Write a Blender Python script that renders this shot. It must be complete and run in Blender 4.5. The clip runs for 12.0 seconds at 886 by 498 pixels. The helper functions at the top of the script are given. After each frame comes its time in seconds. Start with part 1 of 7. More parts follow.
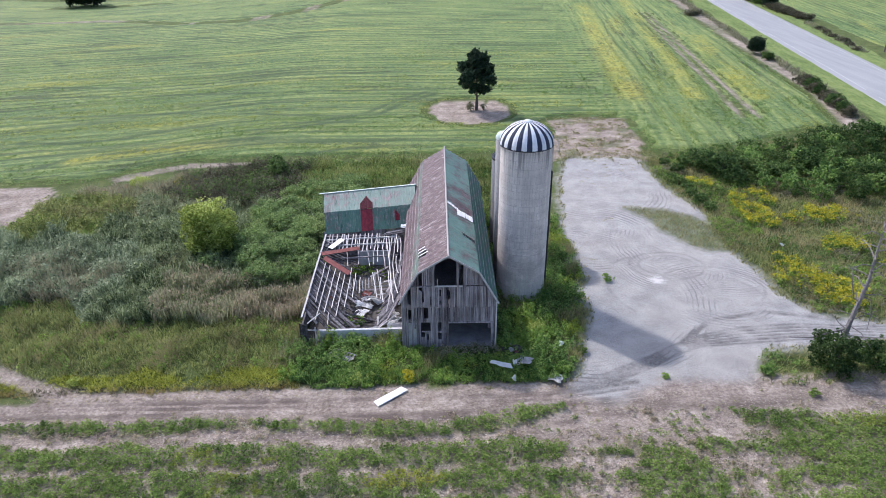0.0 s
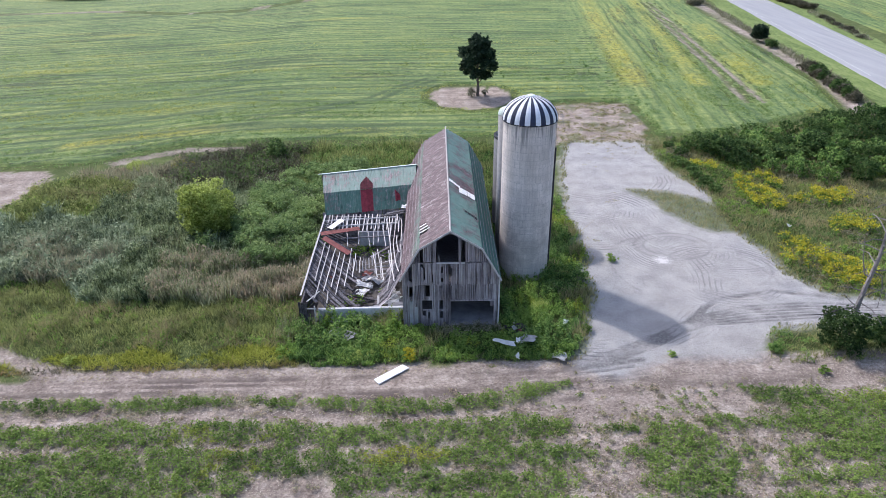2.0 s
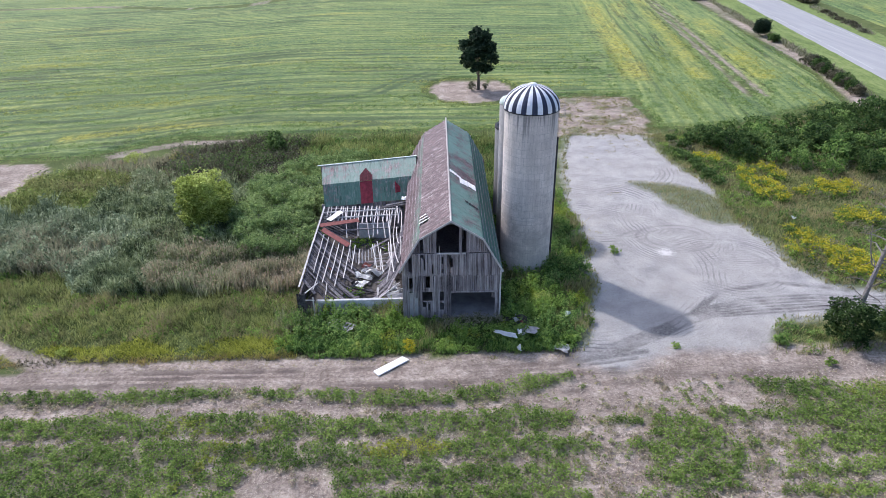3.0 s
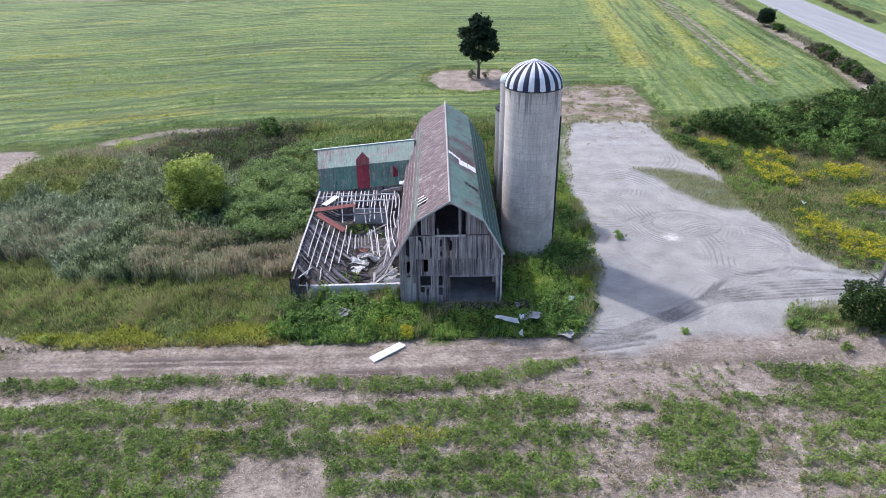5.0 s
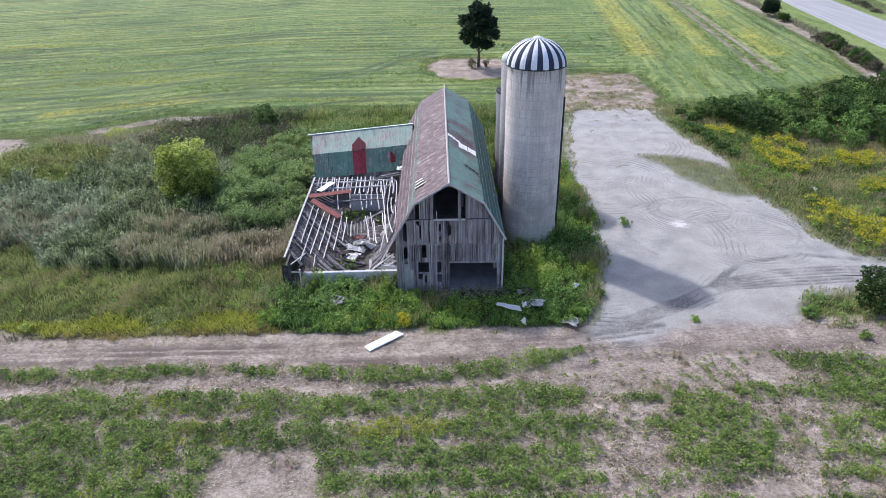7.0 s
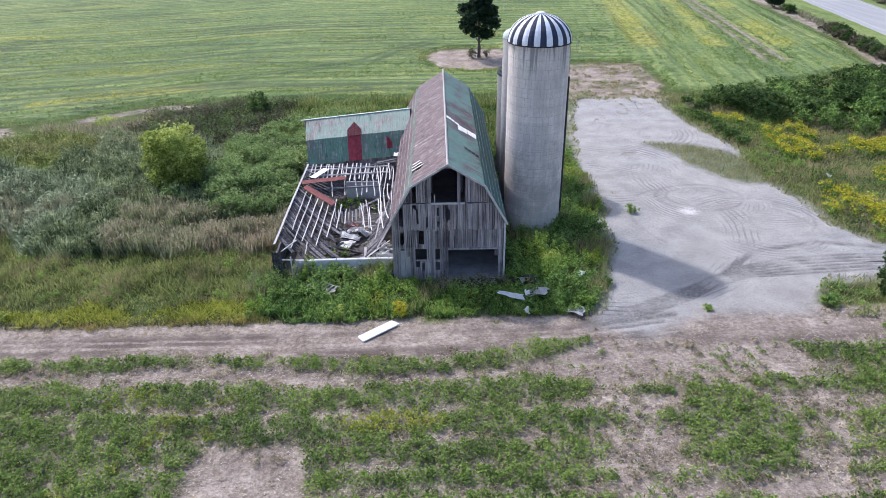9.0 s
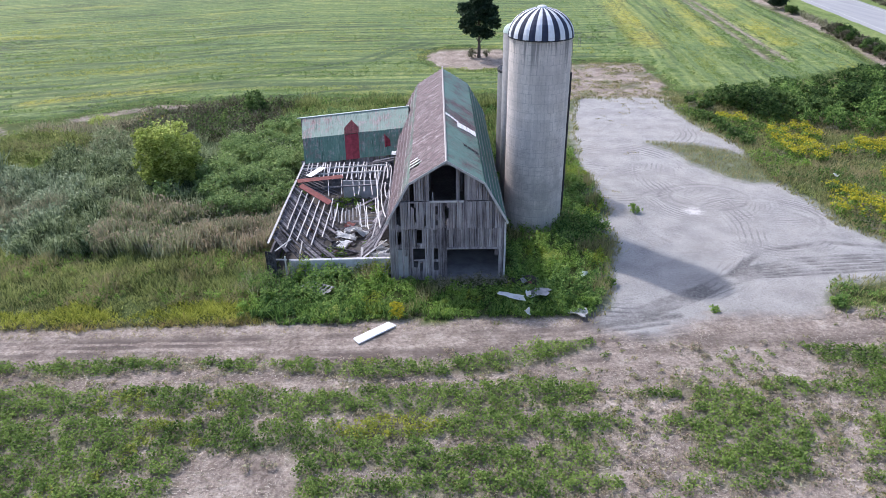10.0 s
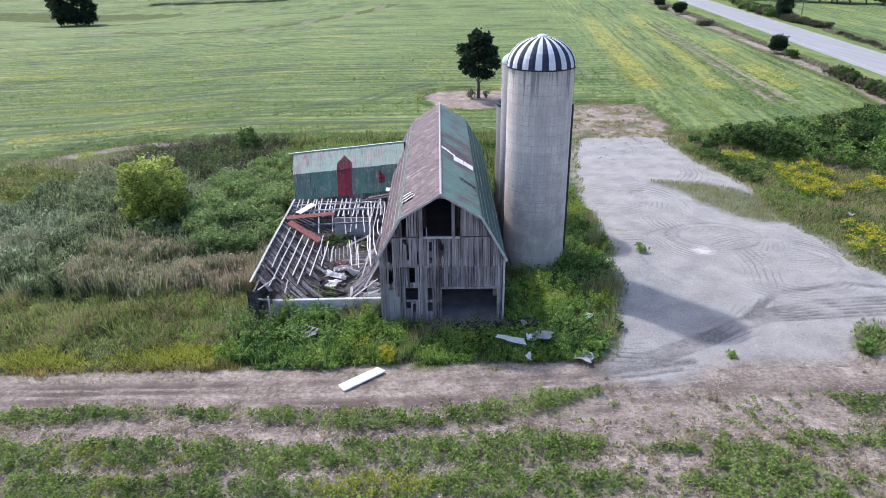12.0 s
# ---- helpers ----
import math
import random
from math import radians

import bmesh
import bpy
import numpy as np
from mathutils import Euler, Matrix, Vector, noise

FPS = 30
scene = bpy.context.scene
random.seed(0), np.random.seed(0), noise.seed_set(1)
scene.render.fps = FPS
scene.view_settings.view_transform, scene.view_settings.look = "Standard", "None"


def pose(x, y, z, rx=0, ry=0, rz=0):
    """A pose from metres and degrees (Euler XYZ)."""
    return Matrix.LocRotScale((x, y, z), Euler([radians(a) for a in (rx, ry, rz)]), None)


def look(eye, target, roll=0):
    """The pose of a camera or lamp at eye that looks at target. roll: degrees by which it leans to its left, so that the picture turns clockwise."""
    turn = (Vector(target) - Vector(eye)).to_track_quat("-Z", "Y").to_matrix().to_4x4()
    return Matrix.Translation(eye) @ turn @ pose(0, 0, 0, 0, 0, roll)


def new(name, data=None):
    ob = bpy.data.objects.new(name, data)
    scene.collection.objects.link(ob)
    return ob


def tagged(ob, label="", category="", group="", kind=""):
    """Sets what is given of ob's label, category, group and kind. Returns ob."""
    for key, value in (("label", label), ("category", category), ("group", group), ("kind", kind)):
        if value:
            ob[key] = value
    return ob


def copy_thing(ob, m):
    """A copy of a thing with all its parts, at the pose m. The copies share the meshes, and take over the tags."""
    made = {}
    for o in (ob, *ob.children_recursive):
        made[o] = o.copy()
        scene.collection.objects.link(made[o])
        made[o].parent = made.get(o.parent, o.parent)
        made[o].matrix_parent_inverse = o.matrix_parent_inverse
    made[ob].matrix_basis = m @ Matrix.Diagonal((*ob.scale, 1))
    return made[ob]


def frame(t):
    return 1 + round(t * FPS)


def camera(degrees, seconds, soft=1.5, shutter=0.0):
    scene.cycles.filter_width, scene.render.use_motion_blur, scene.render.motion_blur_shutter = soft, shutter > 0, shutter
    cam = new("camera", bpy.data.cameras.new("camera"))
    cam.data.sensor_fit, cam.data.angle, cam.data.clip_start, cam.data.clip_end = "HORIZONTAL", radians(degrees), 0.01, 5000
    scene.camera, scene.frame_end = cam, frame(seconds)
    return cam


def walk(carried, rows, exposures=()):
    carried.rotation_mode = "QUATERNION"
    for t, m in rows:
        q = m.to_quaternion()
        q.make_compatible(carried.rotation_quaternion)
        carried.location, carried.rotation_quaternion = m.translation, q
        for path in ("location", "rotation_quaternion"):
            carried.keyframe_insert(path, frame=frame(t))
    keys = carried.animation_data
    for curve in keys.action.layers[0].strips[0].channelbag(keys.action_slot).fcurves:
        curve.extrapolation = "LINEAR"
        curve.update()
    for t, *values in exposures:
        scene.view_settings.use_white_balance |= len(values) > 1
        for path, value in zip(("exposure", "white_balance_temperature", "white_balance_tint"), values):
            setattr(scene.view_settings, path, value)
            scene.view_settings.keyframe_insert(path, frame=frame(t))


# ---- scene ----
cam = camera(65.0, 12.0, soft=0.6)
PATH = [
    (0, (-0.009, 2.258, 37.820), (1.558, 55.589, 10.372), -0.49),
    (0.5, (-0.047, 2.287, 37.364), (1.512, 55.559, 9.803), -0.56),
    (1, (-0.085, 2.331, 36.791), (1.458, 55.569, 9.163), -0.54),
    (1.5, (-0.119, 2.418, 36.200), (1.424, 55.639, 8.537), -0.53),
    (2, (-0.135, 2.537, 35.617), (1.393, 55.749, 7.939), -0.56),
    (2.5, (-0.139, 2.748, 35.076), (1.362, 55.939, 7.355), -0.57),
    (3, (-0.156, 3.037, 34.568), (1.356, 56.189, 6.774), -0.57),
    (5, (0.030, 4.471, 32.207), (1.488, 57.596, 4.358), -0.69),
    (5.5, (0.066, 4.886, 31.687), (1.523, 57.988, 3.793), -0.74),
    (6, (0.116, 5.293, 31.150), (1.565, 58.381, 3.229), -0.76),
    (6.5, (0.141, 5.736, 30.605), (1.575, 58.816, 2.670), -0.76),
    (7, (0.159, 6.199, 30.110), (1.606, 59.243, 2.106), -0.73),
    (9, (0.365, 8.238, 27.728), (1.767, 61.319, -0.208), -0.82),
    (9.5, (0.432, 8.795, 27.238), (1.809, 61.934, -0.589), -0.81),
    (10, (0.490, 9.409, 26.734), (1.910, 62.649, -0.898), -0.73),
    (10.5, (0.605, 10.086, 26.244), (2.083, 63.723, -0.607), -0.70),
    (11, (0.742, 10.809, 25.759), (2.275, 64.889, -0.185), -0.65),
    (11.5, (0.888, 11.517, 25.255), (2.467, 66.034, 0.248), -0.62),
    (12, (1.028, 12.242, 24.788), (2.433, 67.173, 0.692), -0.56),
]
walk(cam, [(t, look(eye, target, roll)) for t, eye, target, roll in PATH], exposures=[(0.0, 0.63, 6050.0, 15.5), (12.0, 0.70, 6050.0, 15.5)])

# ---- light ----
SUN_AZ = Vector((-0.683, 0.730, 0.0)).normalized()
SUN_EL = radians(47.0)
world = bpy.data.worlds.new("world")
scene.world = world
world.use_nodes = True
wn = world.node_tree.nodes
wn.clear()
sky = wn.new("ShaderNodeTexSky")
sky.sky_type = "NISHITA"
sky.sun_disc = False
sky.sun_elevation = SUN_EL
sky.sun_rotation = math.atan2(SUN_AZ.x, SUN_AZ.y)
sky.air_density, sky.dust_density, sky.ozone_density = 1.0, 2.5, 1.0
bg = wn.new("ShaderNodeBackground")
bg.inputs["Strength"].default_value = 0.15
wo = wn.new("ShaderNodeOutputWorld")
world.node_tree.links.new(sky.outputs[0], bg.inputs[0])
world.node_tree.links.new(bg.outputs[0], wo.inputs[0])
sun_data = bpy.data.lights.new("sun", "SUN")
sun_data.energy = 2.15
sun_data.angle = radians(2.0)
sun_data.color = (1.0, 0.95, 0.88)
sun = new("sun", sun_data)
toward = SUN_AZ * math.cos(SUN_EL) + Vector((0, 0, math.sin(SUN_EL)))
sun.matrix_world = look(toward * 200, (0, 0, 0))

# ---- materials ----
def material(name, build):
    m = bpy.data.materials.new(name)
    m.use_nodes = True
    nt = m.node_tree
    bsdf = nt.nodes["Principled BSDF"]
    bsdf.inputs["Roughness"].default_value = 0.85
    bsdf.inputs["Specular IOR Level"].default_value = 0.25
    build(Nodes(nt, bsdf))
    return m


class Nodes:
    """Short ways to wire a material."""

    def __init__(self, nt, bsdf):
        self.nt, self.bsdf = nt, bsdf

    def node(self, kind, **inputs):
        n = self.nt.nodes.new(kind)
        for k, v in inputs.items():
            self.put(n.inputs[k.replace("_", " ")], v)
        return n

    def put(self, socket, v):
        if isinstance(v, bpy.types.NodeSocket):
            self.nt.links.new(v, socket)
        else:
            socket.default_value = v

    def position(self, sx=1.0, sy=1.0, sz=1.0):
        g = self.node("ShaderNodeNewGeometry")
        m = self.node("ShaderNodeMapping")
        self.put(m.inputs["Vector"], g.outputs["Position"])
        m.inputs["Scale"].default_value = (sx, sy, sz)
        return m.outputs[0]

    def uv(self, sx=1.0, sy=1.0):
        g = self.node("ShaderNodeUVMap")
        m = self.node("ShaderNodeMapping")
        self.put(m.inputs["Vector"], g.outputs[0])
        m.inputs["Scale"].default_value = (sx, sy, 1)
        return m.outputs[0]

    def noise(self, vec, scale, detail=4.0, rough=0.6):
        n = self.node("ShaderNodeTexNoise", Scale=scale, Detail=detail, Roughness=rough)
        self.put(n.inputs["Vector"], vec)
        return n.outputs["Fac"]

    def ramp(self, fac, *stops):
        r = self.node("ShaderNodeValToRGB")
        self.put(r.inputs[0], fac)
        e = r.color_ramp.elements
        while len(e) < len(stops):
            e.new(0.5)
        for el, (p, c) in zip(e, stops):
            el.position = p
            el.color = (c, c, c, 1) if isinstance(c, (int, float)) else (*c, 1)
        return r.outputs[0]

    def mix(self, fac, a, b, mode="MIX"):
        n = self.nt.nodes.new("ShaderNodeMix")
        n.data_type, n.blend_type = "RGBA", mode
        for s, v in zip((n.inputs[0], n.inputs[6], n.inputs[7]), (fac, a, b)):
            self.put(s, (*v, 1) if isinstance(v, tuple) and len(v) == 3 else v)
        return n.outputs[2]

    def maths(self, op, a, b=0.5, clamp=False):
        n = self.nt.nodes.new("ShaderNodeMath")
        n.operation, n.use_clamp = op, clamp
        self.put(n.inputs[0], a)
        self.put(n.inputs[1], b)
        return n.outputs[0]

    def attribute(self, name):
        n = self.node("ShaderNodeAttribute")
        n.attribute_name = name
        return n.outputs["Fac"]

    def island(self):
        return self.node("ShaderNodeNewGeometry").outputs["Random Per Island"]

    def object_random(self):
        return self.node("ShaderNodeObjectInfo").outputs["Random"]

    def bump(self, height, strength=0.5, distance=0.05):
        b = self.node("ShaderNodeBump", Strength=strength, Distance=distance)
        self.put(b.inputs["Height"], height)
        self.put(self.bsdf.inputs["Normal"], b.outputs[0])

    def colour(self, c):
        self.put(self.bsdf.inputs["Base Color"], (*c, 1) if isinstance(c, tuple) else c)

    def rough(self, v, spec=None):
        self.put(self.bsdf.inputs["Roughness"], v)
        if spec is not None:
            self.bsdf.inputs["Specular IOR Level"].default_value = spec


def leaf_material(name, dark, mid, light, accent=None, share=0.0, patch=0.25, through_light=0.45, each=0.65):
    """Leaves: a tone for each leaf, patches over metres, light that shines through."""

    def build(n):
        p = n.position()
        big = n.maths("ADD", n.maths("MULTIPLY", n.noise(p, patch, 3), 0.6), n.maths("MULTIPLY", n.noise(p, 0.9, 3), 0.4))
        fac = n.maths("ADD", n.maths("ADD", n.maths("MULTIPLY", n.island(), each), (0.65 - each) / 2), n.maths("MULTIPLY", n.maths("SUBTRACT", big, 0.5), 1.6))
        c = n.ramp(fac, (0.0, dark), (0.4, mid), (0.85, light))
        if accent:
            a = n.attribute("accent")
            c = n.mix(n.maths("MULTIPLY", a, share if share else 1.0), c, accent)
        n.colour(c)
        n.rough(0.7, 0.15)
        t = n.node("ShaderNodeBsdfTranslucent")
        n.put(t.inputs["Color"], c)
        s = n.nt.nodes.new("ShaderNodeMixShader")
        s.inputs[0].default_value = through_light
        n.nt.links.new(n.bsdf.outputs[0], s.inputs[1])
        n.nt.links.new(t.outputs[0], s.inputs[2])
        n.nt.links.new(s.outputs[0], n.nt.nodes["Material Output"].inputs["Surface"])

    return material(name, build)


SCUFFS = ((27.3, 70.5, 4.6, 0.42), (31.0, 64.0, 5.6, 0.5), (33.0, 75.0, 9.5, 0.5), (20.0, 78.0, 8.0, 0.6), (24.0, 92.0, 9.0, 0.6), (14.0, 66.0, 15.0, 0.55))


def tyre_scuffs(n, p, mask):
    """Bundles of thin curved grooves about a few turning places."""
    total = None
    bend = n.node("ShaderNodeTexNoise", Scale=0.35, Detail=3.0)
    n.put(bend.inputs["Vector"], p)
    add = n.node("ShaderNodeVectorMath")
    add.operation = "MULTIPLY_ADD"
    n.put(add.inputs[0], bend.outputs["Color"])
    add.inputs[1].default_value = (0.9, 0.9, 0.0)
    n.put(add.inputs[2], p)
    for k, (x, y, r, gap) in enumerate(SCUFFS):
        d = n.node("ShaderNodeVectorMath")
        d.operation = "DISTANCE"
        n.put(d.inputs[0], add.outputs[0])
        d.inputs[1].default_value = (x + 0.45, y + 0.45, 0.0)
        groove = n.ramp(n.maths("SINE", n.maths("MULTIPLY", d.outputs["Value"], 2 * math.pi / gap)), (0.25, 0.0), (0.85, 1.0))
        near = n.ramp(n.maths("MULTIPLY", n.maths("ABSOLUTE", n.maths("SUBTRACT", d.outputs["Value"], r)), 0.2), (0.1, 1.0), (0.5, 0.0))
        part_of = n.ramp(n.noise(n.position(1, 1, 1 + k), 0.16 + 0.02 * k, 3), (0.47, 0.0), (0.60, 1.0))
        one = n.maths("MULTIPLY", n.maths("MULTIPLY", groove, near), part_of)
        total = one if total is None else n.maths("MAXIMUM", total, one)
    return n.maths("MULTIPLY", total, n.ramp(mask, (0.32, 0.35), (0.55, 1.0)))


def ground_build(n):
    p = n.position()
    fine = n.noise(p, 3.4, 7, 0.8)
    mid = n.noise(p, 0.45, 5)
    big = n.noise(p, 0.06, 4)
    grit = n.noise(p, 14.0, 3, 0.8)
    soil = n.ramp(n.maths("ADD", n.maths("MULTIPLY", fine, 0.6), n.maths("MULTIPLY", mid, 0.4)), (0.37, (0.14, 0.11, 0.092)), (0.5, (0.325, 0.27, 0.228)), (0.61, (0.55, 0.475, 0.41)))
    streak = n.noise(n.position(1.1, 2.6, 1), 1.6, 6, 0.75)
    soil = n.mix(n.ramp(n.noise(n.position(0.9, 1.8, 1), 1.7, 5, 0.75), (0.36, 0.6), (0.46, 0.0)), soil, (0.13, 0.10, 0.088))
    soil = n.mix(n.maths("MULTIPLY", n.attribute("wear"), 0.85), soil, (0.12, 0.095, 0.085))
    soil = n.mix(n.ramp(streak, (0.5, 0.0), (0.75, 0.45)), soil, (0.38, 0.33, 0.28))
    gravel = n.ramp(n.maths("ADD", n.maths("MULTIPLY", mid, 0.55), n.maths("MULTIPLY", grit, 0.45)), (0.34, (0.25, 0.247, 0.243)), (0.5, (0.385, 0.378, 0.367)), (0.66, (0.52, 0.508, 0.488)))
    scuff = tyre_scuffs(n, p, mid)
    speck = n.noise(p, 6.5, 5, 0.9)
    gravel = n.mix(scuff, gravel, (0.185, 0.182, 0.19))
    gravel = n.mix(n.ramp(speck, (0.38, 0.75), (0.46, 0.0)), gravel, (0.17, 0.157, 0.16))
    gravel = n.mix(n.ramp(speck, (0.55, 0.0), (0.64, 0.8)), gravel, (0.56, 0.55, 0.55))
    gravel = n.mix(n.ramp(big, (0.35, 0.0), (0.65, 0.35)), gravel, (0.38, 0.35, 0.31))
    heap = n.node("ShaderNodeVectorMath")
    heap.operation = "DISTANCE"
    n.put(heap.inputs[0], p)
    heap.inputs[1].default_value = (25.2, 67.2, 0.0)
    dust = n.maths("ADD", n.maths("MULTIPLY", heap.outputs["Value"], 0.40), n.maths("MULTIPLY", n.maths("SUBTRACT", fine, 0.5), 1.6))
    gravel = n.mix(n.ramp(dust, (0.15, 0.9), (0.42, 0.0)), gravel, (0.68, 0.66, 0.64))
    wear = n.attribute("wear")
    gravel = n.mix(n.maths("MULTIPLY", wear, n.ramp(fine, (0.38, 0.45), (0.58, 0.95))), gravel, (0.135, 0.13, 0.128))
    green = n.ramp(n.maths("ADD", n.maths("MULTIPLY", fine, 0.5), n.maths("MULTIPLY", mid, 0.5)), (0.3, (0.045, 0.065, 0.022)), (0.5, (0.10, 0.13, 0.045)), (0.68, (0.19, 0.20, 0.08)))
    c = n.mix(n.attribute("soil"), green, soil)
    c = n.mix(n.attribute("gravel"), c, gravel)
    n.colour(c)
    n.bump(n.maths("SUBTRACT", n.maths("ADD", fine, n.maths("MULTIPLY", grit, 0.8)), n.maths("MULTIPLY", scuff, 0.3)), 0.9, 0.09)
    n.rough(0.95, 0.1)


def crop_build(n):
    """Ripening soybeans: leafy lumps, drill rows, thin gaps between rows, yellowing drifts."""
    pos = n.node("ShaderNodeSeparateXYZ")
    n.put(pos.inputs[0], n.node("ShaderNodeNewGeometry").outputs["Position"])
    x, y, row = pos.outputs[0], pos.outputs[1], n.attribute("row")
    swap = n.attribute("long_rows")

    def stretched(along, across, detail=4, rough=0.6):
        """The same noise along both sets of rows, joined where they meet."""
        out = []
        for u, v, shift in ((x, row, 0.0), (y, n.maths("SUBTRACT", x, n.maths("MULTIPLY", y, 0.115)), 7.7)):
            c = n.node("ShaderNodeCombineXYZ")
            n.put(c.inputs[0], n.maths("MULTIPLY", u, along))
            n.put(c.inputs[1], n.maths("MULTIPLY", v, across))
            c.inputs[2].default_value = shift
            out.append(n.noise(c.outputs[0], 1.0, detail, rough))
        return n.mix(swap, out[0], out[1])

    lump = n.noise(n.position(1.0, 0.8, 0.5), 1.15, 6, 0.78)
    leafy = n.noise(n.position(), 4.0, 4, 0.85)
    drill = stretched(0.10, 1.25, 3, 0.6)
    band = stretched(0.012, 0.13, 4, 0.6)
    patch = n.noise(n.position(0.05, 0.05, 1), 1.0, 4, 0.6)
    total = n.maths("ADD", n.maths("ADD", n.maths("MULTIPLY", lump, 0.34), n.maths("MULTIPLY", leafy, 0.16)), n.maths("ADD", n.maths("MULTIPLY", drill, 0.2), n.maths("ADD", n.maths("MULTIPLY", band, 0.2), n.maths("MULTIPLY", patch, 0.1))))
    c = n.ramp(total, (0.40, (0.045, 0.088, 0.034)), (0.455, (0.125, 0.195, 0.070)), (0.515, (0.22, 0.285, 0.096)), (0.60, (0.40, 0.425, 0.15)))
    bend = n.maths("MULTIPLY", stretched(0.02, 0.05, 3, 0.6), 7.0)
    waves = [n.maths("SINE", n.maths("ADD", n.maths("MULTIPLY", v, 2 * math.pi / gap_m), bend)) for v, gap_m in ((row, 2.9), (n.maths("SUBTRACT", x, n.maths("MULTIPLY", y, 0.115)), 2.3))]
    drill_row = n.mix(swap, waves[0], n.maths("MULTIPLY", waves[1], 0.6))
    drill_row = n.maths("ADD", n.maths("MULTIPLY", drill_row, 0.60), n.maths("ADD", n.maths("MULTIPLY", n.maths("SUBTRACT", lump, 0.5), 0.9), n.maths("MULTIPLY", n.maths("SUBTRACT", band, 0.5), 1.6)))
    c = n.mix(n.ramp(drill_row, (0.10, 0.0), (0.58, 0.80)), c, (0.085, 0.148, 0.054))
    gap = n.maths("ABSOLUTE", n.maths("SUBTRACT", stretched(0.011, 0.24, 3, 0.5), 0.5))
    gap = n.ramp(gap, (0.008, 1.0), (0.028, 0.0))
    gap = n.maths("MULTIPLY", gap, n.ramp(n.maths("ADD", n.maths("MULTIPLY", lump, 0.5), n.maths("MULTIPLY", patch, 0.5)), (0.42, 0.85), (0.56, 0.1)))
    c = n.mix(gap, c, (0.060, 0.075, 0.038))
    gold = n.maths("MAXIMUM", n.ramp(stretched(0.028, 0.14, 4), (0.57, 0.0), (0.74, 0.7)), n.maths("MULTIPLY", n.attribute("ripe"), 0.75))
    c = n.mix(n.maths("MULTIPLY", gold, n.ramp(lump, (0.40, 0.1), (0.58, 1.0))), c, (0.47, 0.43, 0.085))
    c = n.mix(n.maths("MULTIPLY", n.attribute("lane"), 0.85), c, (0.062, 0.100, 0.042))
    soil = n.ramp(lump, (0.3, (0.16, 0.125, 0.10)), (0.65, (0.36, 0.30, 0.26)))
    c = n.mix(n.attribute("soil"), c, soil)
    n.colour(c)
    n.bump(n.maths("ADD", lump, n.maths("MULTIPLY", leafy, 0.6)), 0.9, 0.3)
    n.rough(0.8, 0.15)


def wood_build(n):
    r = n.object_random()
    grain = n.noise(n.position(16.0, 16.0, 0.9), 1.0, 6, 0.8)
    streak = n.noise(n.position(5.0, 5.0, 0.22), 1.0, 4, 0.7)
    stain = n.noise(n.position(0.7, 0.7, 0.5), 1.0, 4)
    fac = n.maths("ADD", n.maths("MULTIPLY", grain, 0.42), n.maths("ADD", n.maths("MULTIPLY", streak, 0.36), n.maths("ADD", n.maths("MULTIPLY", stain, 0.22), n.maths("MULTIPLY", n.maths("SUBTRACT", r, 0.5), 0.13))))
    c = n.ramp(fac, (0.37, (0.030, 0.026, 0.030)), (0.435, (0.17, 0.149, 0.161)), (0.53, (0.33, 0.298, 0.312)), (0.65, (0.55, 0.515, 0.525)))
    c = n.mix(n.ramp(n.noise(n.position(1.3, 1.3, 0.6), 1.0, 5, 0.7), (0.62, 0.0), (0.72, 0.5)), c, (0.17, 0.105, 0.105))
    n.colour(c)
    n.bump(n.maths("ADD", grain, streak), 0.7, 0.025)
    n.rough(0.9, 0.15)


def old_board_build(n):
    """Roof sheathing gone dark with rot; its dark tone also shades the wing's back wall."""
    r = n.object_random()
    g = n.noise(n.position(4.0, 4.0, 4.0), 1.0, 6, 0.75)
    c = n.ramp(n.maths("ADD", n.maths("MULTIPLY", g, 0.75), n.maths("MULTIPLY", r, 0.25)), (0.34, (0.035, 0.033, 0.036)), (0.5, (0.11, 0.105, 0.115)), (0.68, (0.30, 0.285, 0.295)))
    n.colour(c)
    n.bump(g, 0.6, 0.02)
    n.rough(0.9, 0.15)


def batten_build(n):
    g = n.noise(n.position(3, 3, 3), 1.0, 5, 0.7)
    n.colour(n.ramp(n.maths("ADD", n.maths("MULTIPLY", g, 0.7), n.maths("MULTIPLY", n.object_random(), 0.3)), (0.25, (0.30, 0.29, 0.29)), (0.6, (0.58, 0.57, 0.57))))
    n.rough(0.85, 0.2)


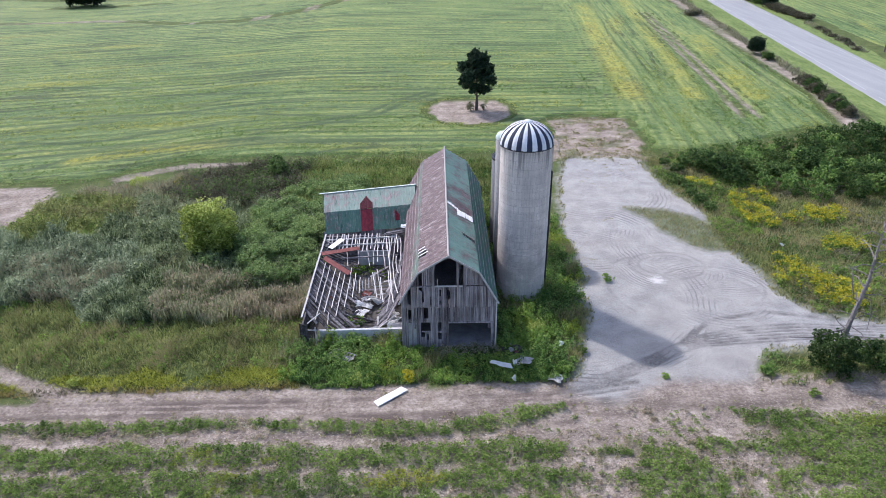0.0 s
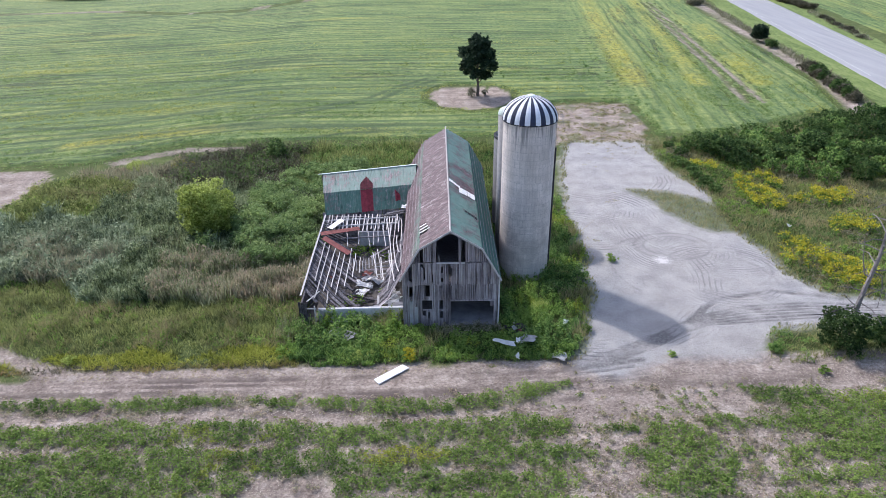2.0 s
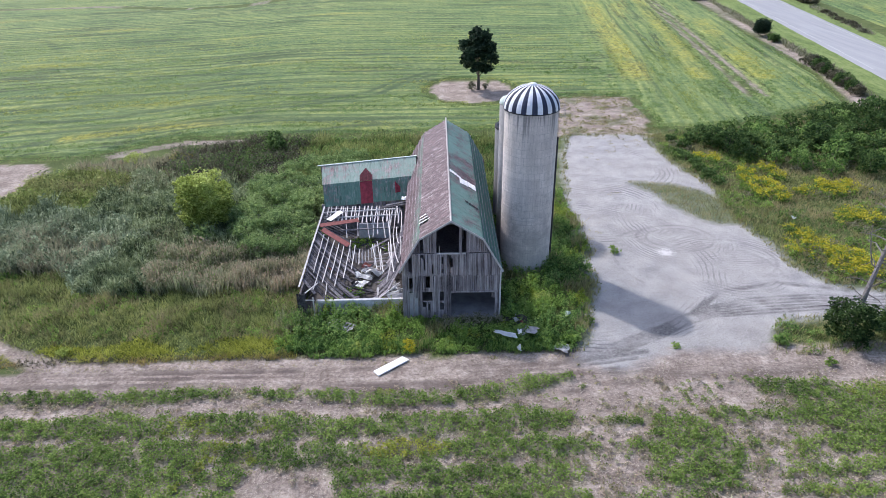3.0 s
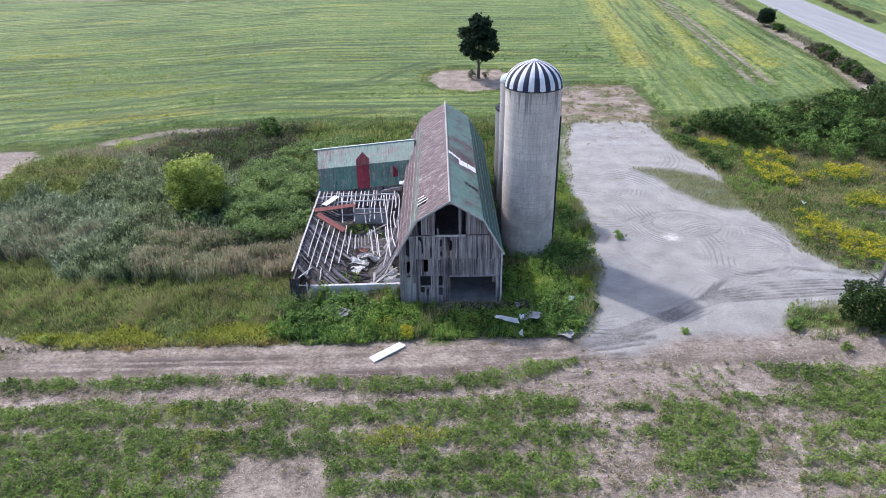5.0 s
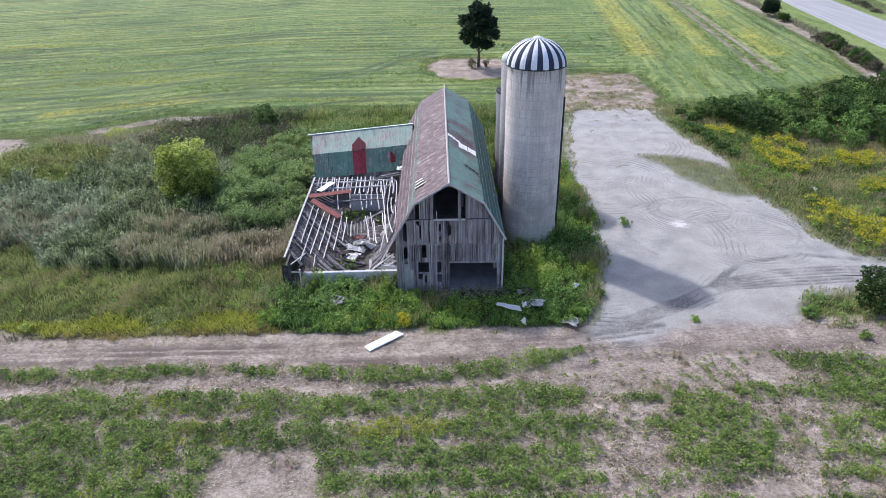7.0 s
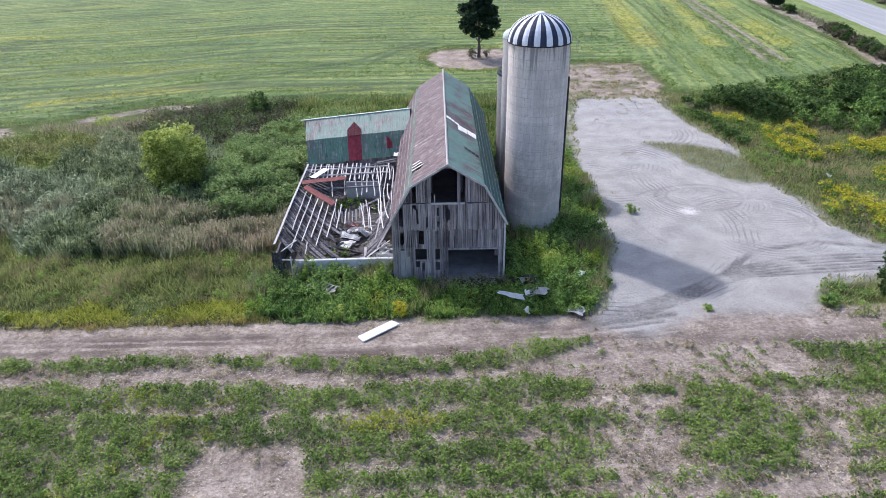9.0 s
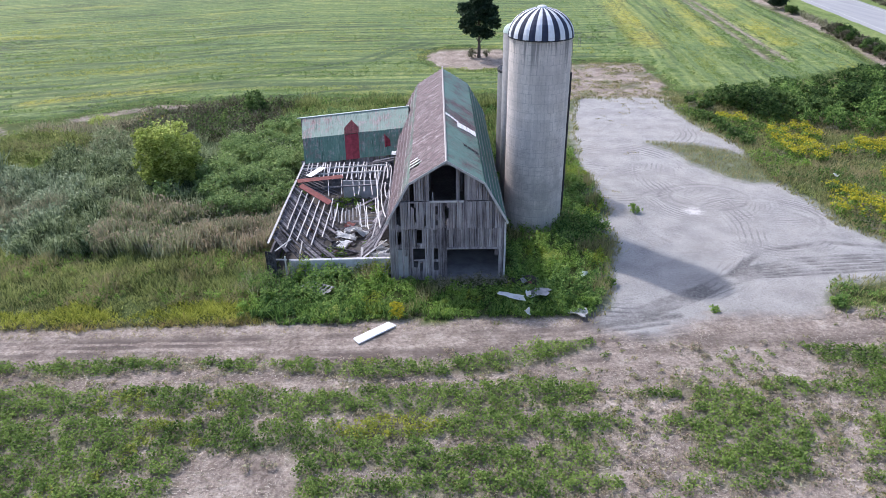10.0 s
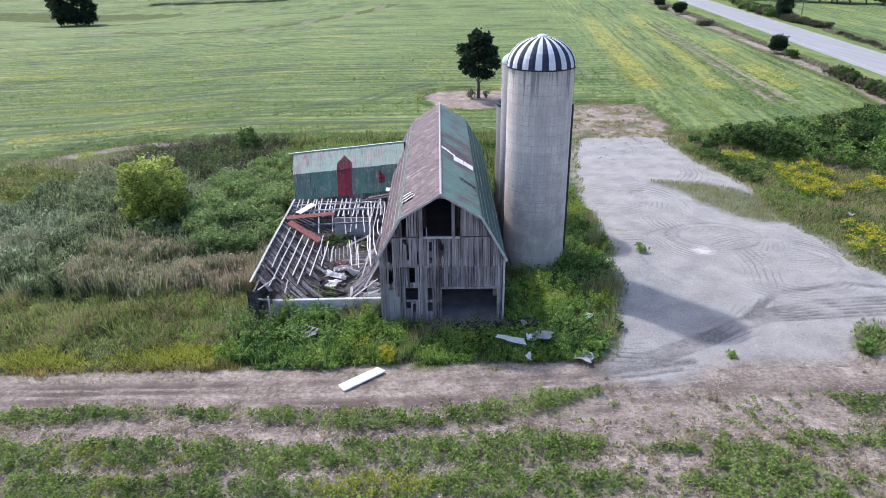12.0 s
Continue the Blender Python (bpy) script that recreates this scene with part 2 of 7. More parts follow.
def tin_build(base, dark, rust, amount, streak, fast="y", eave=0.0, worst=0.0):
    """Painted steel sheets: faded paint, rust in patches, stains that run down the slope."""

    def build(n):
        r = n.object_random()
        blot = n.noise(n.position(0.34, 0.26, 0.34), 1.0, 6, 0.72)
        small = n.noise(n.position(2.2, 1.6, 2.2), 1.0, 7, 0.8)
        u, v = (0.42, 4.2) if fast == "y" else (4.2, 0.42)
        run = n.noise(n.position(u, v, 0.42), 1.0, 5, 0.75)
        fine_run = n.noise(n.position(u * 2.2, v * 2.6, 0.9), 1.0, 4, 0.7)
        paint = n.ramp(n.maths("ADD", n.maths("MULTIPLY", small, 0.6), n.maths("ADD", n.maths("MULTIPLY", run, 0.35), n.maths("MULTIPLY", r, 0.06))), (0.36, dark), (0.64, base))
        f = n.maths("ADD", n.maths("MULTIPLY", blot, 0.48), n.maths("ADD", n.maths("MULTIPLY", small, 0.22), n.maths("MULTIPLY", run, 0.30)))
        if eave:
            z = n.node("ShaderNodeSeparateXYZ")
            n.put(z.inputs[0], n.node("ShaderNodeNewGeometry").outputs["Position"])
            f = n.maths("ADD", f, n.maths("MULTIPLY", n.maths("SUBTRACT", eave, z.outputs[2]), 0.075))
        if worst:
            y = n.node("ShaderNodeSeparateXYZ")
            n.put(y.inputs[0], n.node("ShaderNodeNewGeometry").outputs["Position"])
            off = n.maths("ABSOLUTE", n.maths("SUBTRACT", y.outputs[1], worst))
            f = n.maths("ADD", f, n.ramp(n.maths("MULTIPLY", off, 0.1), (0.1, 0.075), (0.6, 0.0)))
        mask = n.ramp(f, (1.0 - amount - 0.045, 0.0), (1.0 - amount + 0.045, 1.0))
        rusty = n.ramp(n.maths("ADD", n.maths("MULTIPLY", small, 0.5), n.maths("MULTIPLY", fine_run, 0.5)), (0.38, tuple(0.35 * v for v in rust)), (0.5, rust), (0.62, tuple(1.9 * v for v in rust)))
        c = n.mix(mask, paint, rusty)
        c = n.mix(n.ramp(fine_run, (0.565, 0.0), (0.655, streak)), c, (0.47, 0.45, 0.455))
        flake = n.maths("ADD", n.maths("MULTIPLY", n.noise(n.position(1.1, 0.8, 1.1), 1.0, 7, 0.8), 0.65), n.maths("MULTIPLY", run, 0.35))
        c = n.mix(n.ramp(flake, (0.55, 0.0), (0.64, min(1.0, streak * 1.3))), c, (0.44, 0.41, 0.415))
        c = n.mix(n.ramp(run, (0.34, 0.75), (0.44, 0.0)), c, tuple(0.35 * v for v in dark))
        n.colour(c)
        n.rough(0.6, 0.3)
        n.bump(n.maths("ADD", small, n.maths("MULTIPLY", fine_run, 0.6)), 0.35, 0.03)

    return build


def silo_build(n):
    st = n.noise(n.uv(1.6, 0.12), 1.0, 5, 0.65)
    blot = n.noise(n.uv(0.35, 0.3), 1.0, 5)
    fine = n.noise(n.position(), 7.0, 4, 0.7)
    b = n.node("ShaderNodeTexBrick", Scale=1.0, Mortar_Size=0.012, Brick_Width=0.52, Row_Height=0.76, Mortar_Smooth=0.3)
    n.put(b.inputs["Vector"], n.uv())
    b.inputs["Color1"].default_value = (0.72, 0.65, 0.605, 1)
    b.inputs["Color2"].default_value = (0.77, 0.70, 0.655, 1)
    b.inputs["Mortar"].default_value = (0.38, 0.36, 0.35, 1)
    f = n.maths("ADD", n.maths("MULTIPLY", st, 0.5), n.maths("ADD", n.maths("MULTIPLY", blot, 0.45), n.maths("MULTIPLY", n.object_random(), 0.07)))
    c = n.mix(n.ramp(f, (0.40, 0.75), (0.60, 0.0)), b.outputs["Color"], (0.46, 0.42, 0.395))
    c = n.mix(n.ramp(fine, (0.3, 0.25), (0.6, 0.0)), c, (0.22, 0.215, 0.22))
    z = n.node("ShaderNodeSeparateXYZ")
    n.put(z.inputs[0], n.node("ShaderNodeNewGeometry").outputs["Position"])
    drip = n.maths("ADD", n.noise(n.uv(2.2, 0.10), 1.0, 4, 0.6), n.maths("MULTIPLY", n.maths("SUBTRACT", z.outputs[2], 16.3), 0.055))
    c = n.mix(n.ramp(drip, (0.46, 0.0), (0.56, 0.7)), c, (0.17, 0.165, 0.165))
    c = n.mix(n.ramp(n.maths("SUBTRACT", n.noise(n.uv(0.7, 0.9), 1.0, 5, 0.7), n.maths("MULTIPLY", z.outputs[2], 0.028)), (0.30, 0.0), (0.46, 0.4)), c, (0.27, 0.25, 0.235))
    n.colour(c)
    n.bump(n.maths("ADD", n.maths("MULTIPLY", b.outputs["Fac"], -0.5), n.maths("MULTIPLY", fine, 0.3)), 0.4, 0.03)
    n.rough(0.9, 0.2)


def plain(base, vary=0.25, scale=3.0, rough=0.7, spec=0.3, metal=0.0):
    def build(n):
        g = n.noise(n.position(), scale, 5, 0.65)
        n.colour(n.ramp(n.maths("ADD", n.maths("MULTIPLY", g, 0.8), n.maths("MULTIPLY", n.object_random(), 0.2)), (0.3, tuple(v * (1 - vary) for v in base)), (0.65, tuple(min(1, v * (1 + vary)) for v in base))))
        n.bsdf.inputs["Metallic"].default_value = metal
        n.rough(rough, spec)
        n.bump(g, 0.2, 0.02)

    return build


def asphalt_build(n):
    g = n.noise(n.position(), 6.0, 4, 0.7)
    w = n.noise(n.position(0.8, 0.05, 1), 1.0, 4)
    n.colour(n.ramp(n.maths("ADD", n.maths("MULTIPLY", g, 0.4), n.maths("MULTIPLY", w, 0.6)), (0.3, (0.27, 0.275, 0.285)), (0.7, (0.38, 0.385, 0.39))))
    n.rough(0.9, 0.2)


M_GROUND = material("ground", ground_build)
M_CROP = material("crop", crop_build)
M_WOOD = material("weathered_wood", wood_build)
M_BATTEN = material("bleached_batten", batten_build)
M_OLD = material("rotten_and_shaded_board", old_board_build)
M_TIN_LEFT = material("rusted_tin", tin_build((0.14, 0.17, 0.155), (0.065, 0.08, 0.075), (0.108, 0.070, 0.079), 0.66, 0.6))
M_TIN_LOW = material("part_rusted_tin", tin_build((0.17, 0.25, 0.21), (0.10, 0.17, 0.14), (0.125, 0.084, 0.092), 0.58, 0.5, "y", 6.7))
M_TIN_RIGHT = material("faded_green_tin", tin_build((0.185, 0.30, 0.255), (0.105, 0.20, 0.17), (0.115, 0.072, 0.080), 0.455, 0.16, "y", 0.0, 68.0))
# green tin of the steep right slope, its shade darkened into the colour
M_TIN_SHADED = material("shaded_green_tin", tin_build((0.046, 0.142, 0.114), (0.035, 0.112, 0.090), (0.06, 0.08, 0.07), 0.34, 0.03))
# shed tins: sky brightness in the paler one, steep-pitch shade in the darker
M_TIN_PALE = material("pale_green_tin", tin_build((0.32, 0.42, 0.36), (0.22, 0.31, 0.26), (0.26, 0.17, 0.17), 0.46, 0.4, "x"))
M_TIN_SHED = material("shaded_green_shed_tin", tin_build((0.13, 0.245, 0.19), (0.07, 0.15, 0.12), (0.15, 0.12, 0.115), 0.47, 0.4, "x"))
# the same red, darkened to offset the sun on the upper pitch
M_RED_TOP = material("sun_offset_red_paint", plain((0.125, 0.026, 0.038), 0.5))
M_RED = material("red_paint", plain((0.21, 0.028, 0.042), 0.45))
M_CONCRETE = material("silo_staves", silo_build)
M_NAVY = material("navy_paint", plain((0.030, 0.038, 0.070), 0.3))
M_WHITE = material("white_paint", plain((0.72, 0.74, 0.78), 0.12))
M_PALE = material("pale_green_paint", plain((0.55, 0.63, 0.58), 0.12))
M_DARK = material("dark_steel", plain((0.035, 0.036, 0.042), 0.3))
M_GREY = material("grey_stave", plain((0.25, 0.245, 0.245), 0.25))
M_HOOP = material("dull_hoop_steel", plain((0.40, 0.375, 0.36), 0.2))
M_WALL = material("whitewashed_concrete", plain((0.50, 0.50, 0.52), 0.25, 2.0))
M_ASPHALT = material("worn_asphalt", asphalt_build)
M_LINE = material("road_paint", plain((0.50, 0.50, 0.49), 0.15))
M_BARK = material("bark", plain((0.12, 0.10, 0.085), 0.35, 5.0))
M_DEADWOOD = material("dead_wood", plain((0.17, 0.155, 0.15), 0.55, 4.0))
M_RUBBISH = material("white_sheet", plain((0.86, 0.86, 0.86), 0.1))
M_SOYA = leaf_material("soya_leaf", (0.060, 0.112, 0.030), (0.235, 0.335, 0.085), (0.46, 0.55, 0.155), (0.48, 0.44, 0.06), patch=0.12, each=0.38)
M_CROPLEAF = leaf_material("crop_leaf", (0.135, 0.225, 0.075), (0.215, 0.32, 0.10), (0.33, 0.43, 0.145), (0.54, 0.51, 0.13), patch=0.05, each=0.35)
M_WEED = leaf_material("weed_leaf", (0.055, 0.115, 0.028), (0.255, 0.40, 0.085), (0.50, 0.64, 0.17), (0.55, 0.48, 0.03), through_light=0.5, each=0.5)
M_GRASS = leaf_material("rough_grass", (0.085, 0.115, 0.040), (0.30, 0.35, 0.118), (0.51, 0.53, 0.215), (0.44, 0.36, 0.22))
M_REED = leaf_material("reed_leaf", (0.062, 0.092, 0.045), (0.27, 0.335, 0.17), (0.55, 0.60, 0.38), (0.48, 0.38, 0.28))
M_SILVER = leaf_material("silver_reed_leaf", (0.085, 0.12, 0.068), (0.305, 0.375, 0.225), (0.60, 0.65, 0.45), (0.48, 0.38, 0.28))
M_SHRUB = leaf_material("shrub_leaf", (0.05, 0.10, 0.030), (0.15, 0.24, 0.07), (0.31, 0.40, 0.135), (0.33, 0.30, 0.03))
M_THICKET = leaf_material("thicket_leaf", (0.022, 0.052, 0.016), (0.085, 0.155, 0.045), (0.23, 0.32, 0.095))
M_SUMAC = leaf_material("sumac_leaf", (0.10, 0.165, 0.058), (0.275, 0.385, 0.142), (0.52, 0.61, 0.27), each=0.5)
M_LIME = leaf_material("lime_leaf", (0.20, 0.26, 0.055), (0.47, 0.55, 0.15), (0.70, 0.76, 0.28), through_light=0.5)
M_DARKLEAF = leaf_material("dark_tree_leaf", (0.012, 0.028, 0.016), (0.030, 0.058, 0.032), (0.075, 0.11, 0.06), through_light=0.25)
M_BROWN = leaf_material("brown_brush", (0.13, 0.14, 0.08), (0.29, 0.275, 0.185), (0.50, 0.46, 0.34))
M_STRAW = leaf_material("pale_straw", (0.34, 0.29, 0.23), (0.50, 0.44, 0.37), (0.68, 0.62, 0.54), through_light=0.1)
M_GOLD = leaf_material("goldenrod", (0.30, 0.30, 0.03), (0.58, 0.53, 0.05), (0.76, 0.67, 0.09))
M_STRIP = leaf_material("yellowed_grass", (0.17, 0.20, 0.035), (0.43, 0.46, 0.085), (0.64, 0.64, 0.16), (0.40, 0.28, 0.16))
M_DEEP = leaf_material("deep_weed_leaf", (0.06, 0.13, 0.036), (0.215, 0.345, 0.09), (0.43, 0.56, 0.17))
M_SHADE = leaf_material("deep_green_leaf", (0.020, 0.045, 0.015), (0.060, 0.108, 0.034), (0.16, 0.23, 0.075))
M_UMBER = leaf_material("umber_brush", (0.055, 0.055, 0.034), (0.155, 0.150, 0.098), (0.32, 0.305, 0.22))
# dark tone for the wing floor's interior shade, also the rubbish heap
M_MUCK_SHADE = material("muck_and_shaded_floor", plain((0.075, 0.068, 0.062), 0.5, 2.5, 0.95))
M_YARDFLOOR = material("dusty_concrete", plain((0.26, 0.252, 0.255), 0.5, 0.8, 0.95))
M_RUST_RED = material("rust_red_sheet", plain((0.24, 0.085, 0.075), 0.35))


def verge_build(n):
    g = n.noise(n.position(1, 0.3, 1), 1.6, 6, 0.75)
    w = n.noise(n.position(0.3, 0.05, 1), 1.0, 3)
    n.colour(n.ramp(n.maths("ADD", n.maths("MULTIPLY", g, 0.6), n.maths("MULTIPLY", w, 0.4)), (0.35, (0.09, 0.13, 0.045)), (0.52, (0.175, 0.235, 0.075)), (0.68, (0.29, 0.31, 0.13))))
    n.bump(g, 0.8, 0.15)
    n.rough(0.9, 0.1)


M_VERGE = material("mown_grass", verge_build)

# ---- helpers of this scene ----
RNG = np.random.default_rng(7)


def lattice(ix, iy, seed):
    h = (ix.astype(np.int64) * 374761393 + iy.astype(np.int64) * 668265263 + seed * 974711) & 0x7FFFFFFF
    h = ((h ^ (h >> 13)) * 1274126177) & 0x7FFFFFFF
    return ((h ^ (h >> 16)) & 0xFFFF) / 65535.0


def value_noise(x, y, scale, seed=0, octaves=3):
    """Smooth noise from 0 to 1 over plan coordinates; scale: metres of the largest lumps."""
    total, amp, norm = 0.0, 1.0, 0.0
    for o in range(octaves):
        u, v = np.asarray(x) / scale * 2**o + 17.3 * o, np.asarray(y) / scale * 2**o - 9.1 * o
        iu, iv = np.floor(u), np.floor(v)
        fu, fv = u - iu, v - iv
        fu, fv = fu * fu * (3 - 2 * fu), fv * fv * (3 - 2 * fv)
        a, b = lattice(iu, iv, seed + o), lattice(iu + 1, iv, seed + o)
        c, d = lattice(iu, iv + 1, seed + o), lattice(iu + 1, iv + 1, seed + o)
        total = total + amp * ((a * (1 - fu) + b * fu) * (1 - fv) + (c * (1 - fu) + d * fu) * fv)
        norm += amp
        amp *= 0.5
    return total / norm


def inside(x, y, poly, wobble=0.0, seed=3):
    """Which plan points lie in a polygon with a ragged edge."""
    x, y = np.asarray(x, float), np.asarray(y, float)
    if wobble:
        x = x + (value_noise(x, y, 5.0, seed, 4) - 0.5) * wobble * 2
        y = y + (value_noise(x, y, 5.0, seed + 31, 4) - 0.5) * wobble * 2
    res = np.zeros(x.shape, bool)
    for (x0, y0), (x1, y1) in zip(poly, poly[1:] + poly[:1]):
        if y0 != y1:
            res ^= ((y0 > y) != (y1 > y)) & (x < (x1 - x0) * (y - y0) / (y1 - y0) + x0)
    return res


def line_distance(x, y, pts):
    best = np.full(np.shape(x), 1e9)
    for (x0, y0), (x1, y1) in zip(pts, pts[1:]):
        dx, dy = x1 - x0, y1 - y0
        k = np.clip(((x - x0) * dx + (y - y0) * dy) / (dx * dx + dy * dy), 0, 1)
        best = np.minimum(best, np.hypot(x - x0 - k * dx, y - y0 - k * dy))
    return best


def mesh_from(name, verts, faces, mat, uvs=None):
    me = bpy.data.meshes.new(name)
    me.from_pydata([tuple(v) for v in verts], [], faces)
    me.materials.append(mat)
    if uvs is not None:
        layer = me.uv_layers.new(name="UVMap")
        for lp in me.loops:
            layer.data[lp.index].uv = uvs[lp.vertex_index]
    me.update()
    return me


def quads_mesh(name, pts, mat, accent=None):
    """A mesh of loose quads: pts has the shape (count, 4, 3)."""
    n = len(pts)
    me = bpy.data.meshes.new(name)
    me.vertices.add(4 * n)
    me.vertices.foreach_set("co", np.ascontiguousarray(pts, np.float32).ravel())
    me.loops.add(4 * n)
    me.loops.foreach_set("vertex_index", np.arange(4 * n, dtype=np.int32))
    me.polygons.add(n)
    me.polygons.foreach_set("loop_start", np.arange(0, 4 * n, 4, dtype=np.int32))
    me.polygons.foreach_set("loop_total", np.full(n, 4, np.int32))
    me.materials.append(mat)
    if accent is not None:
        a = me.attributes.new("accent", "FLOAT", "FACE")
        a.data.foreach_set("value", np.ascontiguousarray(accent, np.float32))
    me.update(calc_edges=True)
    return me


def empty(name, m, label, category, group="", kind=""):
    ob = new(name)
    ob.matrix_world = m
    return tagged(ob, label, category, group, kind)


def part(name, bm, mat, parent, label=""):
    """A bmesh as one mesh object under a thing or a part."""
    me = bpy.data.meshes.new(name)
    bm.to_mesh(me)
    bm.free()
    me.materials.append(mat)
    return piece(name, me, parent, None, label)


def piece(name, me, parent, m=None, label=""):
    ob = new(name, me)
    ob.parent = parent
    if m is not None:
        ob.matrix_local = m
    return tagged(ob, label)


def box(bm, x0, x1, y0, y1, z0, z1, m=None, bevel=0.0):
    r = bmesh.ops.create_cube(bm, size=1.0)["verts"]
    t = Matrix.Translation(((x0 + x1) / 2, (y0 + y1) / 2, (z0 + z1) / 2)) @ Matrix.Diagonal((x1 - x0, y1 - y0, z1 - z0, 1))
    bmesh.ops.transform(bm, matrix=(m @ t) if m else t, verts=r)
    if bevel:
        bmesh.ops.bevel(bm, geom=list({e for v in r for e in v.link_edges}), offset=bevel, segments=1, affect="EDGES")
    return bm


def one_box(*a, **k):
    return box(bmesh.new(), *a, **k)


def beam(bm, a, b, w, h, roll=0.0):
    """A squared timber from a to b."""
    a, b = Vector(a), Vector(b)
    d = b - a
    q = d.to_track_quat("X", "Z").to_matrix().to_4x4()
    m = Matrix.Translation((a + b) / 2) @ q @ Matrix.Rotation(roll, 4, "X") @ Matrix.Diagonal((d.length, w, h, 1))
    bmesh.ops.transform(bm, matrix=m, verts=bmesh.ops.create_cube(bm, size=1.0)["verts"])
    return bm


def lath(pts, w, h):
    """One bent board of even section through pts."""
    bm = bmesh.new()
    rings = []
    for i, q in enumerate(pts):
        d = (Vector(pts[min(i + 1, len(pts) - 1)]) - Vector(pts[max(i - 1, 0)])).normalized()
        s = d.cross(Vector((0, 0, 1))).normalized()
        u = s.cross(d)
        rings.append([bm.verts.new(Vector(q) + s * a * w / 2 + u * b * h / 2) for a, b in ((-1, -1), (1, -1), (1, 1), (-1, 1))])
    for r0, r1 in zip(rings, rings[1:]):
        for k in range(4):
            bm.faces.new((r0[k], r0[(k + 1) % 4], r1[(k + 1) % 4], r1[k]))
    bm.faces.new(rings[-1])
    bm.faces.new(rings[0][::-1])
    return bm


def tube(bm, pts, radii, sides=7):
    """A tapered, bent round limb through pts."""
    rings = []
    for i, p in enumerate(pts):
        p = Vector(p)
        d = (Vector(pts[min(i + 1, len(pts) - 1)]) - Vector(pts[max(i - 1, 0)])).normalized()
        q = d.to_track_quat("Z", "Y")
        rings.append([bm.verts.new(p + q @ Vector((radii[i] * math.cos(2 * math.pi * k / sides), radii[i] * math.sin(2 * math.pi * k / sides), 0))) for k in range(sides)])
    for r0, r1 in zip(rings, rings[1:]):
        for k in range(sides):
            bm.faces.new((r0[k], r0[(k + 1) % sides], r1[(k + 1) % sides], r1[k]))
    bm.faces.new(rings[-1])
    bm.faces.new(rings[0][::-1])
    return bm


# ---- plan of the ground ----
YARD = [(11.2, 48.8), (13.6, 52.5), (15.6, 58.5), (16.6, 65), (17.4, 72), (17.0, 82), (20.2, 101), (22.4, 106.5), (34.2, 106), (34.2, 99.5), (35.6, 92), (36.6, 84), (36.2, 73), (37.0, 64),
        (39, 60.2), (46, 57.6), (70, 53), (110, 49), (110, 45), (70, 49.5), (44, 54.6), (31.5, 54.4), (29.8, 52.2), (28.0, 49.6), (20, 49.0), (16, 47.6)]
ISLAND = [(26.8, 86.8), (28.6, 87.4), (31.4, 86), (34.6, 83.5), (36.6, 78), (36.4, 74), (33.5, 73.6), (31.2, 77.5), (29.6, 82)]
FIELD = [(-600, 130), (-60, 97.5), (-47, 99.5), (-36, 105), (-29, 107), (-5, 107.5), (10, 108.5), (22, 107.5), (34, 108), (42, 107), (52, 109), (68, 117.5), (76, 119), (82, 142.7), (86.8, 185.6), (97, 273), (118, 440), (60, 900), (-600, 900)]
TREE_PAD = (9.4, 133.4, 7.4, 8.0)
ROAD_AXIS = [(97.0 + (y - 133.0) * 0.135, float(y)) for y in (-200, 0, 133, 300, 460, 900)]
ROAD_HALF = 6.6
LEFT_RUT = [(-28, 49.3), (-33, 50.8), (-40, 54.4), (-60, 62)]
DITCH = [(74, 108), (76.7, 118), (82.5, 142.7), (86.8, 185.6), (97, 273), (110, 370)]
TRACK_LINES = [[(59.4, 126.5), (61.0, 138), (64.0, 160), (68, 190), (76, 250)], [(62.6, 126.5), (64.0, 138), (66.6, 160), (70.4, 190), (78, 250)]]


GULLY = [(-230, 246), (-135.6, 250.7), (-108.2, 254.1), (-79.4, 243.0), (-59.1, 247.0), (-44.3, 266.1), (-23.6, 312.3), (-11.2, 355.4)]


TRAMS = [[(-30.4, 122.9), (-18.6, 128.0), (-10.9, 131.9), (-5.0, 141.2), (1.7, 148.0)], [(-29.9, 120.8), (-18.3, 126.1), (-9.7, 129.3), (-3.3, 139.6), (2.8, 145.9)], [(-60.9, 103.5), (-55.8, 110.0), (-48.1, 112.1), (-37.9, 116.0), (-14.1, 122.8)],
         [(-68.3, 117.6), (-58.9, 116.9), (-51.0, 119.6), (-43.2, 124.3), (-29.7, 128.9)], [(-76.1, 132.5), (-61.1, 133.0), (-46.3, 134.3), (-30.5, 133.0), (-14.8, 130.5)], [(-83.8, 147.2), (-39.4, 148.5), (4.1, 150.0)], [(-88.8, 156.9), (-64.4, 154.8), (-18.0, 162.2)],
         [(-23.5, 107.6), (-13.0, 112.0), (-0.6, 113.3)], [(-106.8, 191.2), (-97.1, 188.7), (-91.2, 182.2), (-85.1, 173.4)], [(-66.2, 213.6), (-61.1, 215.0), (-56.8, 207.7), (-49.8, 204.2)]]


def yard_cover(x, y):
    """How gravelly the ground is: ragged, softened over about a metre."""
    t = 0.0
    for dx, dy in ((0, 0), (0.7, 0.2), (-0.7, -0.2), (0.2, 0.7), (-0.2, -0.7), (0.45, -0.5), (-0.45, 0.5)):
        t = t + inside(x + dx, y + dy, YARD, 1.3) * (1 - 0.82 * inside(x + dx, y + dy, ISLAND, 1.4, 9))
    t = t / 7
    return np.clip(t + (value_noise(x, y, 0.9, 15, 3) - 0.5) * 1.6 * t * (1 - t) * 2, 0, 1)


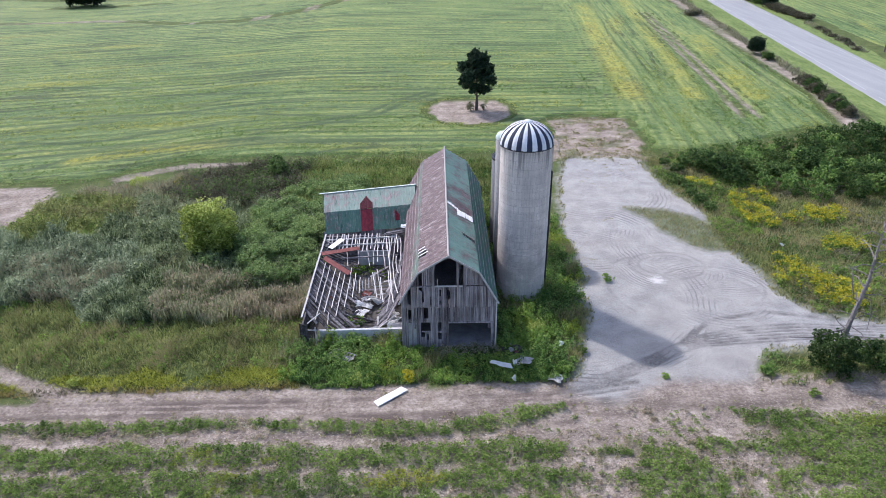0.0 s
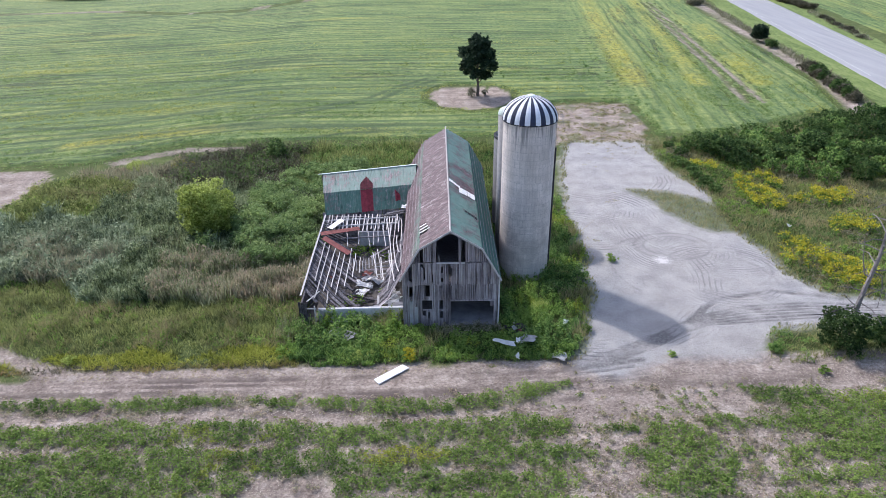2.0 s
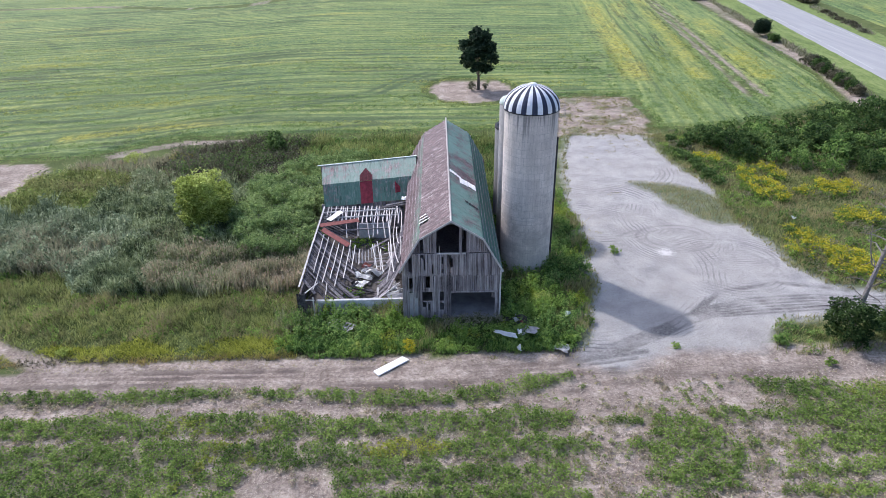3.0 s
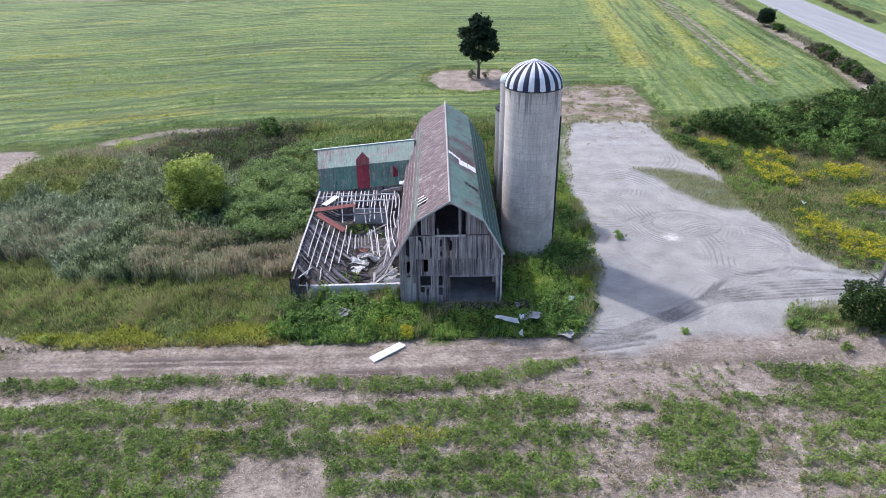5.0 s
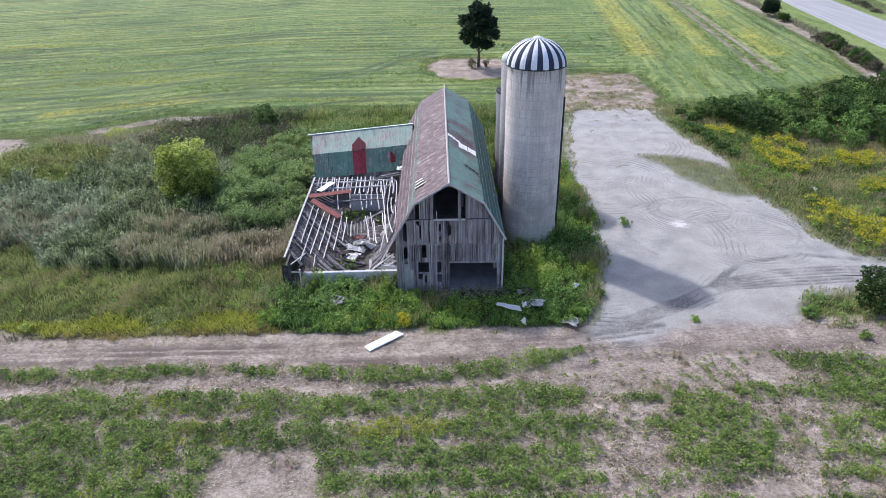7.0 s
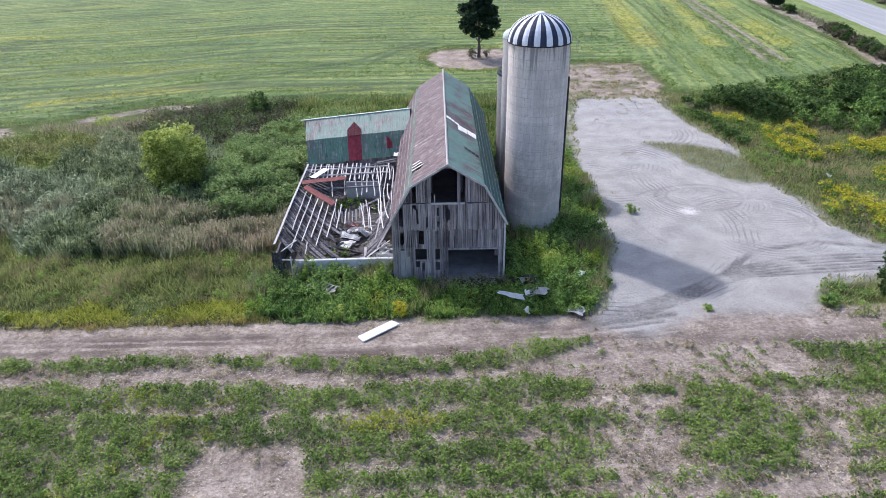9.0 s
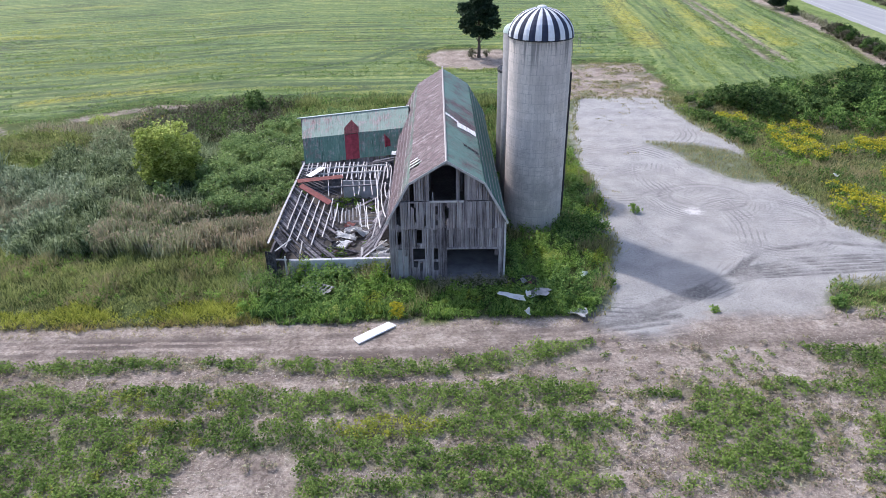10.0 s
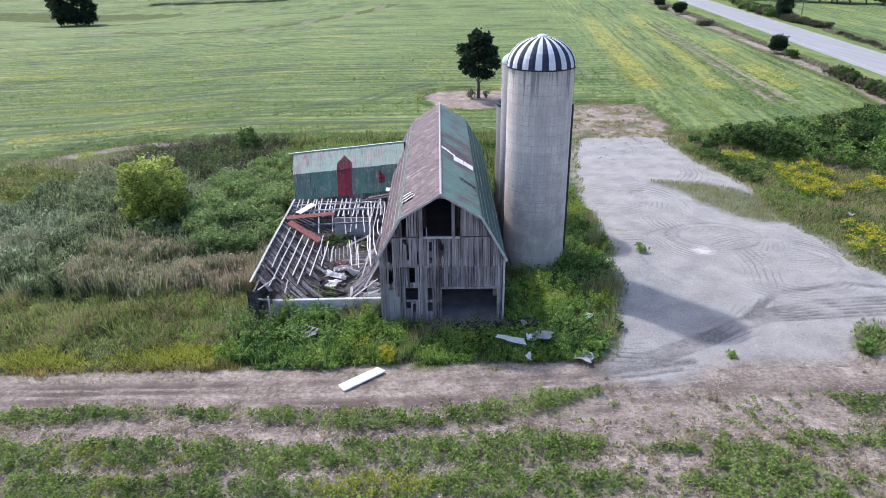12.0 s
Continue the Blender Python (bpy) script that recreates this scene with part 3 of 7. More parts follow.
def zones(x, y):
    """Shares of gravel, bare soil and wheel wear at plan points."""
    g = yard_cover(x, y)
    lump = value_noise(x, y, 2.2, 11, 4)
    soil = np.zeros(np.shape(x))
    near = y < 50.3 + (value_noise(x, y, 6, 5) - 0.5) * 1.6 - 1.5 * (x < -33)
    soil[near] = 1.0
    soil = np.maximum(soil, np.clip(2.0 - line_distance(x, y, LEFT_RUT) / 0.6, 0, 1))
    pad = ((x - TREE_PAD[0]) / TREE_PAD[2]) ** 2 + ((y - TREE_PAD[1]) / TREE_PAD[3]) ** 2 + (lump - 0.5) * 0.9 < 1
    soil[pad] = 1.0
    bare = inside(x, y, [(20.5, 106), (24, 128), (37.5, 127), (35.5, 106)], 2.5, 21)
    soil[bare] = np.clip((lump[bare] - 0.22) * 4.5, 0.3, 1)
    left = inside(x, y, [(-75, 98), (-54, 97.5), (-51, 92), (-54, 82), (-57, 74), (-80, 74)], 1.5, 23)
    soil[left] = 1.0
    strip = inside(x, y, [(-46, 99.3), (-36, 104.6), (-24, 106.4), (-24, 107.6), (-37, 106.6), (-47, 101)], 0.7, 25)
    soil[strip] = 0.9
    for ln in TRACK_LINES:
        soil = np.maximum(soil, np.clip(1.6 - line_distance(x, y, ln) / 0.5, 0, 1) * np.clip(lump * 2.2 - 0.4, 0.2, 1))
    soil = np.maximum(soil, np.clip(1.8 - line_distance(x, y, DITCH) / 1.3, 0, 1) * np.clip(lump * 2.5 - 0.3, 0.2, 1))
    wear = np.zeros(np.shape(x))
    for pts, w in WHEEL_MARKS:
        wear = np.maximum(wear, np.clip(1.5 - line_distance(x, y, pts) / w, 0, 1) * (0.45 if len(pts) > 14 else 1.0))
    wear = wear * np.clip(value_noise(x, y, 1.6, 97, 3) * 2.4 - 0.45, 0.2, 1)
    soil = np.maximum(soil, np.clip(1.7 - line_distance(x, y, GULLY) / 1.4, 0, 0.6))
    soil = np.where(near & (row_cover(x, y) > 0.5), 0.55, soil)
    return g, soil, wear


def arc(cx, cy, rx, ry, a0, a1, n=14):
    return [(cx + rx * math.cos(radians(a0 + (a1 - a0) * i / n)), cy + ry * math.sin(radians(a0 + (a1 - a0) * i / n))) for i in range(n + 1)]


WHEEL_MARKS = [
    ([(17, 50.4), (23, 54.6), (28, 59.2), (34, 60.4), (40, 58.8)], 0.3),
    *[([(11.0, 48.2 + 0.33 * k), (15.8, 49.7 + 0.30 * k), (20.6, 52.2 + 0.30 * k), (23.3, 53.9 + 0.28 * k), (25.9, 54.9 + 0.34 * k), (30.7, 55.2 + 0.52 * k), (36.1, 55.6 + 0.5 * k), (46, 54.6 + 0.5 * k), (70, 50.5 + 0.4 * k)], 0.14 + 0.06 * (k % 3 == 1)) for k in range(6)],
    (arc(27.3, 70.5, 4.2, 3.2, 0, 360, 28), 0.16),
    (arc(27.3, 70.5, 3.2, 2.3, 20, 300, 22), 0.14),
    (arc(30.5, 65.5, 5.5, 4.5, -60, 140, 22), 0.14),
    (arc(24.0, 66.0, 4.5, 6.5, 60, 230, 22), 0.14),
    (arc(31.0, 62.0, 4.5, 6.0, -10, 70, 15), 0.14),
    ([(-60, 48.5), (-33, 48.2), (-20, 47.9), (0, 47.6), (10, 47.8), (17, 49.0)], 0.16),
    ([(-24, 46.3), (-10, 46.1), (0, 45.7), (9, 46.2)], 0.2),
    ([(-30, 45.0), (-12, 44.6), (0, 44.2), (9, 44.8), (20, 46.5), (34, 47)], 0.22),
    ([(14, 47.0), (22, 47.6), (34, 47.4), (50, 46.5)], 0.3),
    ([(14, 46.0), (22, 46.5), (34, 46.2), (50, 45.4)], 0.25),
    ([(-60, 49.1), (-33, 49.0), (-20, 48.7), (0, 48.4), (10, 48.5), (18, 49.9)], 0.3),
    ([(-60, 47.4), (-33, 47.3), (-20, 47.0), (0, 46.5), (10, 46.9), (18, 48.2)], 0.3),
]


def spread(lo, hi, step, far_lo, far_hi, grow=1.18):
    a = list(np.arange(lo, hi + step / 2, step))
    s = step
    while a[-1] < far_hi:
        s *= grow
        a.append(a[-1] + s)
    s, low = step, [lo]
    while low[-1] > far_lo:
        s *= grow
        low.append(low[-1] - s)
    return np.array(low[:0:-1] + a)


def ground_height(x, y):
    far = np.clip((y - 260) / 400, 0, 3)
    roll = (value_noise(x, y, 160, 41, 2) - 0.5) * 7 * np.clip((y - 280) / 250, 0, 1)
    roll = roll - 6.6 * np.exp(-(((x + 146) / 90) ** 2) - ((y - 335) / 62) ** 2)
    far, roll = (v * np.clip((np.abs(x - 97.0 - (y - 133.0) * 0.135) - 25) / 70, 0, 1) for v in (far, roll))
    return roll + far * 3.0 + (value_noise(x, y, 1.6, 43, 2) - 0.5) * 0.12


RIPE = (([(-55, 108.4), (-46, 112.6), (-35, 115.6)], 2.2), ([(55.6, 140), (60.5, 168), (66, 205), (78, 280)], 2.2), ([(68, 140), (73, 175), (79, 205)], 2.6), ([(43, 140), (46, 165), (52, 215), (60, 270)], 3.0))


def ripeness(x, y):
    """Drifts of the field that have turned yellow."""
    r = np.zeros(np.shape(x))
    for pts, w in RIPE:
        r = np.maximum(r, np.clip(1.4 - line_distance(x, y, pts) / w, 0, 1))
    return r * np.clip(value_noise(x, y, 6, 67, 3) * 2.2 - 0.35, 0, 1)


def row_bend(x):
    """How the field's rows swing: nearly square to the view, bent round the farmstead's corner."""
    return np.where(x < -20, 0.28 * (x + 20) * np.clip((-20 - x) / 25, 0, 1), 0.0) - 0.02 * x


ROW_LINES = ((45.3, 0.85, 0.60), (41.8, 1.2, 0.97), (39.1, 1.15, 1.0), (36.7, 0.95, 0.95), (34.9, 0.8, 0.9), (32.8, 0.9, 1.0), (30.6, 0.8, 1.0), (28.4, 0.8, 1.0))


def row_cover(x, y):
    """How thickly the thin crop in front grows: rows with ragged edges, gaps and bare places."""
    v = y + 0.02 * x + (value_noise(x, y, 7.0, 82, 2) - 0.5) * 0.9
    d = np.zeros(np.shape(x))
    for c, w, amp in ROW_LINES:
        d = np.maximum(d, amp * np.exp(-(((v - c) / w) ** 2)))
    d = np.maximum(d, 0.80 * np.clip((-13 - x) / 4, 0, 1) * np.clip((39.9 - v) / 0.8, 0, 1))
    thin = np.clip((x - 7.5) / 3, 0, 1) * np.clip((29 - x) / 4, 0, 1)
    d = d * (1 - 0.36 * thin) - 0.06 * thin
    d = np.where(v > 43.8, d - 0.25 * np.clip((x + 5) / 3, 0, 1), d)
    d = np.maximum(d, 0.60 * inside(x, y, [(14.6, 39.3), (16.3, 41.6), (19.0, 41.5), (20.8, 39.7), (21.2, 36.4), (19.9, 35.0), (17.3, 34.7), (14.6, 36.3)], 1.0, 83))
    d = np.maximum(d, 0.9 * inside(x, y, [(24.8, 45.2), (28.4, 45.8), (32, 45.2), (60, 44), (60, 24), (38, 28), (31, 37.5), (27.8, 40.6), (27.4, 43.6), (25.4, 44.0)], 1.2, 84))
    d = np.maximum(d, 1.0 * inside(x, y, [(-5, 44.6), (3.5, 45.2), (8.5, 47.2), (11.4, 47.3), (11.2, 46.2), (4, 43.8), (-5, 43.9)], 0.4, 85))
    d = d * ~inside(x, y, [(-12.6, 38.0), (-6.9, 37.9), (-6.2, 33), (-13.4, 33)], 0.5, 86)
    return d + 0.09 * (x < 8) + (value_noise(x, y, 1.5, 88, 3) - 0.5) * 0.85


def row_gaps(x, y):
    """Long thin gaps between groups of drill rows, along either set of rows."""
    long = x > 18 + y * 0.1
    across, along = np.where(long, x - y * 0.115, y - row_bend(x)), np.where(long, y, x)
    w = value_noise(along * 0.035, across, 3.4, 59, 2)
    thin = np.clip(1.4 - np.abs(w - 0.5) / 0.04, 0, 1)
    return thin * np.clip(value_noise(along * 0.2, across, 6, 58, 2) * 2.4 - 0.4, 0.05, 1) * np.where(long, 0.6, 1.0)


def lanes(x, y):
    """Wheel lanes, rills and row gaps through the crop, broken here and there."""
    d = np.full(np.shape(x), 1e9)
    for ln in TRAMS:
        d = np.minimum(d, line_distance(x, y, ln))
    d = np.clip(1.7 - d / 0.6, 0, 1) * np.clip(value_noise(x, y, 5, 69, 2) * 2.6 - 0.4, 0.25, 1)
    return np.maximum(d, 0.85 * row_gaps(x, y))


def sheet(name, xs, ys, mat, lift=0.0, keep=None, relief=None):
    gx, gy = np.meshgrid(xs, ys)
    g, s, w = zones(gx, gy)
    z = ground_height(gx, gy) + lift
    if name == "ground":
        z = z - 0.09 * g * g
    if relief is not None:
        z = z + relief(gx, gy)
    z = z - 0.05 * np.clip(w, 0, 1) * (lift > 0)
    verts = np.stack([gx, gy, z], -1).reshape(-1, 3)
    ny, nx = gx.shape
    i = np.arange(ny * nx).reshape(ny, nx)
    f = np.stack([i[:-1, :-1], i[:-1, 1:], i[1:, 1:], i[1:, :-1]], -1).reshape(-1, 4)
    if keep is not None:
        cx = (gx[:-1, :-1] + gx[1:, 1:]).ravel() / 2
        cy = (gy[:-1, :-1] + gy[1:, 1:]).ravel() / 2
        f = f[keep(cx, cy)]
    used = np.unique(f)
    back = np.full(len(verts), -1)
    back[used] = np.arange(len(used))
    me = bpy.data.meshes.new(name)
    me.from_pydata(verts[used].tolist(), [], back[f].tolist())
    me.materials.append(mat)
    for key, val in (("gravel", g), ("soil", s), ("wear", w), ("long_rows", np.clip((gx - 18 - gy * 0.1) / 14, 0, 1)), ("row", gy - row_bend(gx)), ("ripe", ripeness(gx, gy)), ("lane", lanes(gx, gy) if name == "crop_field" else 0 * gx)):
        me.attributes.new(key, "FLOAT", "POINT").data.foreach_set("value", np.ascontiguousarray(val.ravel()[used], np.float32))
    me.polygons.foreach_set("use_smooth", np.ones(len(me.polygons), bool))
    me.update()
    return new(name, me)


def track_edge(x, y):
    """The track's borders sink into the ground."""
    inner = np.minimum(y - 45.6 - (value_noise(x, y, 4, 51) - 0.5), 50.0 + (value_noise(x, y, 4, 52) - 0.5) - y)
    return -0.10 * np.clip(1 - inner / 0.8, 0, 1)


tagged(sheet("ground", spread(-62, 95, 0.7, -2500, 2500), spread(22, 132, 0.7, -400, 3600), M_GROUND), "dry soil and rough grass of a flat farm plain", "ground", kind="structure")
tagged(sheet("gravel_yard", np.arange(8, 72, 0.2), np.arange(44.5, 109, 0.2), M_GROUND, 0.006, lambda x, y: (yard_cover(x, y) > 0.10) & (line_distance(x, y, [(70, 51), (46, 56), (37, 60), (28, 62), (15, 50), (25, 70), (27, 104)]) < 16)), "pale grey gravel yard with curved wheel marks", "gravel yard", kind="structure")
tagged(sheet("dirt_track", np.arange(-60, 13, 0.22), np.arange(44.8, 51.4, 0.2), M_GROUND, 0.02, lambda x, y: (y > 45.6 + (value_noise(x, y, 4, 51) - 0.5)) & (y < 50.0 + (value_noise(x, y, 4, 52) - 0.5)) & ~inside(x, y, YARD, 1.0) & (x > -34 - (50 - y)), track_edge), "bare tan dirt farm track with wheel ruts", "dirt track", kind="structure")


def field_cover(x, y):
    """How fully the crop stands at plan points, softened over about a metre."""
    t = 0.0
    for dx, dy in ((0, 0), (2.0, 0), (-2.0, 0), (0, 2.5), (0, -2.5)):
        g, s, w = zones(x + dx, y + dy)
        t = t + inside(x + dx, y + dy, FIELD, 0.8, 71) * (1 - np.clip(s * 1.3, 0, 1)) * (line_distance(x + dx, y + dy, ROAD_AXIS) > 15)
    return np.clip((t / 5 - 0.8) / 0.2, 0, 1)


def crop_relief(x, y):
    lump = value_noise(x, y, 0.9, 61, 3)
    rows = value_noise(x * 0.12, y, 1.5, 62, 2)
    return field_cover(x, y) * (0.22 + 0.22 * lump + 0.12 * rows) - 0.08


def far_relief(x, y):
    return (0.3 + 0.15 * value_noise(x, y, 3.0, 63, 3)) * np.clip((line_distance(x, y, ROAD_AXIS) - 18) / 4, 0, 1) - 0.05


tagged(sheet("crop_field", spread(-75, 100, 0.75, -600, 130, 1.1), spread(96, 200, 0.5, 96, 880, 1.04), M_CROP, 0.0, lambda x, y: inside(x, y, FIELD, 0.8, 71) & (line_distance(x, y, ROAD_AXIS) > 14.5), crop_relief), "green and yellowing soybean field in faint rows", "crop field", kind="stuff")
def cropped(x, y):
    """Where the big field carries plants: off the bare places, the ditch, the road and the wheel lanes."""
    ok = inside(x, y, FIELD, 0.8, 71) & (line_distance(x, y, ROAD_AXIS) > 15.5) & (line_distance(x, y, DITCH) > 2.4)
    ok &= ((x - TREE_PAD[0]) / TREE_PAD[2]) ** 2 + ((y - TREE_PAD[1]) / TREE_PAD[3]) ** 2 + (value_noise(x, y, 2.2, 11, 4) - 0.5) * 0.9 > 1.08
    ok &= ~inside(x, y, [(20.5, 106), (24, 128), (37.5, 127), (35.5, 106)], 2.5, 21)
    for ln in TRACK_LINES:
        ok &= line_distance(x, y, ln) > 0.75
    lane = np.full(np.shape(x), 1e9)
    for ln in TRAMS:
        lane = np.minimum(lane, line_distance(x, y, ln))
    return ok & (lane > 0.35 + 0.5 * value_noise(x, y, 4, 64, 2)) & (row_gaps(x, y) < 0.35)


def field_leaves():
    """Leafy tops of the soybean rows in the nearer part of the big field."""
    for y0, y1, per, size in ((97, 132, 16, 0.18), (132, 205, 7.5, 0.22)):
        p = np.stack([RNG.uniform(-0.70 * y1 - 4, 92, int((0.7 * y1 + 96) * (y1 - y0) * per)), RNG.uniform(y0, y1, int((0.7 * y1 + 96) * (y1 - y0) * per))], 1)
        p = p[np.abs(p[:, 0]) < 0.70 * p[:, 1] + 4]
        x, y = p[:, 0], p[:, 1]
        across = np.where(x > 18 + y * 0.1, x - y * 0.115, y - row_bend(x))
        along = np.where(x > 18 + y * 0.1, y, x)
        thick = value_noise(along * 0.10, across, 1.5, 65, 2) * 0.6 + value_noise(x, y, 1.1, 66, 2) * 0.4
        m = (thick + RNG.normal(0, 0.06, len(x)) > 0.40) & (RNG.uniform(0, 1, len(x)) < (205 - y) / 50)
        m[m] = cropped(x[m], y[m])
        p, x, y, thick = p[m], x[m], y[m], thick[m]
        band = value_noise(along[m] * 0.07, across[m], 5.0, 68, 3)
        z = ground_height(x, y) + 0.12 + 0.75 * np.clip(thick - 0.2, 0, 1) * RNG.uniform(0.55, 1.0, len(x))
        q = leaf_quads(np.stack([x, y, z], 1), np.full(len(x), size), 0.5, 1.4)
        turned = np.clip((band - 0.46) * 2.4, 0, 0.55) + 0.95 * ripeness(x, y)
        tagged(new("crop_leaves", quads_mesh("crop_leaves", q, M_CROPLEAF, np.clip(turned * RNG.uniform(0.6, 1.3, len(x)), 0, 1))), "leafy tops of green and yellowing soybean plants", "crop", kind="stuff")


tagged(sheet("crop_field", spread(104, 200, 1.2, 104, 900, 1.12), spread(100, 460, 1.2, 90, 900, 1.1), M_CROP, 0.0, lambda x, y: (line_distance(x, y, ROAD_AXIS) > 16.5) & (x > 97 + (y - 133) * 0.135), far_relief), "yellow-green soybean field beyond the road", "crop field", kind="stuff")


def road():
    ys = np.concatenate([np.arange(-200, 460, 4.0), [600, 900]])
    v, f = [], []
    prof = [(-ROAD_HALF - 0.6, 0.0), (-ROAD_HALF, 0.16), (0, 0.24), (ROAD_HALF, 0.16), (ROAD_HALF + 0.6, 0.0)]
    nrm = Vector((1, -0.135, 0)).normalized()
    for y in ys:
        c = Vector((97.0 + (y - 133.0) * 0.135, y, 0))
        for o, h in prof:
            p = c + nrm * o
            z = float(ground_height(np.array([c.x]), np.array([c.y]))[0])
            v.append((p.x, p.y, z + h + 0.05))
    for i in range(len(ys) - 1):
        for k in range(4):
            a = i * 5 + k
            f.append((a, a + 1, a + 6, a + 5))
    tagged(new("road", mesh_from("road", v, f, M_ASPHALT)), "worn pale grey asphalt country road", "road", kind="structure")
    for off, wide in ((-ROAD_HALF + 1.2, 0.12), (ROAD_HALF - 1.2, 0.12)):
        bm = bmesh.new()
        for y in np.arange(60, 420, 12.0):
            e = y + 12.0
            q = []
            for yy, o in ((y, off - wide / 2), (y, off + wide / 2), (e, off + wide / 2), (e, off - wide / 2)):
                c = Vector((97.0 + (yy - 133.0) * 0.135, yy, 0)) + nrm * o
                z = float(ground_height(np.array([97.0 + (yy - 133.0) * 0.135]), np.array([yy]))[0])
                q.append(bm.verts.new((c.x, c.y, z + 0.30 - abs(off) * 0.013)))
            bm.faces.new(q)
        me = bpy.data.meshes.new("road_marking")
        bm.to_mesh(me)
        bm.free()
        me.materials.append(M_LINE)
        tagged(new("road_marking", me), "thin white painted line on the road", "road marking", kind="structure")


road()


def verge(o0, o1, lift):
    """Mown grass beside the road, between two offsets from its axis."""
    nrm = Vector((1, -0.135, 0)).normalized()
    v, f = [], []
    ys = np.arange(60, 460, 3.0)
    for y in ys:
        cx = 97.0 + (y - 133.0) * 0.135
        z = float(ground_height(np.array([cx]), np.array([y]))[0])
        for o, h in ((o0, 0.0), ((o0 + o1) / 2, lift), (o1, 0.06)):
            c = Vector((cx, y, 0)) + nrm * (o + (0.8 * math.sin(y * 0.21) if o == o0 else 0))
            v.append((c.x, c.y, z + h + 0.05))
    for i in range(len(ys) - 1):
        for k in range(2):
            a = i * 3 + k
            f.append((a, a + 1, a + 4, a + 3) if o0 < o1 else (a + 1, a, a + 3, a + 4))
    tagged(new("road_verge", mesh_from("road_verge", v, f, M_VERGE)), "mown green and tan grass verge beside the road", "grass verge", kind="structure")


verge(-13.5, -6.4, 0.1)
verge(13.0, 6.4, 0.1)

# ---- barn ----
BARN = pose(2.03, 55.75, 0, 0, 0, -1.26)
HALF, LONG = 4.28, 28.5
EAVE, KNEE, RIDGE = (4.5, 4.95), (2.74, 8.1), (0.0, 9.8)


def roof_z(x):
    x = abs(x)
    if x < KNEE[0]:
        return RIDGE[1] + (KNEE[1] - RIDGE[1]) * x / KNEE[0]
    return KNEE[1] + (EAVE[1] - KNEE[1]) * (x - KNEE[0]) / (EAVE[0] - KNEE[0])


def board_mesh(name, mat, c=0.04):
    """A unit board, 1 x 1 x 1 from its foot, with chamfered long edges."""
    v = [(x, y, z) for z in (0, 1) for x, y in ((-0.5, -0.5 + c * 4), (-0.5 + c, -0.5), (0.5 - c, -0.5), (0.5, -0.5 + c * 4), (0.5, 0.5), (-0.5, 0.5))]
    f = [tuple(range(5, -1, -1)), tuple(range(6, 12))] + [(k, (k + 1) % 6, 6 + (k + 1) % 6, 6 + k) for k in range(6)]
    return mesh_from(name, v, f, mat)


BOARD = board_mesh("plank", M_WOOD)
OPENINGS = [(-1.24, 0.68, 6.65, 9.35), (0.94, 1.26, 6.65, 8.95), (0.06, 3.92, 0.0, 2.72), (-3.66, -3.36, 3.2, 4.15), (-2.17, -1.78, 3.2, 4.45), (-0.96, -0.67, 1.85, 2.75), (-0.94, -0.68, 0.9, 1.6), (-2.58, -2.40, 6.2, 8.0),
            (-3.60, -3.44, 4.8, 6.25), (-2.34, -2.18, 5.0, 6.1), (-1.64, -1.56, 4.7, 5.5), (-0.82, -0.70, 5.6, 6.25), (-0.82, -0.72, 4.7, 5.1), (-0.16, -0.06, 4.75, 6.25), (0.0, 0.08, 5.3, 6.1), (1.02, 1.07, 4.8, 5.6),
            (-3.66, -3.40, 0.3, 2.75), (-3.22, -3.04, 0.0, 2.1), (-2.48, -2.22, 1.2, 2.75), (-2.12, -1.72, 1.75, 2.75), (-2.06, -1.8, 0.9, 1.5)]


def cut(z0, z1, x):
    """What is left of an upright board once the openings are taken out."""
    spans = [(z0, z1)]
    for a, b, lo, hi in OPENINGS:
        if a - 0.02 < x < b + 0.02:
            nxt = []
            for s, e in spans:
                if hi <= s or lo >= e:
                    nxt.append((s, e))
                else:
                    nxt += [(s, lo)] if lo - s > 0.15 else []
                    nxt += [(hi, e)] if e - hi > 0.15 else []
            spans = nxt
    return spans


def sheet_mesh(name, width, length, mat, ribs=3):
    """A ribbed steel sheet lying along its y, with thickness; x from 0 to width."""
    prof = []
    for k in range(ribs):
        u = width * k / ribs
        w = width / ribs
        prof += [(u, 0.0), (u + w * 0.55, 0.0), (u + w * 0.7, 0.009), (u + w * 0.85, 0.009)]
    prof.append((width, 0.0))
    n = len(prof)
    v = [(x, y, z) for y in (0, length) for x, z in prof] + [(0, 0, -0.012), (width, 0, -0.012), (width, length, -0.012), (0, length, -0.012)]
    f = [(k, k + 1, n + k + 1, n + k) for k in range(n - 1)] + [(2 * n + 3, 2 * n + 2, 2 * n + 1, 2 * n)]
    f += [tuple([2 * n, 2 * n + 1] + list(range(n - 1, -1, -1))), tuple([2 * n + 2, 2 * n + 3] + list(range(n, 2 * n)))]
    return mesh_from(name, v, f, mat)


def slope_pose(a, b, y, side, jig=0.0):
    """Pose of a sheet whose length runs down the slope from profile point a to b at local y."""
    down = Vector((side * (b[0] - a[0]), 0, b[1] - a[1])).normalized()
    along = Vector((0, side, 0))
    up = along.cross(down)
    m = Matrix.Identity(4)
    for i, c in enumerate((along, down, up)):
        m.col[i][:3] = c
    m.translation = Vector((side * a[0], y, a[1])) + up * (0.06 + jig)
    return m


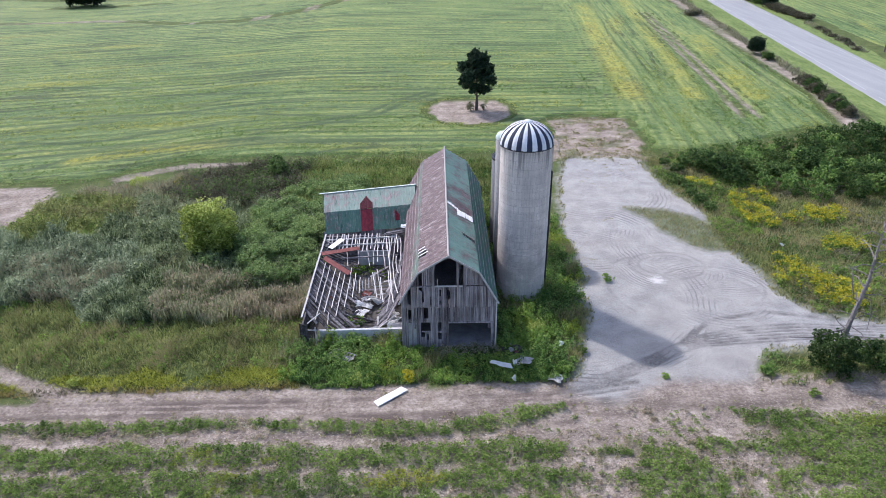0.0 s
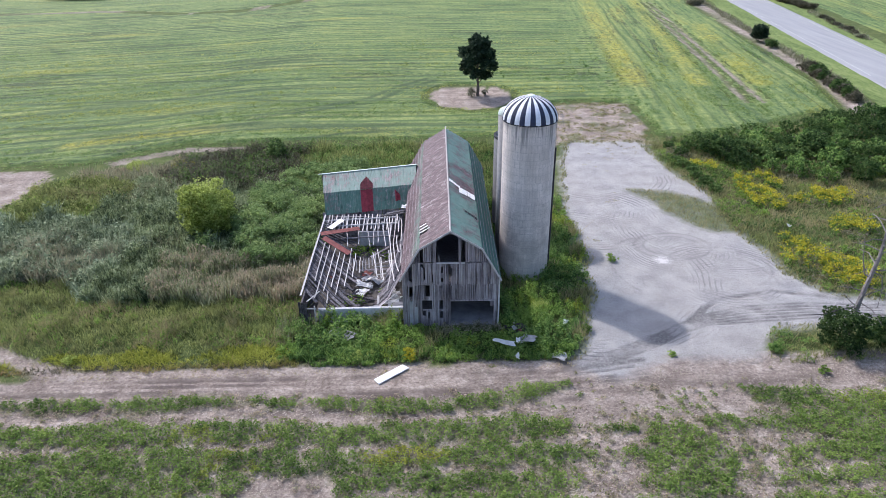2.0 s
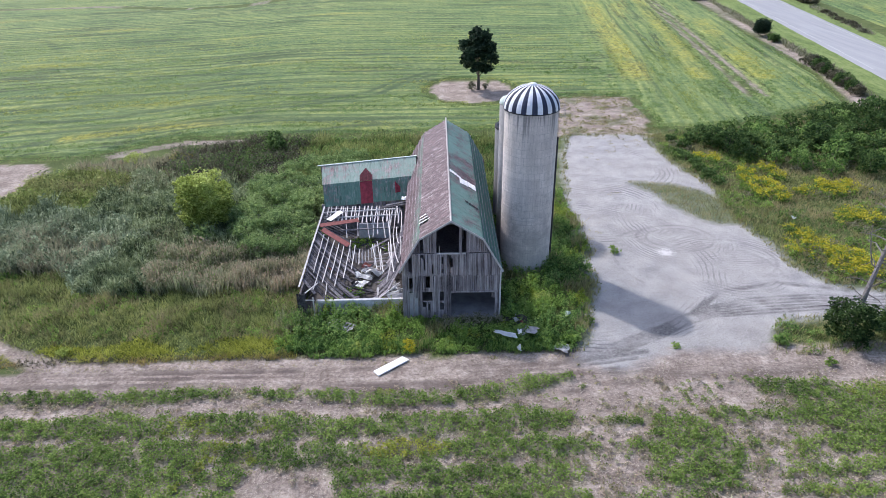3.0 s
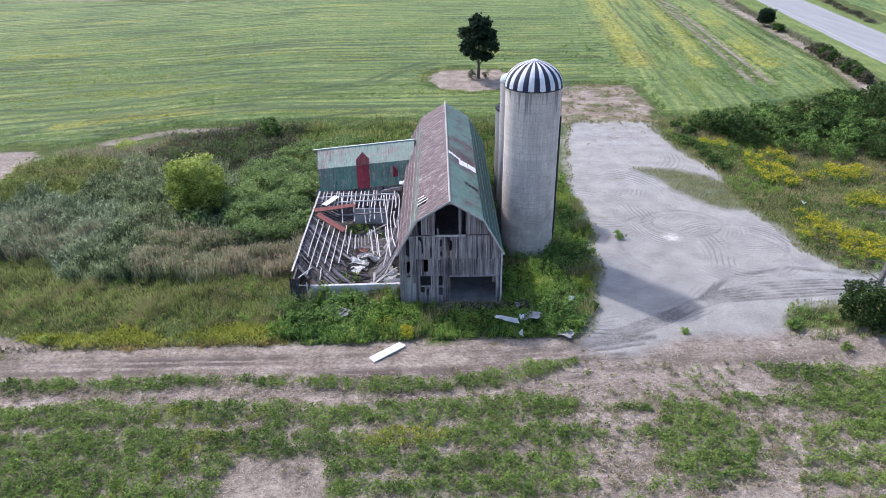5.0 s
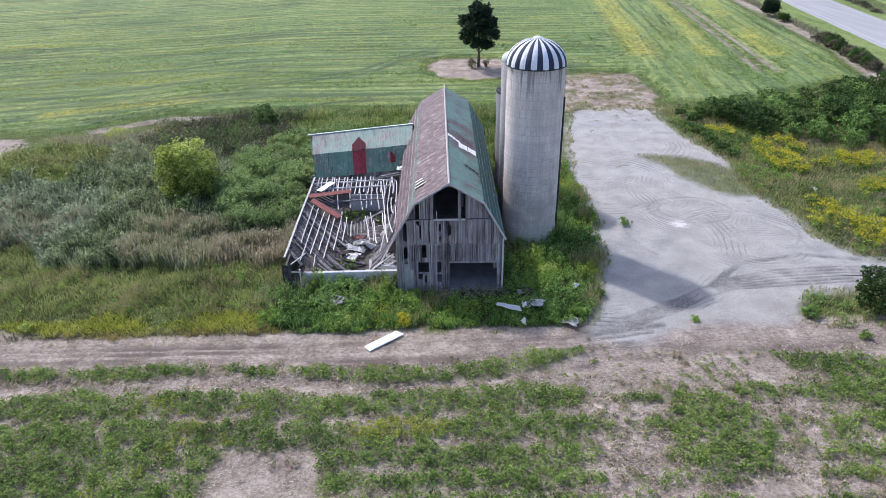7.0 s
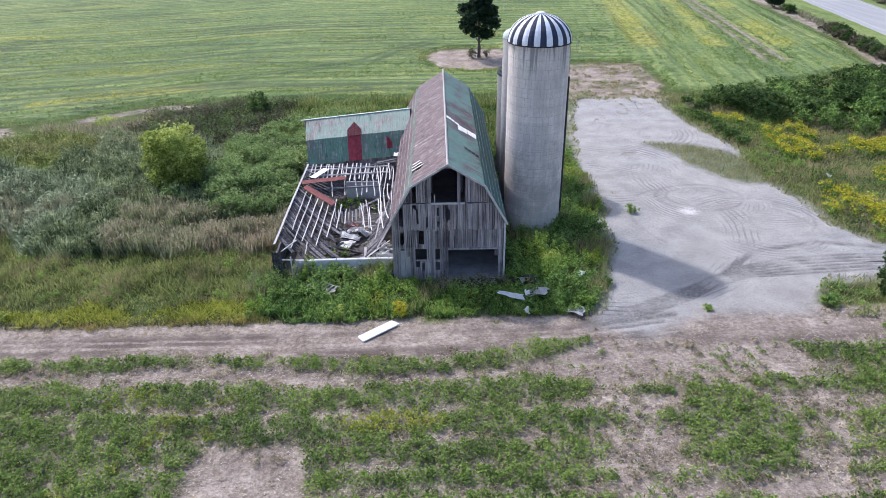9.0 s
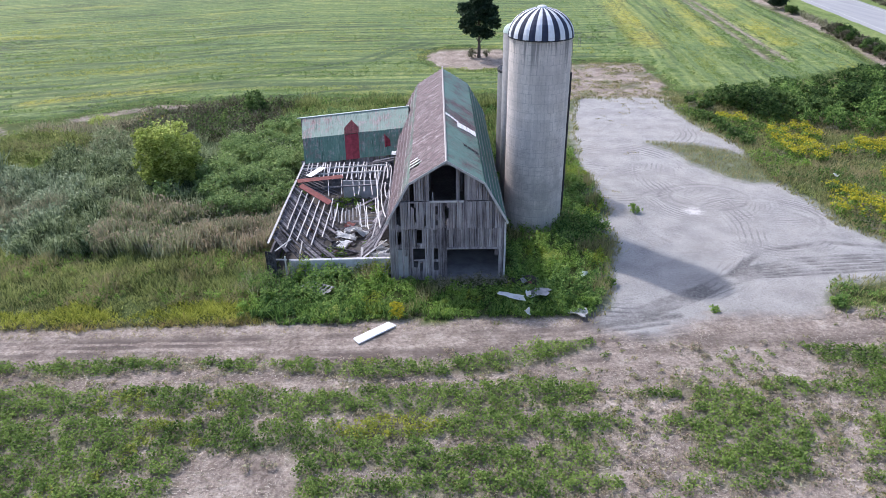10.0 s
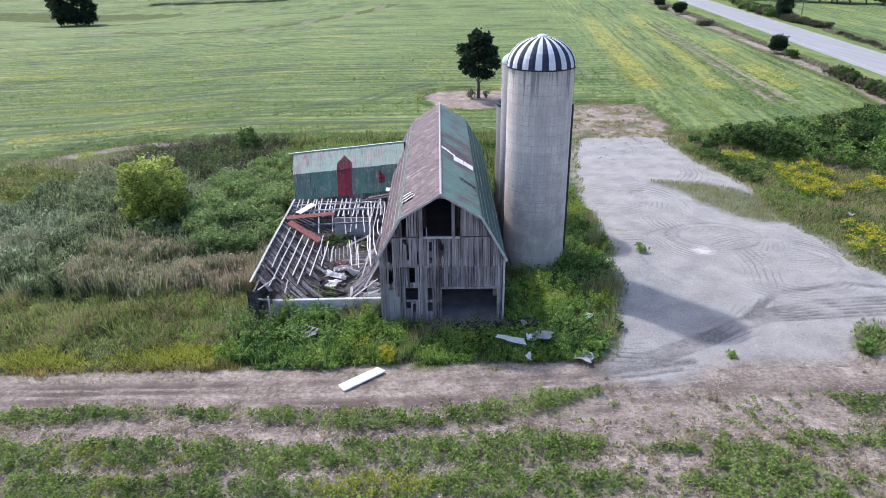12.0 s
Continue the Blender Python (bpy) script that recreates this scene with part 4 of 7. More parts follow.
def barn():
    rnd = random.Random(3)
    top = empty("barn", BARN, "abandoned gambrel barn, grey weathered planks, rusted green metal roof", "barn")
    timbers(top)
    x = -HALF
    while x < HALF - 0.05:
        w = min(rnd.uniform(0.11, 0.21), HALF - x)
        xc = x + w / 2
        up = roof_z(max(abs(x), abs(x + w))) - 0.05
        for z0, z1, y in ((4.40 + rnd.uniform(-0.10, 0.08), min(6.62, up), -0.06), (6.66, up, -0.04), (0.0, 4.52 + rnd.uniform(-0.03, 0.03), 0.0)):
            if z1 - z0 < 0.2:
                continue
            for s, e in cut(z0, z1, xc):
                if rnd.random() < 0.12 and e < 5 and s < 0.1:
                    s = rnd.uniform(0.3, 1.2)
                m = pose(xc, y + rnd.uniform(-0.016, 0.016), s, 0, rnd.uniform(-0.6, 0.6), rnd.uniform(-3.5, 3.5)) @ Matrix.Diagonal((w - rnd.uniform(0.008, 0.04), 0.035, e - s - (rnd.uniform(0.0, 0.12) if e < 8 else 0), 1))
                piece("plank", BOARD, top, m)
        x += w
    # side and back walls
    for side in (-1, 1):
        y = 0.05
        while y < LONG - 0.1:
            w = min(rnd.uniform(0.5, 0.7) if side > 0 else rnd.uniform(0.24, 0.34), LONG - y)
            m = pose(side * HALF, y + w / 2, 0.0, 0, 0, side * 90) @ Matrix.Diagonal((w - 0.012, 0.035, 5.05, 1))
            piece("plank", BOARD, top, m)
            y += w
    x = -HALF
    while x < HALF:
        w = 0.428
        m = pose(x + w / 2, LONG, 0.0, 0, 0, 180) @ Matrix.Diagonal((w - 0.012, 0.035, roof_z(max(abs(x), abs(x + w))) - 0.05, 1))
        piece("plank", BOARD, top, m)
        x += w
    part("ground_floor", one_box(-HALF + 0.05, HALF - 0.05, 0.1, LONG - 0.1, -0.05, 0.12), M_YARDFLOOR, top, "dusty grey concrete floor with litter")
    part("loft_floor", one_box(-HALF + 0.05, HALF - 0.05, 0.1, LONG - 0.1, 4.3, 4.45), M_WOOD, top)
    bm = one_box(-1.24, 0.74, -0.10, 0.0, 6.5, 6.66, bevel=0.01)
    part("loft_sill", bm, M_BATTEN, top, "bleached timber sill of the loft opening")
    part("loft_sill", one_box(0.92, 1.28, -0.10, 0.0, 6.5, 6.66, bevel=0.01), M_BATTEN, top)
    part("door_lintel", one_box(-0.05, 4.1, -0.07, -0.02, 2.66, 2.82, bevel=0.01), M_WOOD, top)
    part("corner_post", one_box(HALF - 0.02, HALF + 0.12, -0.08, 0.06, 0, 4.9, bevel=0.015), M_BATTEN, top, "peeling white corner post")
    part("foundation_wall", one_box(-HALF + 0.2, -2.95, 0.25, 0.5, 0, 2.5, bevel=0.02), M_WALL, top, "whitewashed block wall behind missing planks")
    for z in (1.66, 3.02):
        part("girt", one_box(-2.5, -0.6, 0.02, 0.09, z, z + 0.14, bevel=0.01), M_WOOD, top)
    part("hanging_board", one_box(3.58, 3.86, -0.03, 0.0, 2.1, 2.72, bevel=0.005), M_WOOD, top)
    part("leaning_stick", beam(bmesh.new(), (-0.98, -0.05, 6.66), (-1.0, -0.02, 7.3), 0.05, 0.05), M_BATTEN, top)
    # roof
    for k in range(5):
        for side in (-1, 1):
            for (a, b) in ((RIDGE, KNEE), (KNEE, EAVE)):
                f = (k + 0.5) / 5
                px, pz = a[0] + (b[0] - a[0]) * f, a[1] + (b[1] - a[1]) * f
                part("purlin", one_box(side * px - 0.06, side * px + 0.06, -0.15, LONG + 0.15, pz - 0.24, pz - 0.15), M_WOOD, top)
    step = 0.68
    lu, ll = math.dist(RIDGE, KNEE), math.dist(KNEE, EAVE)
    # lower right sheets take the tin with the slope's shade in its colour
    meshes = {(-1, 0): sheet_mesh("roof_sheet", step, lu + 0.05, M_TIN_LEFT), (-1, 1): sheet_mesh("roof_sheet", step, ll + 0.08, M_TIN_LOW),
              (1, 0): sheet_mesh("roof_sheet", step, lu + 0.05, M_TIN_RIGHT), (1, 1): sheet_mesh("roof_sheet", step, ll + 0.08, M_TIN_SHADED)}
    n = int((LONG + 0.7) / step)
    for side in (-1, 1):
        for lvl, (a, b) in enumerate(((RIDGE, KNEE), (KNEE, EAVE))):
            for k in range(n):
                y = -0.35 + step * (k + (1 if side < 0 else 0))
                mid = -0.35 + step * (k + 0.5)
                m = slope_pose(a, b, y, side, rnd.uniform(-0.004, 0.006) + 0.012 * (lvl == 0))
                m = m @ pose(0, rnd.uniform(-0.03, 0.03), 0, rnd.uniform(-0.2, 0.2), rnd.uniform(-0.25, 0.25), 0)
                if side > 0 and lvl == 0 and 10.0 < mid < 11.4:
                    m = m @ Matrix.Diagonal((1, 0.44, 1, 1))
                if side < 0 and lvl == 0 and 2.6 < mid < 3.9:
                    m = m @ Matrix.Diagonal((1, 0.72, 1, 1))
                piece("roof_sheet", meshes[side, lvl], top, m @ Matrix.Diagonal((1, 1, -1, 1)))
    bm = bmesh.new()
    for side in (-1, 1):
        m = slope_pose(RIDGE, KNEE, -0.4, side, -0.06)
        box(bm, 0 if side > 0 else -LONG - 0.8, LONG + 0.8 if side > 0 else 0, -0.02, 0.09, -0.005, 0.012, m)
    part("ridge_cap", bm, M_HOOP, top, "dull metal ridge cap")
    for side in (-1, 1):
        for a, b in ((RIDGE, KNEE), (KNEE, EAVE)):
            bm = beam(bmesh.new(), (side * a[0], -0.34, a[1] - 0.06), (side * b[0], -0.34, b[1] - 0.06), 0.04, 0.16)
            part("rake_board", bm, M_BATTEN, top, "pale weathered edge board of the gable")
    # bare laths where sheets are gone
    s = lu * 0.40
    while s < lu - 0.1:
        w = rnd.uniform(0.13, 0.26)
        m = slope_pose(RIDGE, KNEE, 11.28 - rnd.uniform(0, 0.12), 1, -0.01)
        part("roof_board", one_box(-rnd.uniform(1.15, 1.38), 0, s, min(s + w, lu - 0.02), -0.02, 0.0, m), M_RUBBISH, top, "bare whitened roof board")
        s += w + rnd.choice((0.015, 0.02, 0.06))
    s = 0.15
    while s < lu * 0.44:
        w = rnd.uniform(0.16, 0.3)
        m = slope_pose(RIDGE, KNEE, 12.0 - 0.45 * s + rnd.uniform(-0.05, 0.05), 1, -0.03)
        part("roof_board", one_box(-rnd.uniform(0.45, 0.65), 0, s, s + w, -0.02, 0.0, m), M_RUBBISH, top, "bare whitened roof board")
        s += w + 0.03
    for k in range(3):
        m = slope_pose(RIDGE, KNEE, 2.7 + k * 0.62, -1, -0.05)
        part("roof_board", one_box(-0.14, 0, lu * (0.66 + 0.06 * k), lu - 0.02, -0.02, 0.0, m), M_RUBBISH, top, "bare whitened roof board")
    # thin dark slabs imitate the shade in the tears beside pale flaps
    for k in range(4):
        at = slope_pose(RIDGE, KNEE, 6.15 - 0.10 * k, 1, -0.02)
        part("roof_gap", one_box(-0.45, 0.02, 1.74 + 0.36 * k, 2.02 + 0.36 * k, -0.012, 0.004, at), M_DARK, top)
        part("torn_flap", one_box(0, 0.42, 0, 0.30, -0.01, 0.0, at @ pose(-0.05, 1.72 + 0.36 * k, -0.04, 9, -12, 14 - 10 * k)), M_TIN_PALE, top, "torn pale flap of roof sheet")
    return top


def timbers(top):
    for x in (-4.15, -1.35, 0.85, 1.38, 4.1):
        part("post", one_box(x - 0.09, x + 0.09, 0.05, 0.23, 2.75 if 0 < x < 4 else 0, roof_z(x) - 0.15), M_WOOD, top)
    for z, w in ((2.8, 4.2), (4.36, 4.2), (6.5, 3.4)):
        part("girt", one_box(-w, w, 0.06, 0.2, z - 0.09, z + 0.05), M_WOOD, top)
    for y in (7, 14, 21):
        for x in (-4.05, -1.3, 1.3, 4.05):
            part("post", one_box(x - 0.1, x + 0.1, y, y + 0.2, 0, roof_z(x) - 0.2), M_WOOD, top)
        part("tie_beam", one_box(-2.7, 2.7, y, y + 0.18, 7.8, 7.98), M_WOOD, top)


barn()


# ---- shed behind the ruin ----
def shed():
    rnd = random.Random(5)
    base = pose(-11.6, 75.0, 0, 0, 0, -3.0)
    top = empty("shed", base, "sagging shed with a two-pitched green metal roof patched with red", "shed")
    length = 10.4
    # profile over depth: eave, break, ridge, back break, back eave; it climbs to the far end
    prof = [(0.1, 2.55), (1.5, 4.65), (3.8, 6.1), (6.1, 4.6), (7.4, 2.5)]
    rise = 1.15 / length
    LEAN = (0.12, -0.2, -0.7, -0.7, -0.6)
    n, step = 15, length / 15
    for lvl in range(4):
        (y0, z0), (y1, z1) = prof[lvl], prof[lvl + 1]
        ln = math.dist((y0, z0), (y1, z1))
        # paler upper and darker lower tin put each pitch's light into its colour
        mats = (M_TIN_SHED, M_TIN_PALE, M_TIN_PALE, M_TIN_SHED)
        me = sheet_mesh("roof_sheet", step, ln + 0.06, mats[lvl], 4)
        # upper pitch uses the red darkened against the sun
        me_red = sheet_mesh("roof_sheet", step, ln + 0.02, M_RED_TOP if lvl == 1 else M_RED, 4)
        for k in range(n):
            x = k * step + 0.1
            fade = 1.0 - k / (n - 1)
            lean0, lean1 = LEAN[lvl] * fade, LEAN[lvl + 1] * fade
            slope = Vector((lean1 - lean0, y1 - y0, z1 - z0)).normalized()
            along = Vector((1, 0, rise)).normalized()
            up = along.cross(slope)
            m = Matrix.Identity(4)
            for i, c in enumerate((along, slope, up)):
                m.col[i][:3] = c
            m.translation = Vector((x + lean0, y0, z0 + rise * x)) + up * (0.03 + rnd.uniform(0, 0.008)) - slope * 0.03
            m = m @ pose(0, rnd.uniform(-0.03, 0.02), 0, rnd.uniform(-0.2, 0.2), rnd.uniform(-0.25, 0.25), 0) @ Matrix.Diagonal((1.06, 1, 1, 1))
            red = lvl == 0 and k in (6, 7)
            piece("roof_sheet", me_red if red else me, top, m, "flaking red painted sheet" if red else "")
            if lvl == 1 and k in (6, 7):
                for i in range(8):
                    off = (i + 0.5) / 8 + (k - 6) - 1.0
                    tall = (0.30 + 0.36 * (1 - abs(off + 0.05) / 0.95)) + rnd.uniform(-0.012, 0.012)
                    m2 = m @ pose(i * step / 8, 0, 0.03) @ Matrix.Diagonal((0.126, max(tall, 0.06), 1, 1))
                    piece("roof_sheet", me_red, top, m2, "flaking red painted sheet")
            if lvl == 0 and k in (11, 12):
                for i in range(6):
                    f = (k - 11) + i / 6
                    if 0.6 < f < 1.35:
                        lo, hi = 0.34, 0.86 - 0.34 * (f - 0.6)
                        piece("roof_sheet", me_red, top, m @ pose(i * step / 6, ln * lo, 0.03) @ Matrix.Diagonal((0.17, hi - lo, 1, 1)), "flaking red painted sheet")
    for k in range(22):
        x = 0.05 + k * (length - 0.1) / 21
        piece("plank", BOARD, top, pose(x, 0.38, 0) @ Matrix.Diagonal((0.44, 0.05, 2.75 + rise * x, 1)))
    bm = bmesh.new()
    pts = [(0.3, 0.0)] + [(y, z - 0.08) for y, z in prof] + [(7.2, 0.0)]
    ends = (0.12, *LEAN, -0.4)
    a = [bm.verts.new((0.12 + e, y, max(z, 0))) for (y, z), e in zip(pts, ends)]
    b = [bm.verts.new((0.2 + e, y, max(z, 0))) for (y, z), e in zip(pts, ends)]
    bm.faces.new(a)
    bm.faces.new(b[::-1])
    for k in range(len(pts)):
        bm.faces.new((a[k], b[k], b[(k + 1) % len(pts)], a[(k + 1) % len(pts)]))
    part("end_wall", bm, M_OLD, top)
    for k, (a, b) in enumerate((((7.2, -0.25, 2.95), (10.5, 0.05, 3.55)), ((6.4, -0.55, 2.75), (10.3, -0.3, 3.3)))):
        part("eave_board", beam(bmesh.new(), a, b, 0.3, 0.05, 0.2), M_OLD, top, "dark board slipped from the eave")
    rnd2 = random.Random(6)
    for k in range(5):
        x = 8.9 + 0.28 * k
        part("torn_sheet", one_box(0, 0.75, 0, 0.5, 0, 0.012, pose(x, -0.2 + 0.12 * k, 3.62 + 0.08 * k, rnd2.uniform(5, 30), rnd2.uniform(-20, 10), rnd2.uniform(-30, 30))), M_RUBBISH, top, "torn pale sheet under the eave")
    bm = beam(bmesh.new(), (-0.95, 3.8, 6.10), (length + 0.1, 3.8, 6.16 + rise * (length + 0.1)), 0.22, 0.05)
    part("ridge_cap", bm, M_PALE, top, "pale metal ridge cap")


shed()


# ---- collapsed wing between shed and barn ----
def wing_z(x, y):
    """Height of the fallen roof: down from the outer wall, into the middle, up to the barn."""
    if x < -6.3:
        f = (x + 11.5) / 5.2
        z = 3.0 - 2.2 * f - 0.35 * math.sin(math.pi * f)
    else:
        f = (x + 6.3) / 3.8
        z = 0.8 + 2.9 * f**1.4
    back = max(0.0, (y - 68) / 7)
    return z * (1 - back) + back * 2.9


def wing():
    rnd = random.Random(11)
    top = empty("collapsed_wing", Matrix.Identity(4), "collapsed barn wing, bare rafters and bleached roof battens fallen in", "ruin")
    part("front_wall", one_box(-10.05, -2.3, 56.8, 57.1, 0, 1.45, bevel=0.03), M_WALL, top, "low whitewashed concrete wall")
    part("side_wall", one_box(-11.75, -11.58, 56.6, 75.0, 0, 1.7, bevel=0.02), M_OLD, top)
    for k in range(4):
        part("corner_plank", one_box(-11.74 + 0.19 * k, -11.57 + 0.19 * k, 56.4 + 0.01 * (k % 2), 56.45 + 0.01 * (k % 2), 0, 2.5 - 0.04 * k), M_OLD, top)
    part("corner_brace", beam(bmesh.new(), (-11.0, 56.55, 2.45), (-9.9, 57.6, 2.9), 0.09, 0.06), M_BATTEN, top)
    part("corner_rail", beam(bmesh.new(), (-11.05, 56.5, 1.75), (-10.2, 56.6, 1.65), 0.06, 0.1), M_BATTEN, top)
    for k in range(3):
        part("stud", one_box(-10.4 + 0.35 * k, -10.3 + 0.35 * k, 56.6, 56.72, 0, 1.9 - 0.25 * k), M_BATTEN, top)
    # floor colour holds the interior shade of the wing
    part("floor", one_box(-11.4, -2.4, 57.0, 74.4, -0.05, 0.12), M_MUCK_SHADE, top, "earth and straw floor, darkened for the shade inside")
    # dark boards here put the interior shadow into the back wall's colour
    part("back_wall", one_box(-11.4, -2.5, 74.4, 74.6, 0, 2.6), M_OLD, top)
    # sheathing boards slid forward down the fallen half
    for k in range(30):
        y = 58.4 + k * 0.5 + rnd.uniform(-0.1, 0.1)
        run = rnd.uniform(3.4, 4.9) if k < 20 else rnd.uniform(2.0, 4.0)
        run = min(run, (y - 57.25) / 0.95)
        turn = rnd.uniform(0.8, 1.1) if k < 22 else 0.35
        pts = [(-11.4 + run * f, y - turn * run * f, wing_z(-11.4 + run * f, y - turn * run * f) - 0.10 + rnd.uniform(-0.04, 0.02)) for f in (0, 0.35, 0.7, 1.0)]
        part("sheathing_board", lath(pts, rnd.choice((0.16, 0.22, 0.28)), 0.06), M_OLD, top)
    # boards swept down from the barn's eave
    for k in range(22):
        x0, y0 = -5.1 + 0.06 * k + rnd.uniform(-0.15, 0.15), 58.0 + 0.36 * k
        end = (-2.42, 60.4 + 0.40 * k + rnd.uniform(-0.3, 0.3), 2.7 + rnd.uniform(0, 0.8))
        mid = ((x0 + end[0]) / 2, (y0 + end[1]) / 2, 1.0 + 0.3 * rnd.random())
        part("sheathing_board", lath([(x0, y0, 0.4 + 0.03 * k), mid, end], 0.2, 0.05), M_OLD if k % 3 else M_WOOD, top)
    # bleached battens that still hold, left half then right half: x, y at the front, x, y at the back
    left = ((-11.5, 56.7, -11.3, 74.3), (-10.7, 60.2, -10.66, 68.2), (-10.36, 57.3, -10.18, 68.1), (-9.8, 59.1, -9.6, 68.0), (-9.23, 60.3, -9.1, 67.9), (-8.7, 59.2, -8.6, 67.5),
            (-8.1, 61.1, -8.0, 68.8), (-7.5, 63.2, -7.5, 68.2), (-6.9, 64.3, -7.0, 67.5), (-9.3, 57.3, -9.4, 59.3))
    right = ((-4.9, 62.2, -5.7, 68.3), (-4.5, 61.5, -5.25, 68.5), (-3.8, 58.2, -3.5, 62.7), (-3.5, 62.7, -4.4, 73.4), (-3.1, 58.8, -3.6, 65.3), (-2.7, 59.8, -3.45, 67.1), (-3.45, 67.1, -3.14, 74.5),
             (-2.75, 63.8, -3.1, 68.2), (-4.3, 68.0, -4.9, 73.1), (-6.1, 69.4, -6.7, 73.8), (-5.7, 69.5, -6.0, 73.8), (-7.3, 69.6, -7.7, 73.4), (-8.4, 69.0, -9.0, 74.2),
             (-3.3, 60.6, -3.9, 66.4), (-4.2, 60.6, -4.75, 66.2), (-2.6, 66.0, -2.75, 72.6), (-2.95, 69.0, -3.3, 74.3), (-3.9, 68.6, -4.1, 73.6), (-5.2, 69.6, -5.4, 74.0), (-2.55, 61.2, -2.6, 65.2))
    for i, (xa, ya, xb, yb) in enumerate(left + right):
        bow = 0.0 if i < len(left) else rnd.uniform(-0.12, 0.12)
        pts = []
        for f in np.linspace(0, 1, 7):
            x, y = xa + (xb - xa) * f + bow * math.sin(math.pi * f) + rnd.uniform(-0.02, 0.02), ya + (yb - ya) * f
            pts.append((x, y, wing_z(x, y) + 0.05 + rnd.uniform(0, 0.03)))
        part("batten", lath(pts, 0.16 if i == 0 else 0.09, 0.05), M_BATTEN, top)
    # short ends along the sagging break
    for i in range(9):
        f = i / 8
        x, y = -7.9 + 2.5 * f, 66.6 + 0.9 * math.sin(math.pi * f) * -1 + 0.9 * f
        z = 0.85 + 0.25 * (2 * f - 1) ** 2
        part("batten", beam(bmesh.new(), (x, y - 0.5, z - 0.45), (x - 0.06, y + 0.5, z + 0.25), 0.1, 0.05), M_BATTEN, top)
    part("inner_wall", one_box(-7.4, -3.9, 71.9, 72.1, 0, 1.9, bevel=0.02), M_WALL, top, "stained whitewashed inner wall")
    part("long_lath", beam(bmesh.new(), (-4.7, 57.5, 1.0), (-2.6, 58.3, 2.3), 0.09, 0.05), M_BATTEN, top)
    for i in range(19):
        x = -10.9 + i * 0.44
        pts = [(x, 71.6 + rnd.uniform(-0.6, 0.2), 2.35), (x + rnd.uniform(-0.1, 0.2), 74.5, 2.85)]
        part("batten", beam(bmesh.new(), *pts, 0.11, 0.05), M_BATTEN, top)
    for z, y in ((2.5, 72.2), (2.65, 73.4), (1.9, 70.2)):
        part("rafter", beam(bmesh.new(), (-11.3, y, z), (-3.0, y + 0.3, z + 0.15), 0.1, 0.14), M_BATTEN if y > 72 else M_OLD, top)
    for a, b in (((-11.25, 69.5, 2.95), (-7.3, 71.5, 2.55)), ((-10.9, 69.0, 2.75), (-8.1, 67.4, 1.6))):
        part("roof_sheet", beam(bmesh.new(), a, b, 0.62, 0.03, 0.2), M_RUST_RED, top, "dull red metal roof sheet")
    part("roof_sheet", beam(bmesh.new(), (-10.5, 71.3, 2.7), (-9.3, 73.0, 2.95), 0.7, 0.03), M_RUBBISH, top, "white sheet lying on the battens")


wing()


def rubble():
    """Broken boards, sheets and blocks on the floor of the wing."""
    rnd = random.Random(17)
    for i in range(64):
        x, y = rnd.uniform(-9.5, -2.8), rnd.uniform(57.8, 71)
        if x < -8 and y > 63:
            continue
        ln = rnd.uniform(0.8, 3.2)
        a = rnd.uniform(0, math.pi)
        z = 0.25 + 0.4 * rnd.random()
        bm = beam(bmesh.new(), (x, y, z), (x + ln * math.cos(a), y + ln * math.sin(a) * 0.7, z + rnd.uniform(-0.15, 0.5)), rnd.choice((0.09, 0.14, 0.2)), 0.05, rnd.uniform(0, 1))
        me = bpy.data.meshes.new("loose_board")
        bm.to_mesh(me)
        bm.free()
        me.materials.append(M_OLD if rnd.random() < 0.6 else (M_WOOD if rnd.random() < 0.6 else M_BATTEN))
        tagged(new("loose_board", me), "grey broken board fallen in the ruined wing", "board", "fallen boards")
    for cx, cy, n, spread_m in ((-5.8, 62.6, 11, 0.8), (-3.1, 60.6, 9, 0.6), (-6.6, 61.0, 5, 0.9), (-4.2, 58.6, 5, 0.8)):
        for i in range(n):
            crumpled(rnd.gauss(cx, spread_m * 0.7), min(max(rnd.gauss(cy, spread_m), 57.9), 66), 0.2 + 0.5 * rnd.random(), rnd.uniform(0.35, 1.3), rnd, rnd.choice((M_RUBBISH, M_RUBBISH, M_WALL, M_BATTEN, M_WOOD)), "pale crumpled roofing sheet among fallen boards")
    for x, y, size in ((-2.9, 58.3, 1.5), (-3.4, 59.4, 1.2), (-2.9, 60.0, 1.1), (-5.4, 63.4, 1.6), (-6.3, 62.4, 1.3)):
        crumpled(x, y, 0.55, size, rnd, M_RUBBISH, "pale crumpled roofing sheet among fallen boards", 0.2, 0.4)
    crumpled(-6.1, 64.6, 0.6, 1.5, rnd, M_RUST_RED, "dull red torn roof sheet among fallen boards")
    for i in range(16):
        x, y = rnd.uniform(-10.8, -2.8), rnd.uniform(57.6, 73)
        crumpled(x, y, 0.2, rnd.uniform(0.4, 0.9), rnd, M_OLD if rnd.random() < 0.75 else M_RUST_RED, "dark torn sheet among fallen boards")


